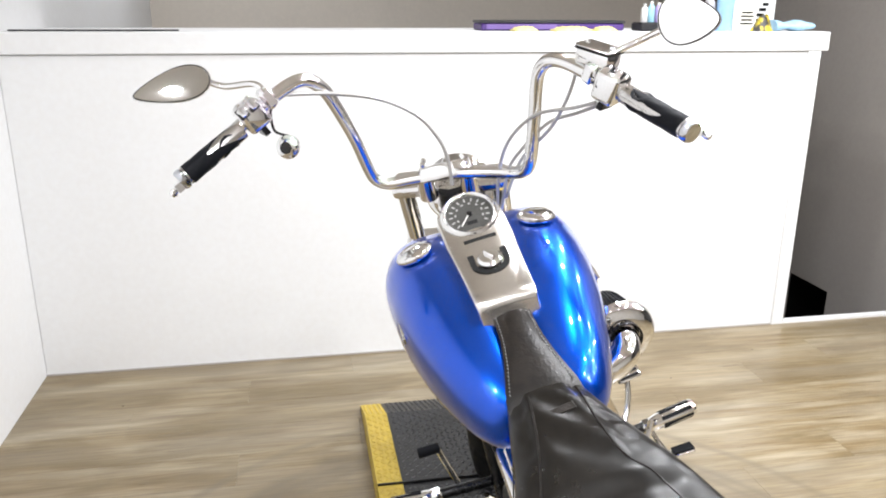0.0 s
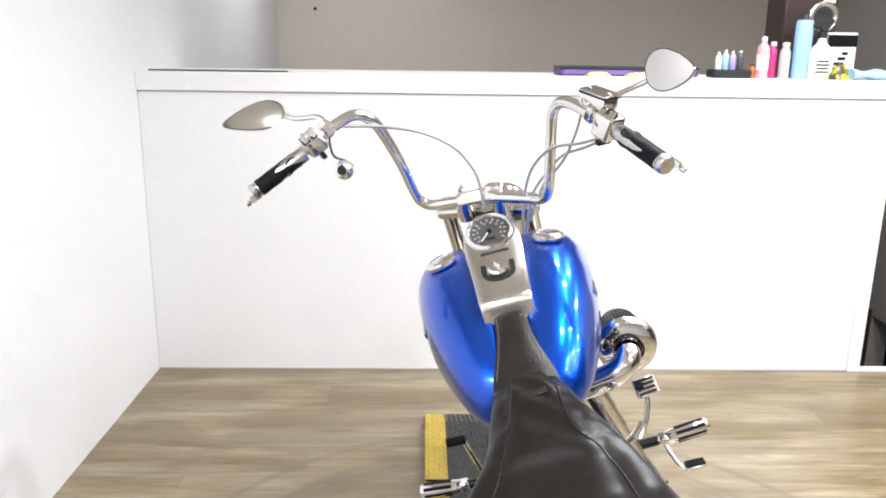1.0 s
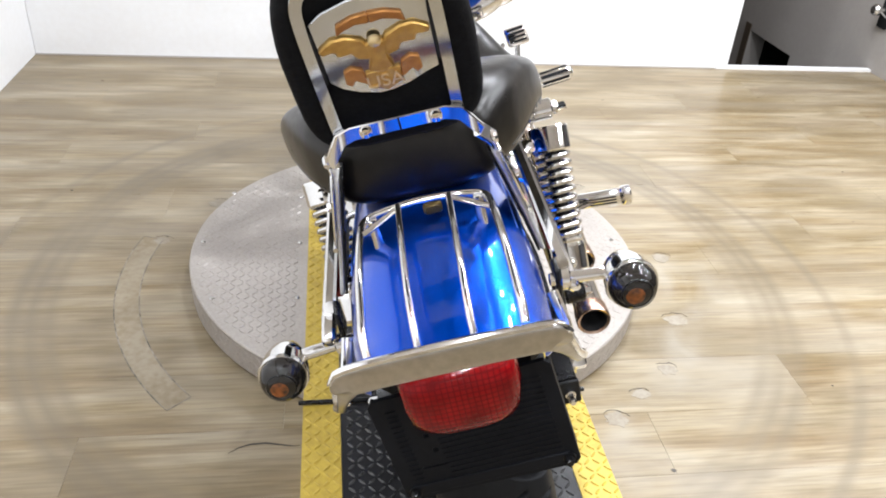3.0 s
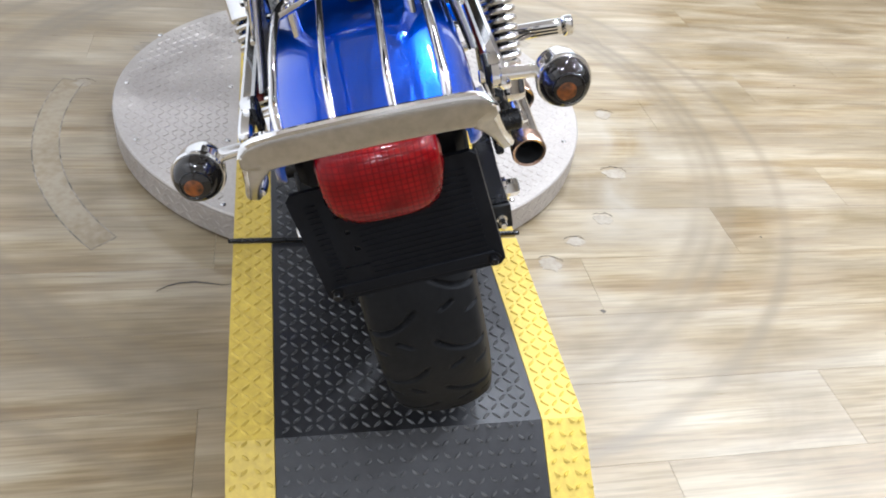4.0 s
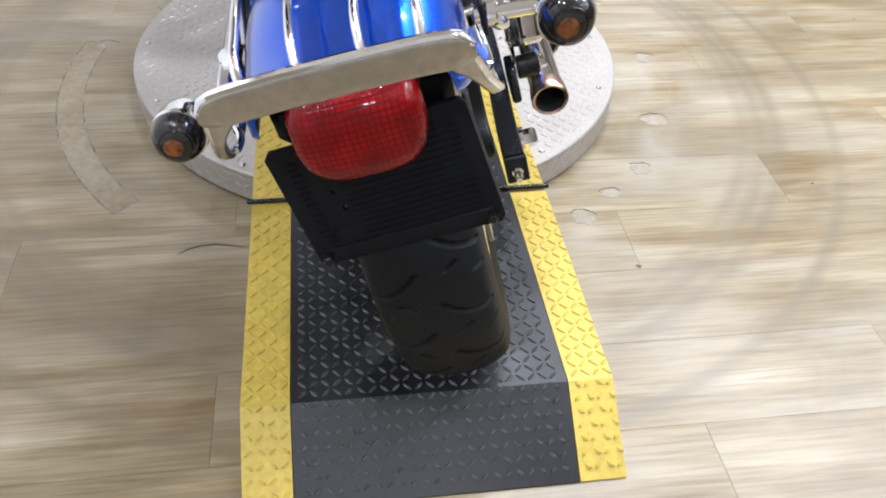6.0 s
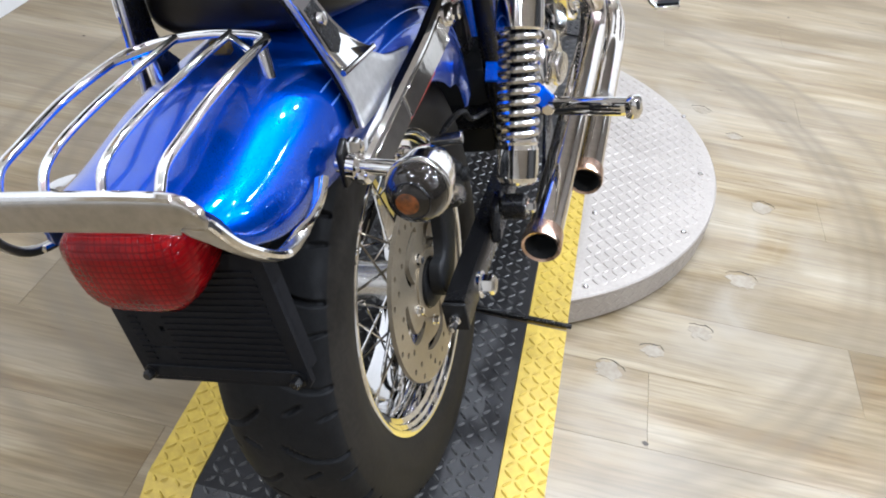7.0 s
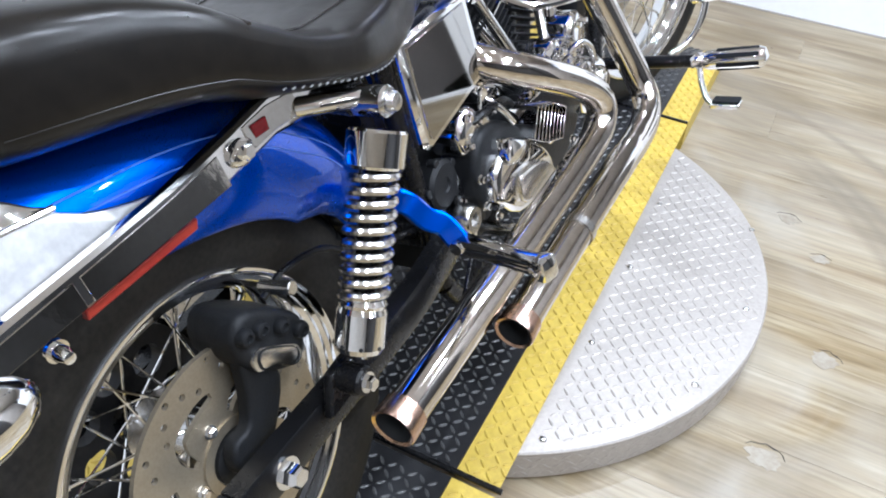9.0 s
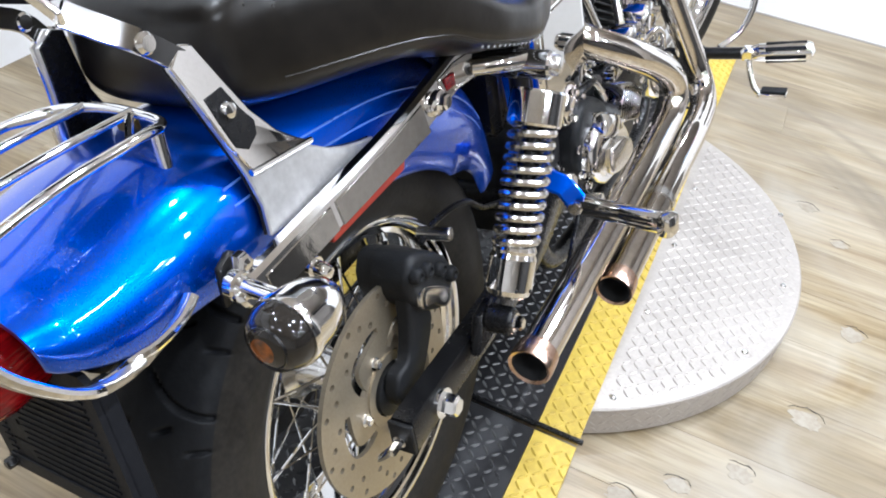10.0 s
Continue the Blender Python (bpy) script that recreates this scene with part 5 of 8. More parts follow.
def build_backrest():
    P = lean_plane()
    # pad
    k = 44
    def outline(f, low=1.0):
        pts = []
        for i in range(k):
            a = 2 * math.pi * i / k
            c, s = math.cos(a), math.sin(a)
            x = 0.088 * f * math.copysign(abs(c) ** 0.50, c)
            y = 0.128 + 0.147 * f * (low if s < 0 else 0.935) * math.copysign(abs(s) ** (0.66 if s > 0 else 0.5), s)
            x *= 1.0 - 0.10 * max(0, s) ** 2
            pts.append((x, y))
        return pts
    rings = []
    for f, z in ((0.80, 0.004), (0.93, 0.001), (0.985, -0.006), (1.0, -0.012), (1.0, -0.038), (0.975, -0.051), (0.90, -0.059), (0.6, -0.064)):
        rings.append([P @ Vector((x, y, z)) for x, y in outline(f, 0.52)])
    pad = part("backrest_pad", loft(rings), LEATHER, BIKE, "black leather backrest pad", smooth=60)
    rim = [[P @ Vector((x, y, z)) for x, y in outline(f, 0.52)] for f, z in ((1.004, -0.014), (1.010, -0.008), (1.004, -0.002), (0.965, 0.006), (0.88, 0.009), (0.5, 0.007), (0.1, 0.006))]
    part("pad_backing", loft(rim), CLOTH, pad, "black felt backing", smooth=60)
    # flat chrome loop
    loop = [(-0.058, 0.082), (-0.058, 0.150), (-0.057, 0.210), (-0.053, 0.236), (-0.040, 0.249), (-0.020, 0.255), (0, 0.257), (0.020, 0.255), (0.040, 0.249), (0.053, 0.236), (0.057, 0.210), (0.058, 0.150), (0.058, 0.082)]
    sec = [(-0.0052, -0.0028), (0.0052, -0.0028), (0.0060, 0), (0.0052, 0.0028), (-0.0052, 0.0028), (-0.0060, 0)]
    rear = (P.to_3x3() @ Vector((0, 0, 1)))
    fr = part("backrest_frame", sweep([P @ Vector((x, y, 0.015)) for x, y in [tuple(p)[:2] for p in catmull([(a, b, 0) for a, b in loop], 5)]], sec, up=rear, transport=False), GREY_CHROME, BIKE, "flat chrome backrest frame")
    bar = [(-0.074, 0.048), (-0.056, 0.076), (-0.044, 0.081), (0.044, 0.081), (0.056, 0.076), (0.074, 0.048), (0.080, 0.060), (0.062, 0.092), (0.046, 0.098), (-0.046, 0.098), (-0.062, 0.092), (-0.080, 0.060)]
    part("cross_bar", plate(bar, 0.005, P @ at(0, 0, 0.0205), bevel=0.001), CHROME, fr)
    for x in (-0.032, 0.036):
        part("cross_bar_bolt", lathe([(0, 0), (0.0065, 0), (0.0058, 0.004), (0, 0.006)], P @ Vector((x, 0.0895, 0.0225)), P @ Vector((x, 0.0895, 0.1)), 16), CHROME, fr)
    part("cross_bar_seam", box(0.002, 0.016, 0.0012, P @ at(0.001, 0.0895, 0.0232)), BLACK, fr, smooth=0)
    # cast insert: chrome panel with a gilt relief
    pan = [(-0.049, 0.150), (-0.050, 0.214), (-0.036, 0.222), (-0.014, 0.228), (0, 0.229), (0.020, 0.228), (0.040, 0.223), (0.050, 0.214), (0.050, 0.142), (0.038, 0.138), (0.020, 0.130), (0.004, 0.126), (-0.008, 0.126), (-0.026, 0.132), (-0.040, 0.140)]
    ins = part("backrest_insert", plate(pan, 0.004, P @ at(0, 0, 0.0150), bevel=0.001), GREY_CHROME, BIKE, "chrome insert panel with gilt relief")
    wing = [(0.003, 0.178), (0.010, 0.190), (0.024, 0.196), (0.036, 0.196), (0.049, 0.188), (0.047, 0.182), (0.036, 0.183), (0.034, 0.177), (0.022, 0.178), (0.018, 0.171), (0.008, 0.168)]
    for s in (1, -1):
        part("gilt_wing_shape", plate([(s * x, y) for x, y in wing], 0.005, P @ at(0, 0, 0.0185), bevel=0.0014), GOLD, ins, "gilt wing-like ornament")
        part("gilt_ribbon_shape", plate([(s * 0.015, 0.140), (s * 0.017, 0.158), (s * 0.026, 0.163), (s * 0.034, 0.160), (s * 0.035, 0.146), (s * 0.030, 0.142), (s * 0.026, 0.148)], 0.004, P @ at(0, 0, 0.018), bevel=0.001), COPPER_GILT, ins, "copper gilt ribbon end")
        part("gilt_scroll_shape", plate([(s * 0.0, 0.204), (s * 0.0, 0.214), (s * 0.014, 0.213), (s * 0.028, 0.208), (s * 0.030, 0.198), (s * 0.022, 0.202), (s * 0.012, 0.205)], 0.004, P @ at(0, 0, 0.018), bevel=0.001), COPPER_GILT, ins)
        # slot drawn as a black strip, its shade put into the colour
        part("side_slot", plate([(s * 0.0525, 0.150), (s * 0.0515, 0.205), (s * 0.0495, 0.205), (s * 0.0500, 0.150)], 0.0012, P @ at(0, 0, 0.0175)), DULL_BLACK, ins)
    part("gilt_body_shape", plate([(-0.010, 0.186), (0.010, 0.186), (0.008, 0.168), (0.012, 0.156), (0, 0.152), (-0.012, 0.156), (-0.008, 0.168)], 0.006, P @ at(0, 0, 0.0185), bevel=0.0018), GOLD, ins)
    part("gilt_centre_shape", lathe([(0, 0), (0.006, 0), (0.0055, 0.003), (0.003, 0.005), (0, 0.006)], P @ Vector((0, 0.187, 0.0200)), P @ Vector((0, 0.187, 0.1)), 18), PALE_GILT, ins)
    part("gilt_shield_shape", plate([(-0.016, 0.154), (0.016, 0.154), (0.015, 0.137), (0, 0.130), (-0.015, 0.137)], 0.004, P @ at(0, 0, 0.0180), bevel=0.001), GOLD, ins)
    lettering("raised_lettering", "USA", 0.019, P @ at(0, 0.1425, 0.0206), PALE_GILT, ins)


SEAT = ((-0.122, 0.070, 0.800, 0.744), (-0.114, 0.090, 0.815, 0.729), (-0.095, 0.106, 0.828, 0.719), (-0.06, 0.130, 0.835, 0.715), (0.02, 0.161, 0.826, 0.708), (0.09, 0.181, 0.800, 0.697), (0.135, 0.190, 0.770, 0.679),
        (0.19, 0.197, 0.738, 0.664), (0.25, 0.198, 0.722, 0.646), (0.32, 0.184, 0.722, 0.633), (0.40, 0.150, 0.742, 0.634), (0.47, 0.116, 0.768, 0.660), (0.54, 0.088, 0.792, 0.700), (0.60, 0.068, 0.806, 0.742), (0.635, 0.056, 0.812, 0.773), (0.650, 0.040, 0.810, 0.790))


def seat_ring(y, grow=0.0, k=72):
    hw, zt, zb = interp(SEAT, y)
    zc, hh = (zt + zb) / 2, (zt - zb) / 2
    out = []
    for i in range(k):
        a = 2 * math.pi * i / k
        c, s = math.cos(a), math.sin(a)
        wall = 1 - ease(0.40, 0.52, y)      # upright sides, rounder at the nose
        low = ease(0.0, 0.5, -s)
        x = (hw + grow) * math.copysign(abs(c) ** (0.72 - (0.30 - 0.16 * low) * wall), c)
        z = zc + (hh + grow) * math.copysign(abs(s) ** (0.62 - 0.12 * wall), s)
        if s > 0:
            u = x / hw
            rider = ease(0.16, 0.20, y) * (1 - ease(0.40, 0.44, y))
            z -= 0.012 * (1 - min(1, abs(u)) ** 2) * rider
            # padded middle panel and the soft folds of sat-on leather
            z += 0.0055 * (1 - ease(0.46, 0.62, abs(u))) * ease(0.17, 0.24, y) * (1 - ease(0.60, 0.64, y))
            nose = ease(0.40, 0.47, y) * (1 - ease(0.58, 0.62, y))
            z += 0.0030 * math.sin(74 * y + 2.6 * math.sin(3.1 * u) + 0.8 * u) * (1 - u * u) * nose
            z += 0.0011 * math.sin(185 * y + 5 * math.sin(7 * u)) * ease(0.10, 0.35, abs(u)) * (1 - ease(0.7, 0.95, abs(u))) * nose
            z += 0.0022 * math.sin(41 * y - 7 * abs(u)) * ease(0.5, 0.8, abs(u)) * (1 - u * u) * rider
            z += 0.0020 * math.sin(30 * y + 4 * u) * (1 - u * u) * (1 - ease(0.02, 0.10, y))
        out.append(Vector((x + 0.016 * math.exp(-((y - 0.46) / 0.09) ** 2), y, z)))
    return out


def build_seat():
    ys = [-0.122 + 0.772 * i / 120 for i in range(121)]
    st = part("seat", loft([seat_ring(y) for y in ys]), LEATHER, BIKE, "two-up black leather seat, creased", smooth=70)
    # welts where the panels are sewn
    for s in (1, -1):
        seam = ((0.605, 0.050), (0.58, 0.052), (0.517, 0.054), (0.476, 0.060), (0.444, 0.074), (0.42, 0.096), (0.36, 0.118), (0.28, 0.128), (0.20, 0.126)) if s > 0 else \
            ((0.605, 0.026), (0.578, 0.028), (0.533, 0.036), (0.492, 0.046), (0.461, 0.056), (0.434, 0.066), (0.36, 0.098), (0.28, 0.124), (0.20, 0.124))
        pts = []
        for p in catmull([(s * x, y, 0) for y, x in seam], 5):
            hw, zt, zb = interp(SEAT, p[1])
            x = s * min(abs(p[0]), hw * 0.84)
            top = sorted((q for q in seat_ring(p[1]) if q.z > (zt + zb) / 2), key=lambda q: q.x)
            for qa, qb in zip(top, top[1:]):
                if qa.x <= x <= qb.x:
                    pts.append(qa.lerp(qb, (x - qa.x) / max(1e-6, qb.x - qa.x)) + Vector((0, 0, 0.0006)))
                    break
        part("seat_welt", tube(pts, 0.0016, 6, 1, curve=False), LEATHER_WORN, st)
        edge = []
        for i in range(30):
            y = 0.56 - 0.64 * i / 29
            hw, zt, zb = interp(SEAT, y)
            edge.append(Vector((s * (hw * 0.985), y, zb + (zt - zb) * 0.26)))
        part("seat_edge_welt", tube(edge, 0.0013, 6, 2), LEATHER, st)
        # stitches along the lower edge
        b = None
        for i in range(30):
            y = 0.44 - 0.30 * i / 29
            hw, zt, zb = interp(SEAT, y)
            b = box(0.0012, 0.005, 0.0012, at(s * (hw * 0.972), y, zb + (zt - zb) * 0.185), bm=b)
        tagged(part("stitching", b, THREAD, st, smooth=0), kind="stuff")
    pts = []
    for i in range(25):
        a = -1 + 2 * i / 24
        ring = seat_ring(0.128)
        hw = interp(SEAT, 0.128)[0]
        top = [p for p in ring if p.z >= 0.725]
        best = min(top, key=lambda p: abs(p.x - a * hw * 0.96))
        pts.append(best + Vector((0, 0.0, 0.001)))
    part("seat_cross_welt", tube(pts[::3], 0.0022, 6, 4), LEATHER_WORN, st)
    part("seat_badge", box(0.042, 0.014, 0.003, Matrix.Translation((0.013, 0.556, 0.8012)) @ Matrix.Rotation(radians(16), 4, "X") @ Matrix.Rotation(radians(8), 4, "Z"), 0.001), LEATHER_WORN, st)
    # strap of leather that covers the joint of the tank halves
    rows = []
    for y, hw, z in ((0.812, 0.036, 0.915), (0.79, 0.036, 0.908), (0.75, 0.032, 0.893), (0.71, 0.034, 0.874), (0.67, 0.042, 0.850), (0.64, 0.052, 0.830), (0.615, 0.060, 0.814), (0.595, 0.062, 0.80)):
        rows.append((y, hw, z))
    strip = []
    for i in range(29):
        y = 0.812 - 0.217 * i / 28
        hw, z = interp([(-r[0], r[1], r[2]) for r in rows], -y)
        ring = []
        for j in range(9):
            u = -1 + 2 * j / 8
            ring.append(Vector((hw * u, y, z - 0.008 * abs(u) ** 2.5)))
        ring += [p - Vector((0, 0, 0.010)) for p in ring[::-1]]
        strip.append(ring)
    sp = part("tank_strap", loft(strip), LEATHER_WORN, BIKE, "brown-black leather strap over the tank joint", smooth=60)
    for s in (1, -1):
        b = None
        for i in range(34):
            y = 0.80 - 0.18 * i / 33
            hw, z = interp([(-r[0], r[1], r[2]) for r in rows], -y)
            b = box(0.0014, 0.004, 0.0014, at(s * hw * 0.86, y, z - 0.0048), bm=b)
        tagged(part("strap_stitching", b, THREAD, sp, smooth=0), kind="stuff")


TANK = ((0.615, 0.050, 0.765, 0.735), (0.622, 0.085, 0.788, 0.720), (0.645, 0.108, 0.815, 0.705), (0.69, 0.132, 0.848, 0.700), (0.76, 0.158, 0.888, 0.700), (0.84, 0.181, 0.926, 0.705), (0.93, 0.197, 0.955, 0.715),
        (1.01, 0.203, 0.966, 0.735), (1.07, 0.195, 0.960, 0.760), (1.115, 0.172, 0.938, 0.790), (1.14, 0.140, 0.906, 0.820), (1.15, 0.095, 0.880, 0.845))


def build_tank():
    for s in (1, -1):
        rings = []
        for i in range(61):
            u = i / 60
            y = 0.615 + 0.535 * (0.5 - 0.5 * math.cos(math.pi * u))
            hw, zt, zb = interp(TANK, y)
            xi = 0.006
            cx, rx, zc, rz = (hw + xi) / 2, (hw - xi) / 2, (zt + zb) / 2, (zt - zb) / 2
            ring = []
            for j in range(36):
                a = 2 * math.pi * j / 36
                c, q = math.cos(a), math.sin(a)
                x = cx + rx * math.copysign(abs(c) ** (0.92 if c > 0 else 0.55), c)
                z = zc + rz * math.copysign(abs(q) ** (0.86 if q > 0 else 0.7), q)
                ring.append(Vector((s * x, y, z)))
            rings.append(ring)
        t = part("fuel_tank", loft(rings), BLUE, BIKE, "glossy blue fuel tank half", smooth=70)
        cap = [(0, 0), (0.034, 0), (0.036, 0.004), (0.036, 0.009), (0.033, 0.013), (0.024, 0.0165), (0.022, 0.0150), (0.012, 0.0165), (0, 0.017)]
        c0 = Vector((s * 0.122, 0.972, 0.9585))
        nrm = Vector((s * 0.20, -0.02, 1)).normalized()
        cp = part("tank_cap", lathe(cap, c0, c0 + nrm, 36), CHROME, t, "chrome fuel cap")
        part("cap_knurl", lathe([(0.0362, 0.003), (0.0375, 0.004), (0.0375, 0.008), (0.0362, 0.009)], c0, c0 + nrm, 36, closed=True), CHROME_SOFT, cp)
        bd = [(0.86, 0.850), (0.905, 0.868), (0.95, 0.860), (0.985, 0.842), (0.95, 0.832), (0.905, 0.826), (0.87, 0.834)]
        part("tank_badge", plate(bd, 0.006, side_on(s * 0.1875), bevel=0.001), CHROME, t, "dark and chrome tank badge")
    # dash console
    D = ((0.774, 0.0550, 0.9245), (0.80, 0.0560, 0.9340), (0.83, 0.0575, 0.9445), (0.88, 0.061, 0.962), (0.93, 0.064, 0.980), (0.97, 0.064, 0.996), (1.01, 0.062, 1.004), (1.05, 0.050, 1.006), (1.075, 0.030, 1.002))
    rings = []
    for i in range(37):
        y = 0.774 + 0.301 * i / 36
        hw, z = interp(D, y)
        ring = []
        for u, w in ((-1.0, -0.060), (-1.0, -0.030), (-1, -0.007), (-0.985, -0.002), (-0.94, 0), (-0.4, 0.0012), (0, 0.0015), (0.4, 0.0012), (0.94, 0), (0.985, -0.002), (1, -0.007), (1.0, -0.030), (1.0, -0.060)):
            ring.append(Vector((hw * u, y, z + w)))
        rings.append(ring)
    nose = []
    for k in range(6):
        a = radians(90) * k / 6
        drop = 0.022 * (1 - math.sin(a))
        nose.append([Vector((v.x * (0.90 + 0.10 * math.sin(a)), v.y - 0.026 * math.cos(a), v.z - drop)) for v in rings[0]])
    rings = nose + rings
    da = part("dash", loft(rings), SATIN, BIKE, "bright chrome tank console", smooth=50)
    # speedometer
    c0, nrm = Vector((-0.001, 0.985, 0.988)), Vector((0, -0.55, 0.835)).normalized()
    bez = part("speedometer", lathe([(0.044, 0), (0.056, 0.0), (0.057, 0.018), (0.054, 0.026), (0.049, 0.030), (0.046, 0.028), (0.044, 0.022)], c0, c0 + nrm, 48, closed=True), CHROME, da, "chrome-ringed speedometer")
    part("dial_face", lathe([(0, 0.018), (0.0455, 0.018), (0.0455, 0.0225), (0, 0.0225)], c0, c0 + nrm, 40), DIAL, bez)
    fm, _ = axis_frame(c0, c0 + nrm)
    up = (fm.to_3x3().inverted() @ Vector((0, 0.835, 0.55)))
    base = math.atan2(up.y, up.x)
    for i in range(13):
        a = base + radians(130 - 260 * i / 12)
        tick = box(0.0075, 0.0028, 0.0006, fm @ Matrix.Rotation(a, 4, "Z") @ at(0.0355, 0, 0.0230))
        part("dial_mark", tick, DIAL_INK, bez, smooth=0)
    for i in range(8):
        a = base + radians(112 - 224 * i / 7)
        part("numeral_bar", box(0.0032, 0.0048, 0.0006, fm @ Matrix.Rotation(a, 4, "Z") @ at(0.0265, 0, 0.0230)), DIAL_INK, bez, smooth=0)
    part("needle", box(0.034, 0.0020, 0.0010, fm @ Matrix.Rotation(base + radians(140), 4, "Z") @ at(0.016, 0, 0.0250)), WHITE_INK, bez, "white needle", smooth=0)
    part("needle_boss", lathe([(0, 0.0225), (0.006, 0.0225), (0.005, 0.0265), (0, 0.027)], c0, c0 + nrm, 16), BLACK, bez)
    part("trip_window", box(0.020, 0.008, 0.0006, fm @ Matrix.Rotation(base, 4, "Z") @ at(-0.021, 0, 0.0230) @ Matrix.Rotation(radians(90), 4, "Z")), DULL_BLACK, bez, smooth=0)
    # ignition switch with its dark horseshoe, and the slot of warning lights
    sl = Matrix.Translation((0, 0.845, 0.9525)) @ Matrix.Rotation(radians(20), 4, "X")
    hs = [(0.036, 0.027)] + [(0.036 * math.cos(radians(a)), 0.034 * math.sin(radians(a))) for a in range(0, -181, -12)] + [(-0.036, 0.027), (-0.025, 0.027)]
    hs += [(0.025 * math.cos(radians(a)), 0.024 * math.sin(radians(a))) for a in range(-180, 1, 12)] + [(0.025, 0.027)]
    part("ignition_ring", plate(hs, 0.002, sl), DULL_BLACK, da, "black horseshoe marking")
    part("ignition_switch", lathe([(0, 0), (0.0225, 0), (0.0225, 0.006), (0.018, 0.011), (0, 0.013)], sl @ Vector((0, 0, 0)), sl @ Vector((0, 0, 1)), 30), CHROME, da, "round chrome ignition switch")
    part("switch_key_bar", box(0.006, 0.026, 0.008, sl @ at(0, 0, 0.015) @ Matrix.Rotation(radians(30), 4, "Z"), 0.002), CHROME, da)
    part("warning_light_slot", box(0.062, 0.009, 0.003, Matrix.Translation((0.0, 0.912, 0.9745)) @ Matrix.Rotation(radians(20), 4, "X"), 0.001), DULL_BLACK, da)


build_rear_wheel()
build_caliper()
build_swingarm()
build_shock(1)
build_shock(-1)
build_mudguard()
build_tail()
build_indicator(1)
build_indicator(-1)
build_struts()
build_backrest()
build_seat()
build_tank()


# ---- front end ----
def build_bars():
    right = [(0, 1.175, 1.050), (0.070, 1.175, 1.050), (0.118, 1.174, 1.052), (0.142, 1.168, 1.066), (0.152, 1.155, 1.092), (0.170, 1.112, 1.165), (0.190, 1.066, 1.240), (0.202, 1.040, 1.272), (0.222, 1.016, 1.290), (0.250, 0.996, 1.285), (0.300, 0.962, 1.255), (0.330, 0.940, 1.234), (0.425, 0.868, 1.165)]
    # the bar sits a little askew in its clamp
    skew = lambda x, z: z + 0.13 * max(-0.16, min(0.16, x)) * max(0.0, 1 - (z - 1.05) / 0.20)
    line = [(-x * (1.05 if z < 1.12 else 1), y, z) for x, y, z in right[:0:-1]]
    line = [(x, y, skew(x, z)) for x, y, z in line]
    line += [(0, 1.170, 1.048), (0.070, 1.162, 1.047), (0.130, 1.148, 1.044), (0.162, 1.128, 1.047), (0.179, 1.106, 1.064), (0.188, 1.088, 1.100), (0.198, 1.072, 1.165), (0.206, 1.062, 1.222), (0.215, 1.050, 1.256),
             (0.234, 1.034, 1.274), (0.262, 1.013, 1.271), (0.300, 0.984, 1.251), (0.340, 0.953, 1.225), (0.440, 0.842, 1.166)]
    bar = part("handlebar", tube(line, 0.0135, 14, 6), CHROME, BIKE, "tall chrome handlebar", FORK)
    for s in (1, -1):
        g0, g1 = (Vector((0.362, 0.934, 1.213)), Vector((0.442, 0.832, 1.166))) if s > 0 else (Vector((-0.340, 0.9325, 1.2185)), Vector((-0.428, 0.8657, 1.160)))
        d = (g1 - g0)
        L = d.length
        gp = part("grip", lathe([(0, -0.010), (0.0175, -0.010), (0.0182, -0.004), (0.0180, L * 0.5), (0.0178, L * 0.9), (0.0185, L - 0.003), (0.015, L), (0, L)], g0, g1, 32), CHROME_SOFT, bar, "chrome grip with black rubber between cast flames")
        m, _ = axis_frame(g0, g1)
        # rubber sleeve whose inner edge runs out in tongues between the flames
        n = 60
        rows = []
        for h in range(13):
            row = []
            for i in range(n):
                a = 2 * math.pi * i / n
                tongue = 0.30 + 0.26 * math.sin(3 * a + 0.5) + 0.10 * math.sin(5 * a + 1.9)
                q = tongue + (0.97 - tongue) * h / 12
                r = 0.0178 if h in (0, 12) else 0.0192 + 0.0003 * math.sin(6 * a + 9 * q)
                row.append(m @ Matrix.Rotation(a + 0.5 * math.sin(q * 4), 4, "Z") @ Vector((r, 0, L * q)))
            rows.append(row)
        part("rubber_sleeve", loft(rows), PLASTIC, gp, "black rubber sleeve cut in flame tongues", smooth=60)
        for i in range(4):
            a = 2 * math.pi * (i + 0.3) / 4
            pts = [m @ Matrix.Rotation(a + 0.4 * math.sin(u * 0.7), 4, "Z") @ Vector((0.0188, 0, L * (0.10 + 0.05 * u))) for u in range(7)]
            part("rubber_inlay", sweep(pts, lambda t: [(0.0062 * math.sin(math.pi * (0.06 + 0.9 * t)) ** 0.8, 0.0), (0, 0.0008), (-0.0062 * math.sin(math.pi * (0.06 + 0.9 * t)) ** 0.8, 0.0), (0, -0.0008)], up=(0, 0, 1)), PLASTIC, gp)
        part("grip_end", lathe([(0, 0), (0.0195, 0), (0.0195, 0.008), (0.017, 0.012), (0, 0.013)], g1, g1 + d, 24), GREY_CHROME, gp)
        # switch housing: two chrome shells with buttons
        h0, h1 = (Vector((0.318, 0.968, 1.240)), Vector((0.354, 0.940, 1.217))) if s > 0 else (Vector((-0.296, 0.964, 1.2570)), Vector((-0.336, 0.936, 1.2300)))
        mh, _ = axis_frame(h0, h1)
        sw = part("switch_housing", box(0.050, 0.056, 0.050, mh @ at(0, 0, 0.025), 0.010, seg=3), CHROME, bar, "chrome switch housing")
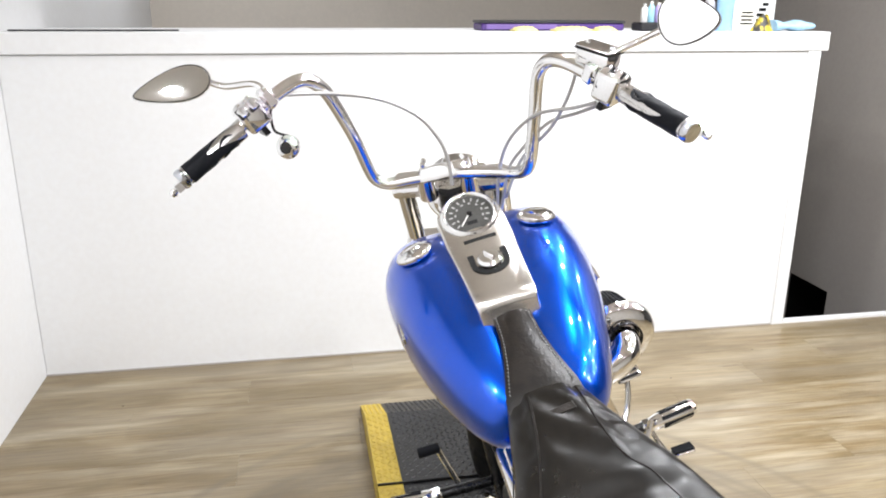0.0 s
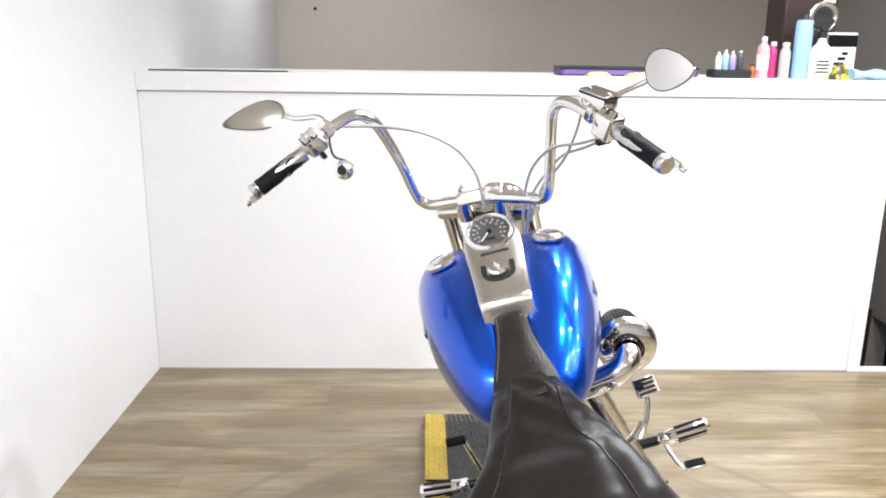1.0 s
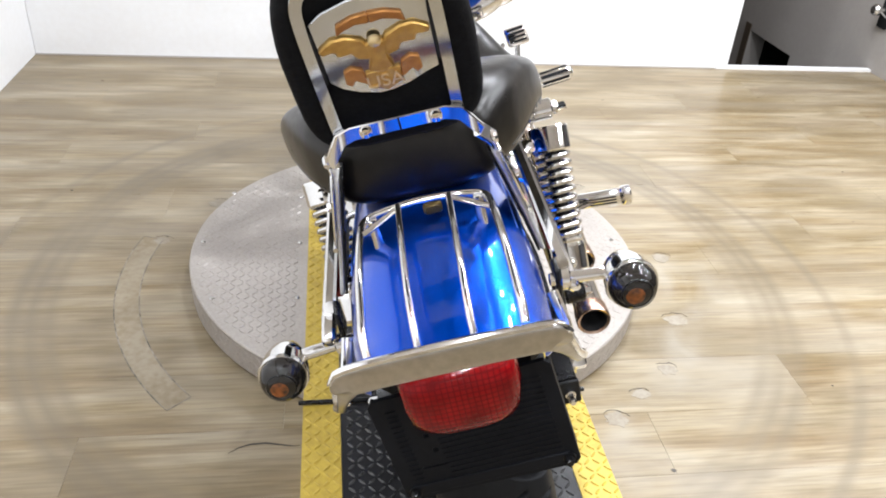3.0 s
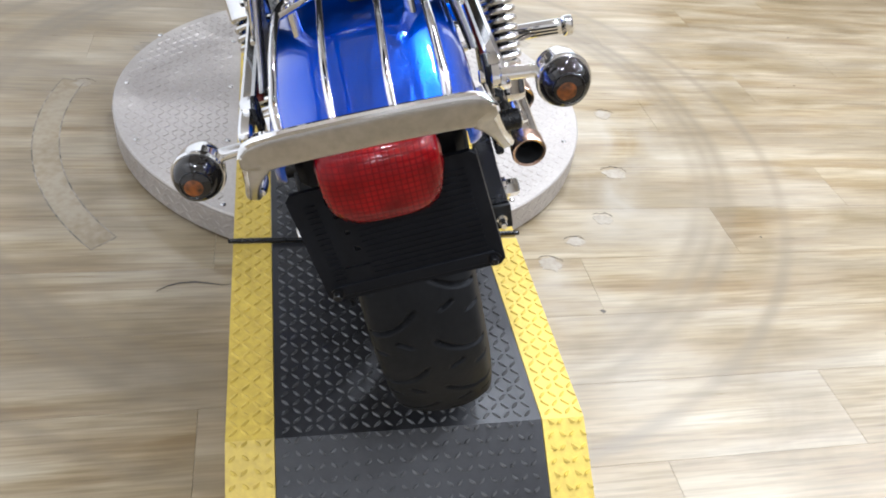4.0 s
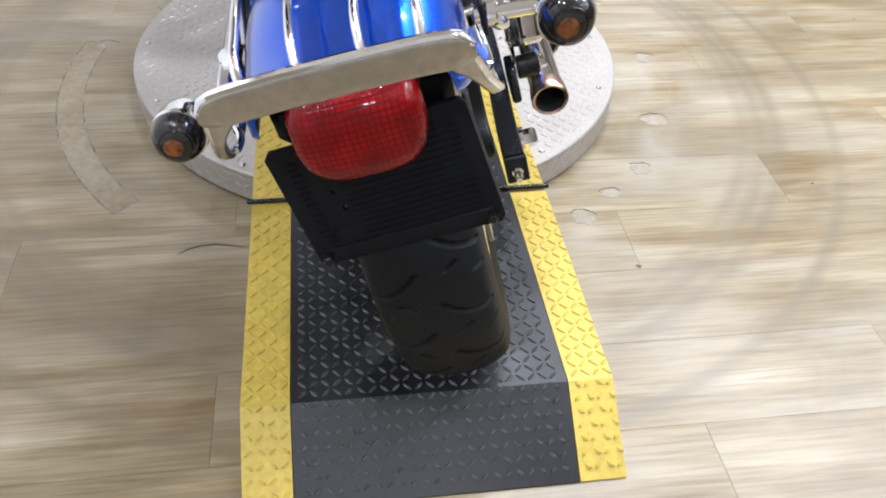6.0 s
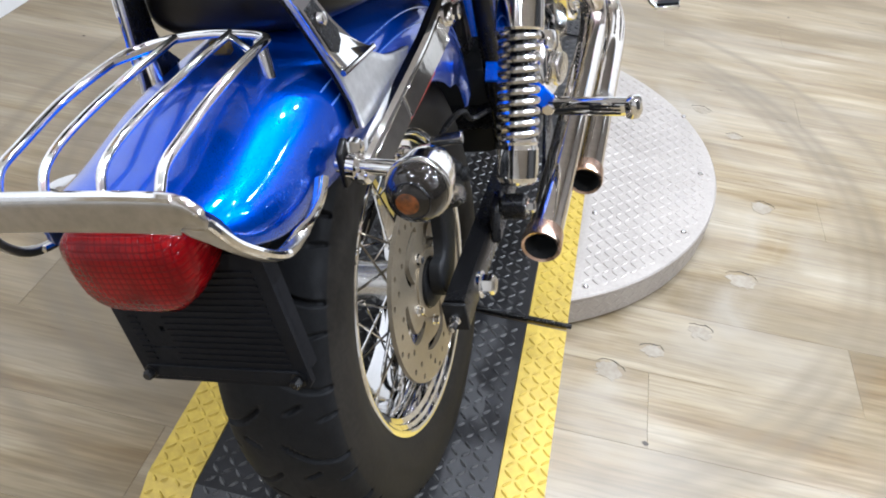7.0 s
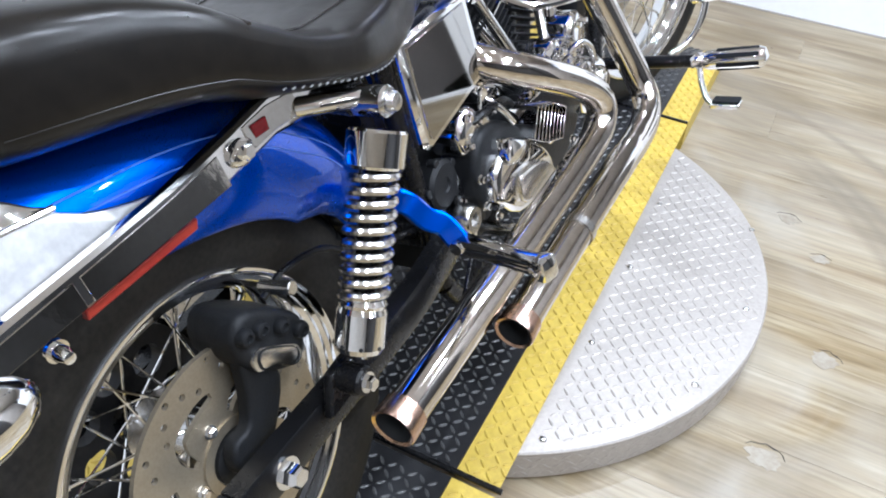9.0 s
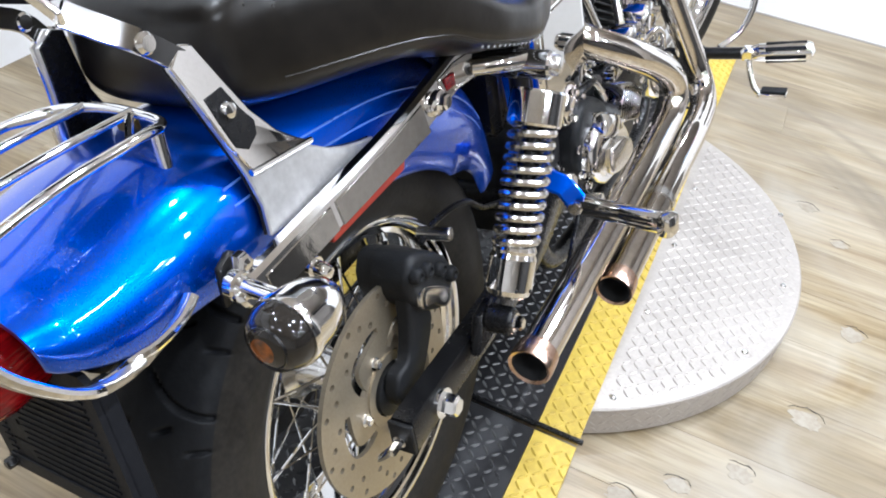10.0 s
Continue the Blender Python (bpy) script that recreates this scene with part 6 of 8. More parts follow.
        for k in range(3):
            part("switch_button", box(0.010, 0.010, 0.010, mh @ at(-0.006 + 0.012 * (k % 2), -0.026 if s > 0 else 0.026, 0.010 + 0.012 * k), 0.002), CHROME_SOFT, sw)
            part("switch_recess", box(0.014, 0.030, 0.012, mh @ at(-0.010 + 0.012 * k, -0.0275, 0.026), 0.001), BLACK, sw)
            part("switch_rocker", box(0.008, 0.010, 0.009, mh @ at(-0.010 + 0.012 * k, -0.0290, 0.026), 0.002), CHROME, sw)
            part("switch_seam", box(0.046, 0.002, 0.046, mh @ at(0, 0.004 * (k - 1) * 3, 0.022), 0.0), BLACK, sw) if k == 1 else None
        # two framed rocker switches on the side towards the rider
        dx = (h1 - h0).normalized()
        face = Vector((0, -0.75, 0.65))
        face = (face - dx * face.dot(dx)).normalized()
        side = face.cross(dx)
        hc = h0.lerp(h1, 0.5)
        W = Matrix(((dx.x, side.x, face.x, hc.x), (dx.y, side.y, face.y, hc.y), (dx.z, side.z, face.z, hc.z), (0, 0, 0, 1)))
        for k in (-1, 1):
            part("rocker_frame", box(0.0185, 0.026, 0.004, W @ at(k * 0.0115, 0.006, 0.0285), 0.001), BLACK, sw)
            part("rocker", box(0.0140, 0.021, 0.007, W @ at(k * 0.0115 - 0.001, 0.007, 0.0300), 0.003, seg=2), CHROME, sw)
        part("lever_clamp", box(0.036, 0.040, 0.026, mh @ at(0, 0.006, -0.018), 0.006), CHROME, sw)
        # hand lever in front of the grip
        lp = [(0.310, 1.002, 1.247), (0.340, 0.998, 1.228), (0.396, 0.950, 1.198), (0.452, 0.884, 1.164), (0.472, 0.862, 1.153)] if s > 0 else [(s * 0.288, 1.000, 1.262), (s * 0.320, 1.000, 1.240), (s * 0.380, 0.962, 1.196), (s * 0.440, 0.912, 1.148), (s * 0.462, 0.892, 1.132)]
        part("hand_lever", sweep(catmull(lp, 6), [(-0.008, -0.003), (0.008, -0.003), (0.009, 0), (0.008, 0.003), (-0.008, 0.003), (-0.009, 0)], up=(0, 1, 0.3), transport=False), CHROME, bar)
        part("lever_ball", lathe([(0, 0), (0.006, 0.002), (0.008, 0.008), (0.006, 0.014), (0, 0.016)], lp[-1], Vector(lp[-1]) + Vector((s * 0.04, -0.03, -0.034)), 14), CHROME, bar)
        # mirror on a curved stem
        back = FORK.inverted()
        if s < 0:
            stem = [(-0.292, 0.985, 1.275), (-0.312, 0.992, 1.296), back @ Vector((-0.370, 1.100, 1.352)), back @ Vector((-0.402, 1.104, 1.372))]
            mid, tip, up = back @ Vector((-0.464, 1.100, 1.377)), back.to_3x3() @ Vector((-1, -0.10, 0.02)), back.to_3x3() @ Vector((0.0, 0.46, 1))
        else:
            stem = [(0.338, 0.975, 1.268), (0.352, 0.975, 1.284), back @ Vector((0.360, 0.880, 1.243)), back @ Vector((0.392, 0.862, 1.252))]
            mid, tip, up = back @ Vector((0.410, 0.798, 1.263)), back.to_3x3() @ Vector((0.80, -0.60, -0.04)), back.to_3x3() @ Vector((-0.10, 0.58, 1))
        part("mirror_stem", tube(stem, 0.0062, 12), CHROME, bar)
        xd = tip.normalized()
        yd = (up - xd * up.dot(xd)).normalized()
        nd = xd.cross(yd)
        if nd.y > 0:
            nd = -nd
        T = Matrix(((xd.x, yd.x, nd.x, mid.x), (xd.y, yd.y, nd.y, mid.y), (xd.z, yd.z, nd.z, mid.z), (0, 0, 0, 1)))

        def drop(f):
            out = []
            for i in range(36):
                a = 2 * math.pi * i / 36
                u = math.cos(a)
                if s < 0:
                    x, y = 0.072 * u, 0.031 * (1 - 0.46 * u) * math.sin(a)
                else:
                    x, y = 0.049 * u, 0.039 * (1 - 0.36 * u) * math.sin(a) - 0.007 * u
                out.append((x * f, y * f))
            return out
        shell = [[T @ Vector((x, y, z)) for x, y in drop(f)] for f, z in ((0.35, -0.020), (0.75, -0.015), (0.95, -0.006), (1.03, 0.002), (1.03, 0.006), (0.97, 0.0072))]
        mr = part("mirror_shell", loft(shell), CHROME, bar, "chrome teardrop mirror", smooth=55)
        glass = [[T @ Vector((x, y, z)) for x, y in drop(f)] for f, z in ((0.97, 0.005), (0.965, 0.0082), (0.5, 0.0085), (0.05, 0.0086))]
        part("mirror_glass", loft(glass), MIRROR, mr)
        part("mirror_edge", tube([T @ Vector((x, y, 0.0072)) for x, y in drop(0.99)], 0.0012, 6, 1, closed=True, curve=False), BLACK, mr)
    # brake fluid box on the right
    m = Matrix.Translation((0.318, 0.984, 1.277)) @ Matrix.Rotation(radians(-38), 4, "Z") @ Matrix.Rotation(radians(16), 4, "Y")
    rv = part("brake_reservoir", box(0.070, 0.046, 0.026, m, 0.006, seg=2), CHROME, bar, "chrome brake fluid box")
    part("reservoir_lid", box(0.074, 0.050, 0.007, m @ at(0, 0, 0.018), 0.003), CHROME, rv)
    part("lid_gasket", box(0.0725, 0.0485, 0.003, m @ at(0, 0, 0.0135)), DULL_BLACK, rv, smooth=0)
    for x in (-0.026, 0.026):
        part("lid_screw", lathe([(0, 0), (0.005, 0), (0.004, 0.003), (0, 0.004)], m @ Vector((x, 0, 0.021)), m @ Vector((x, 0, 0.1)), 10), CHROME_SOFT, rv)
    # small chrome indicator under the left switch
    f0 = Vector((-0.283, 1.035, 1.164))
    ind = part("front_indicator", lathe([(0, -0.026), (0.012, -0.025), (0.020, -0.016), (0.0235, 0.0), (0.0235, 0.010), (0.021, 0.016), (0.015, 0.021), (0, 0.024)], f0, f0 + Vector((0.0, -1, 0.1)), 28), CHROME, bar, "small chrome bullet indicator")
    part("indicator_lens", lathe([(0.012, 0.0212), (0.011, 0.024), (0, 0.0255)], f0, f0 + Vector((0.0, -1, 0.1)), 20), SMOKE, ind)
    part("indicator_wire", tube([f0 + Vector((0, 0.01, 0.02)), (-0.300, 1.02, 1.20), (-0.292, 0.99, 1.235), (-0.285, 0.98, 1.25)], 0.0028, 6), BLACK, ind)
    # cables
    for pts, r in (([(-0.262, 0.985, 1.272), (-0.19, 1.03, 1.260), (-0.10, 1.07, 1.234), (-0.035, 1.11, 1.188), (0.002, 1.13, 1.13), (0.014, 1.135, 1.08), (0.016, 1.14, 1.03)], 0.0042),
                   ([(0.31, 0.975, 1.200), (0.27, 1.01, 1.188), (0.205, 1.05, 1.176), (0.152, 1.10, 1.13), (0.122, 1.14, 1.07), (0.108, 1.15, 1.0), (0.104, 1.15, 0.93)], 0.0036),
                   ([(0.31, 0.980, 1.192), (0.278, 1.02, 1.176), (0.225, 1.06, 1.156), (0.170, 1.11, 1.10), (0.136, 1.14, 1.05), (0.112, 1.15, 0.96)], 0.0036),
                   ([(0.285, 1.0, 1.275), (0.268, 1.01, 1.22), (0.230, 1.05, 1.15), (0.165, 1.12, 1.075), (0.125, 1.15, 0.99)], 0.0036)):
        part("control_cable", tube(pts, r, 8, 8), CABLE, bar, "grey sleeved control cable")
    # risers and clamp
    cl = part("bar_clamp", box(0.112, 0.036, 0.034, Matrix.Translation((0, 1.175, 1.052)) @ Matrix.Rotation(radians(-7), 4, "Y") @ Matrix.Rotation(radians(-20), 4, "X"), 0.006, seg=2), CHROME, BIKE, "chrome handlebar clamp", FORK)
    for x in (-0.046, 0.046):
        part("riser", lathe([(0, 0), (0.021, 0), (0.021, 0.03), (0.018, 0.055), (0, 0.055)], (x, 1.205, 0.992), (x, 1.178, 1.045), 22), CHROME, cl)
        part("clamp_bolt", lathe([(0, 0), (0.006, 0), (0.006, 0.006), (0.004, 0.008), (0, 0.008)], (x, 1.165, 1.069), (x, 1.155, 1.10), 12), CHROME, cl)
        part("clamp_bolt", lathe([(0, 0), (0.006, 0), (0.006, 0.006), (0.004, 0.008), (0, 0.008)], (x, 1.185, 1.073), (x, 1.18, 1.10), 12), CHROME, cl)


def build_fork():
    d = Vector((0, 0.5, -0.8660254))
    top = Vector((0, 1.245, 1.01))
    tree = part("upper_fork_yoke", plate([(-0.135, -0.018), (-0.125, -0.032), (-0.06, -0.030), (0, -0.045), (0.06, -0.030), (0.125, -0.032), (0.135, -0.018), (0.135, 0.018), (0.12, 0.034), (-0.12, 0.034), (-0.135, 0.018)], 0.030,
                Matrix.Translation(top) @ Matrix.Rotation(radians(30), 4, "X"), bevel=0.006), CHROME, BIKE, "chrome upper fork yoke", FORK)
    low = top + d * 0.19
    part("lower_fork_yoke", plate([(-0.135, -0.03), (0.135, -0.03), (0.135, 0.03), (-0.135, 0.03)], 0.034, Matrix.Translation(low) @ Matrix.Rotation(radians(30), 4, "X"), bevel=0.008), CHROME, BIKE, "chrome lower fork yoke", FORK)
    part("steering_head", rod(top + Vector((0, -0.03, 0.0)), low + Vector((0, -0.03, 0)), 0.030, 24), BLACK, BIKE)
    for s in (-1, 1):
        a = top + Vector((s * 0.108, 0.0, 0)) - d * 0.012
        part("fork_tube", rod(a, a + d * 0.46, 0.0205, 24), CHROME, tree)
        part("fork_slider", lathe([(0, 0), (0.027, 0), (0.029, 0.006), (0.029, 0.30), (0.026, 0.36), (0.024, 0.39), (0, 0.40)], a + d * 0.40, a + d * 1.0, 26), CHROME_SOFT, tree, "polished fork slider")
        part("fork_cap", lathe([(0, 0), (0.016, 0), (0.016, 0.006), (0.010, 0.010), (0, 0.010)], a, a - d, 6), CHROME, tree)
    # headlamp shell ahead of the yokes
    hc = Vector((0, 1.36, 0.955))
    hd = part("headlamp", lathe([(0, 0.0), (0.025, 0.004), (0.055, 0.025), (0.074, 0.060), (0.083, 0.095), (0.088, 0.100), (0.088, 0.112), (0.080, 0.116), (0, 0.120)], hc - Vector((0, 0.06, 0)), hc + Vector((0, 1, -0.06)), 40), CHROME, BIKE, "chrome headlamp shell", FORK)
    part("headlamp_mount", box(0.05, 0.09, 0.030, at(0, 1.31, 1.035), 0.008), CHROME, hd)
    ax = Vector((0, 1.625, 0.338))
    build_wheel("front_wheel", "chrome laced front wheel", ax, 0.335, 0.250, 0.050, front_groove, 220, 0.055, 40, FORK)
    part("front_axle", rod(ax + Vector((-0.125, 0, 0)), ax + Vector((0.125, 0, 0)), 0.012, 16), CHROME, tree)
    # front brake disc and caliper on the left
    part("front_brake_disc", plate(ring2d(0.146, 60), 0.005, side_on(-0.066) @ at(ax.y, ax.z, 0), [ring2d(0.055, 30)] + [ring2d(0.004, 8, 0.12 * math.cos(i * 0.4), 0.12 * math.sin(i * 0.4)) for i in range(15)]), ROTOR, tree)


# ---- frame, engine, exhaust ----
def build_frame():
    fr = part("frame", tube([(0, 1.21, 0.93), (0, 1.05, 0.86), (0, 0.80, 0.78), (0, 0.60, 0.71), (0, 0.45, 0.64)], 0.030, 14), BLACK, BIKE, "black tubular frame")
    for s in (1, -1):
        part("down_tube", tube([(s * 0.03, 1.23, 0.86), (s * 0.07, 1.18, 0.55), (s * 0.085, 1.12, 0.30), (s * 0.095, 1.02, 0.185), (s * 0.10, 0.8, 0.17), (s * 0.10, 0.5, 0.18), (s * 0.10, 0.42, 0.25)], 0.0165, 12), BLACK, fr)
        part("rear_tube", tube([(s * 0.05, 0.60, 0.70), (s * 0.115, 0.45, 0.66), (s * 0.122, 0.25, 0.645)], 0.014, 12), BLACK, fr)
        part("seat_post", tube([(s * 0.10, 0.42, 0.25), (s * 0.105, 0.40, 0.45), (s * 0.11, 0.38, 0.64)], 0.015, 12), BLACK, fr)
    # battery box and inner guard under the seat
    part("battery_box", box(0.17, 0.14, 0.17, at(-0.01, 0.445, 0.545), 0.012), BLACK, fr)


def fins(lean, name):
    """One finned cylinder with its head and rocker box, tilted about the crank."""
    crank = Vector((0, 0.790, 0.335))
    m = Matrix.Translation(crank) @ Matrix.Rotation(radians(lean), 4, "X")
    cy = part(name, lathe([(0, 0.10), (0.050, 0.10), (0.050, 0.23), (0, 0.23)], m @ Vector((0, 0, 0)), m @ Vector((0, 0, 1)), 28), BLACK, BIKE, "finned engine cylinder with chrome rocker box")
    for i in range(9):
        h = 0.115 + 0.0135 * i
        part("cooling_fin", box(0.165, 0.150, 0.0035, m @ at(0, 0, h), 0.0), CHROME_SOFT if i % 9 == 8 else BLACK_CAST, cy, smooth=0)
    for i in range(4):
        part("head_fin", box(0.180, 0.160, 0.0045, m @ at(0, 0, 0.245 + 0.0135 * i)), BLACK_CAST, cy, smooth=0)
    part("cylinder_head", box(0.130, 0.120, 0.060, m @ at(0, 0, 0.262), 0.012), BLACK_CAST, cy)
    part("rocker_box", box(0.190, 0.135, 0.034, m @ at(0, 0, 0.315), 0.012, seg=2), CHROME, cy, "chrome rocker box")
    part("rocker_lid", box(0.160, 0.105, 0.024, m @ at(0, 0, 0.342), 0.010, seg=2), CHROME, cy)
    for x in (0.062, 0.098):
        part("pushrod_tube", tube([Vector((0.125, 0.790 + (0.045 if lean < 0 else -0.045) + (x - 0.08) * 0.6, 0.425)), m @ Vector((x, 0.02 if lean < 0 else -0.02, 0.30))], 0.0095, 12, curve=False), CHROME, cy)
    for x in (-0.07, 0.07):
        for y in (-0.05, 0.05):
            part("head_bolt", bolt(m @ Vector((x, y, 0.330)), m @ Vector((x, y, 0.348)), 0.007), CHROME, cy)
    return m


def build_engine():
    eg = part("engine", box(0.20, 0.40, 0.22, at(0, 0.80, 0.315), 0.05, seg=3), BLACK_CAST, BIKE, "black and chrome V-twin engine case")
    fins(-22.5, "front_cylinder")
    fins(22.5, "rear_cylinder")
    # cam chest and its cover
    cv = [(0.60, 0.30), (0.62, 0.38), (0.68, 0.42), (0.78, 0.435), (0.88, 0.42), (0.93, 0.37), (0.93, 0.31), (0.88, 0.26), (0.78, 0.235), (0.68, 0.245)]
    cc = part("cam_cover", pillow(cv, 0.040, side_on(0.090), 0.012), BLACK_CAST, eg, "dark cam cover with chrome bolts", smooth=60)
    part("timer_cover", lathe([(0, 0), (0.034, 0), (0.034, 0.010), (0.029, 0.015), (0.010, 0.015), (0.008, 0.011), (0, 0.011)], (0.130, 0.775, 0.345), (1, 0.775, 0.345), 36), CHROME, cc)
    for i in range(10):
        y, z = cv[i]
        c = Vector((0.77 + (y - 0.77) * 0.90, 0.33 + (z - 0.33) * 0.88))
        part("cover_bolt", bolt((0.128, c.x, c.y), (0.137, c.x, c.y), 0.0055), CHROME, cc)
    # oil filter and lifter blocks
    for y in (0.735, 0.845):
        part("lifter_block", box(0.055, 0.075, 0.045, at(0.118, y, 0.440), 0.008, seg=2), CHROME, eg)
    part("oil_filter", lathe([(0, 0), (0.030, 0.0), (0.038, 0.006), (0.038, 0.075), (0.034, 0.085), (0, 0.087)], (0.10, 0.975, 0.325), (0.102, 1.08, 0.325), 30), CHROME, eg, "chrome oil filter")
    part("oil_pump_cover", pillow([(0.855, 0.330), (0.850, 0.400), (0.875, 0.425), (0.905, 0.415), (0.925, 0.380), (0.925, 0.330), (0.900, 0.305)], 0.075, side_on(0.100), 0.014), CHROME, eg, smooth=60)
    part("tappet_block", pillow([(0.858, 0.425), (0.850, 0.470), (0.866, 0.500), (0.895, 0.505), (0.915, 0.480), (0.912, 0.440), (0.890, 0.418)], 0.060, side_on(0.100), 0.012), CHROME, eg, smooth=60)
    part("tappet_block", pillow([(0.790, 0.420), (0.782, 0.460), (0.800, 0.482), (0.828, 0.478), (0.838, 0.445), (0.822, 0.418)], 0.050, side_on(0.100), 0.012), CHROME, eg, smooth=60)
    for y, z in ((0.870, 0.440), (0.872, 0.486), (0.900, 0.484), (0.802, 0.466), (0.824, 0.440)):
        part("tappet_bolt", bolt((0.155, y, z), (0.170, y, z), 0.006), CHROME, eg)
    part("oil_pipe", tube([(0.150, 0.82, 0.44), (0.175, 0.84, 0.465), (0.182, 0.87, 0.45), (0.176, 0.90, 0.41)], 0.006, 10), CHROME, eg)
    part("oil_pipe", tube([(0.140, 0.80, 0.40), (0.165, 0.83, 0.41), (0.172, 0.86, 0.40)], 0.005, 10), CHROME, eg)
    part("oil_pump_cap", lathe([(0, 0), (0.026, 0), (0.030, 0.006), (0.030, 0.018), (0.024, 0.026), (0, 0.028)], (0.172, 0.888, 0.375), (1, 0.888, 0.375), 28), CHROME, eg)
    for k in range(6):
        a = k * math.pi / 3
        part("cover_bolt", bolt((0.172, 0.888 + 0.038 * math.cos(a), 0.372 + 0.044 * math.sin(a)), (0.181, 0.888 + 0.038 * math.cos(a), 0.372 + 0.044 * math.sin(a)), 0.005), CHROME, eg)
    for i in range(8):
        part("cover_fin", box(0.012, 0.0045, 0.05, at(0.120, 0.942 + 0.009 * i, 0.35), 0.001), CHROME, eg)
    # gearbox with its chrome end cover
    gb = part("gearbox", box(0.19, 0.21, 0.18, at(0, 0.535, 0.335), 0.03, seg=2), BLACK_CAST, BIKE, "dark gearbox with a ribbed chrome end cover")
    ec = [(0.500, 0.340), (0.490, 0.395), (0.512, 0.445), (0.562, 0.452), (0.636, 0.415), (0.694, 0.352), (0.698, 0.306), (0.645, 0.294), (0.570, 0.300)]
    end = part("gearbox_cover", pillow(ec, 0.060, side_on(0.090), 0.014), BLACK_CAST, gb, "dark gearbox end cover with a chrome cap", smooth=60)
    cap = [(0.506, 0.350), (0.516, 0.398), (0.558, 0.416), (0.620, 0.398), (0.688, 0.346), (0.700, 0.300), (0.644, 0.286), (0.562, 0.296)]
    part("chrome_cap", pillow(cap, 0.034, side_on(0.138), 0.012), CHROME, end, "faceted chrome cap", smooth=30)
    part("cover_step", pillow([(0.559, 0.366), (0.612, 0.360), (0.668, 0.334), (0.676, 0.304), (0.640, 0.297), (0.598, 0.303), (0.560, 0.322)], 0.014, side_on(0.170), 0.006), SATIN, end, smooth=60)
    part("clutch_lever_box", box(0.058, 0.070, 0.040, Matrix.Translation((0.156, 0.572, 0.402)) @ Matrix.Rotation(radians(-26), 4, "X"), 0.009, seg=2), CHROME, end)
    for y, z in ((0.498, 0.392), (0.500, 0.345), (0.528, 0.312)):
        part("case_bolt", bolt((0.148, y, z), (0.158, y, z), 0.0055), CHROME, end)
    part("cover_foot", rod((0.100, 0.527, 0.288), (0.176, 0.527, 0.288), 0.011, 16), CHROME_SOFT, end)
    for i in range(9):
        part("cover_rib", box(0.054, 0.0040, 0.066 - 0.003 * abs(i - 4), Matrix.Translation((0.148, 0.652 + 0.0125 * i, 0.410 - 0.006 * i)) @ Matrix.Rotation(radians(-30), 4, "X"), 0.001), CHROME, end)
    part("round_cover", lathe([(0, 0), (0.037, 0), (0.037, 0.012), (0.031, 0.017), (0.012, 0.017), (0.010, 0.014), (0, 0.014)], (0.110, 0.443, 0.412), (1, 0.443, 0.412), 34), BLACK_CAST, gb, "round black end cap")
    part("pivot_cap", lathe([(0, 0), (0.024, 0), (0.024, 0.02), (0.020, 0.026), (0.010, 0.026), (0.010, 0.02), (0, 0.02)], (0.125, 0.462, 0.345), (1, 0.462, 0.345), 26), CHROME_SOFT, gb)
    part("starter", rod((0.00, 0.62, 0.49), (0.10, 0.62, 0.49), 0.034, 24), BLACK_CAST, gb)
    for k in range(5):
        a = k * 2 * math.pi / 5 + 0.5
        part("cap_lug", rod((0.110, 0.443 + 0.037 * math.cos(a), 0.412 + 0.037 * math.sin(a)), (0.124, 0.443 + 0.037 * math.cos(a), 0.412 + 0.037 * math.sin(a)), 0.007, 10), BLACK_CAST, gb)
    # bright starter end and brackets between the gearbox and the rear cylinder
    sh = part("starter_end", pillow([(0.492, 0.430), (0.484, 0.462), (0.500, 0.488), (0.530, 0.494), (0.548, 0.470), (0.540, 0.438), (0.516, 0.424)], 0.055, side_on(0.085), 0.014), CHROME, gb, "chrome starter end cap", smooth=60)
    for y, z in ((0.498, 0.446), (0.508, 0.484), (0.536, 0.466)):
        part("starter_bolt", bolt((0.138, y, z), (0.149, y, z), 0.0055), CHROME, sh)
    part("bracket_arm", plate([(0.545, 0.430), (0.560, 0.500), (0.575, 0.505), (0.580, 0.490), (0.565, 0.425)], 0.006, side_on(0.135), bevel=0.001), CHROME, gb)
    part("bracket_arm", tube([(0.12, 0.57, 0.50), (0.15, 0.585, 0.465), (0.155, 0.61, 0.43)], 0.006, 10), CHROME, gb)
    part("mount_plate", plate([(0.470, 0.300), (0.470, 0.380), (0.500, 0.410), (0.545, 0.405), (0.545, 0.300), (0.520, 0.270), (0.485, 0.275)], 0.02, side_on(0.110), bevel=0.004), BLACK, gb)
    for y, z in ((0.485, 0.36), (0.488, 0.30), (0.530, 0.395)):
        part("mount_bolt", bolt((0.120, y, z), (0.130, y, z), 0.007), CHROME, gb)
    part("dipstick", rod((0.11, 0.62, 0.44), (0.12, 0.62, 0.475), 0.014, 8), CHROME, gb)
    part("oil_hose", tube([(0.12, 0.50, 0.46), (0.145, 0.55, 0.475), (0.14, 0.62, 0.46), (0.12, 0.68, 0.42)], 0.007, 8), BLACK, gb)
    part("oil_hose", tube([(0.10, 0.48, 0.50), (0.13, 0.56, 0.51), (0.13, 0.63, 0.48)], 0.006, 8), CHROME, gb)
    # bright triangular side cover
    o = [(0.385, 0.640), (0.400, 0.492), (0.412, 0.484), (0.565, 0.516), (0.582, 0.530), (0.562, 0.648)]
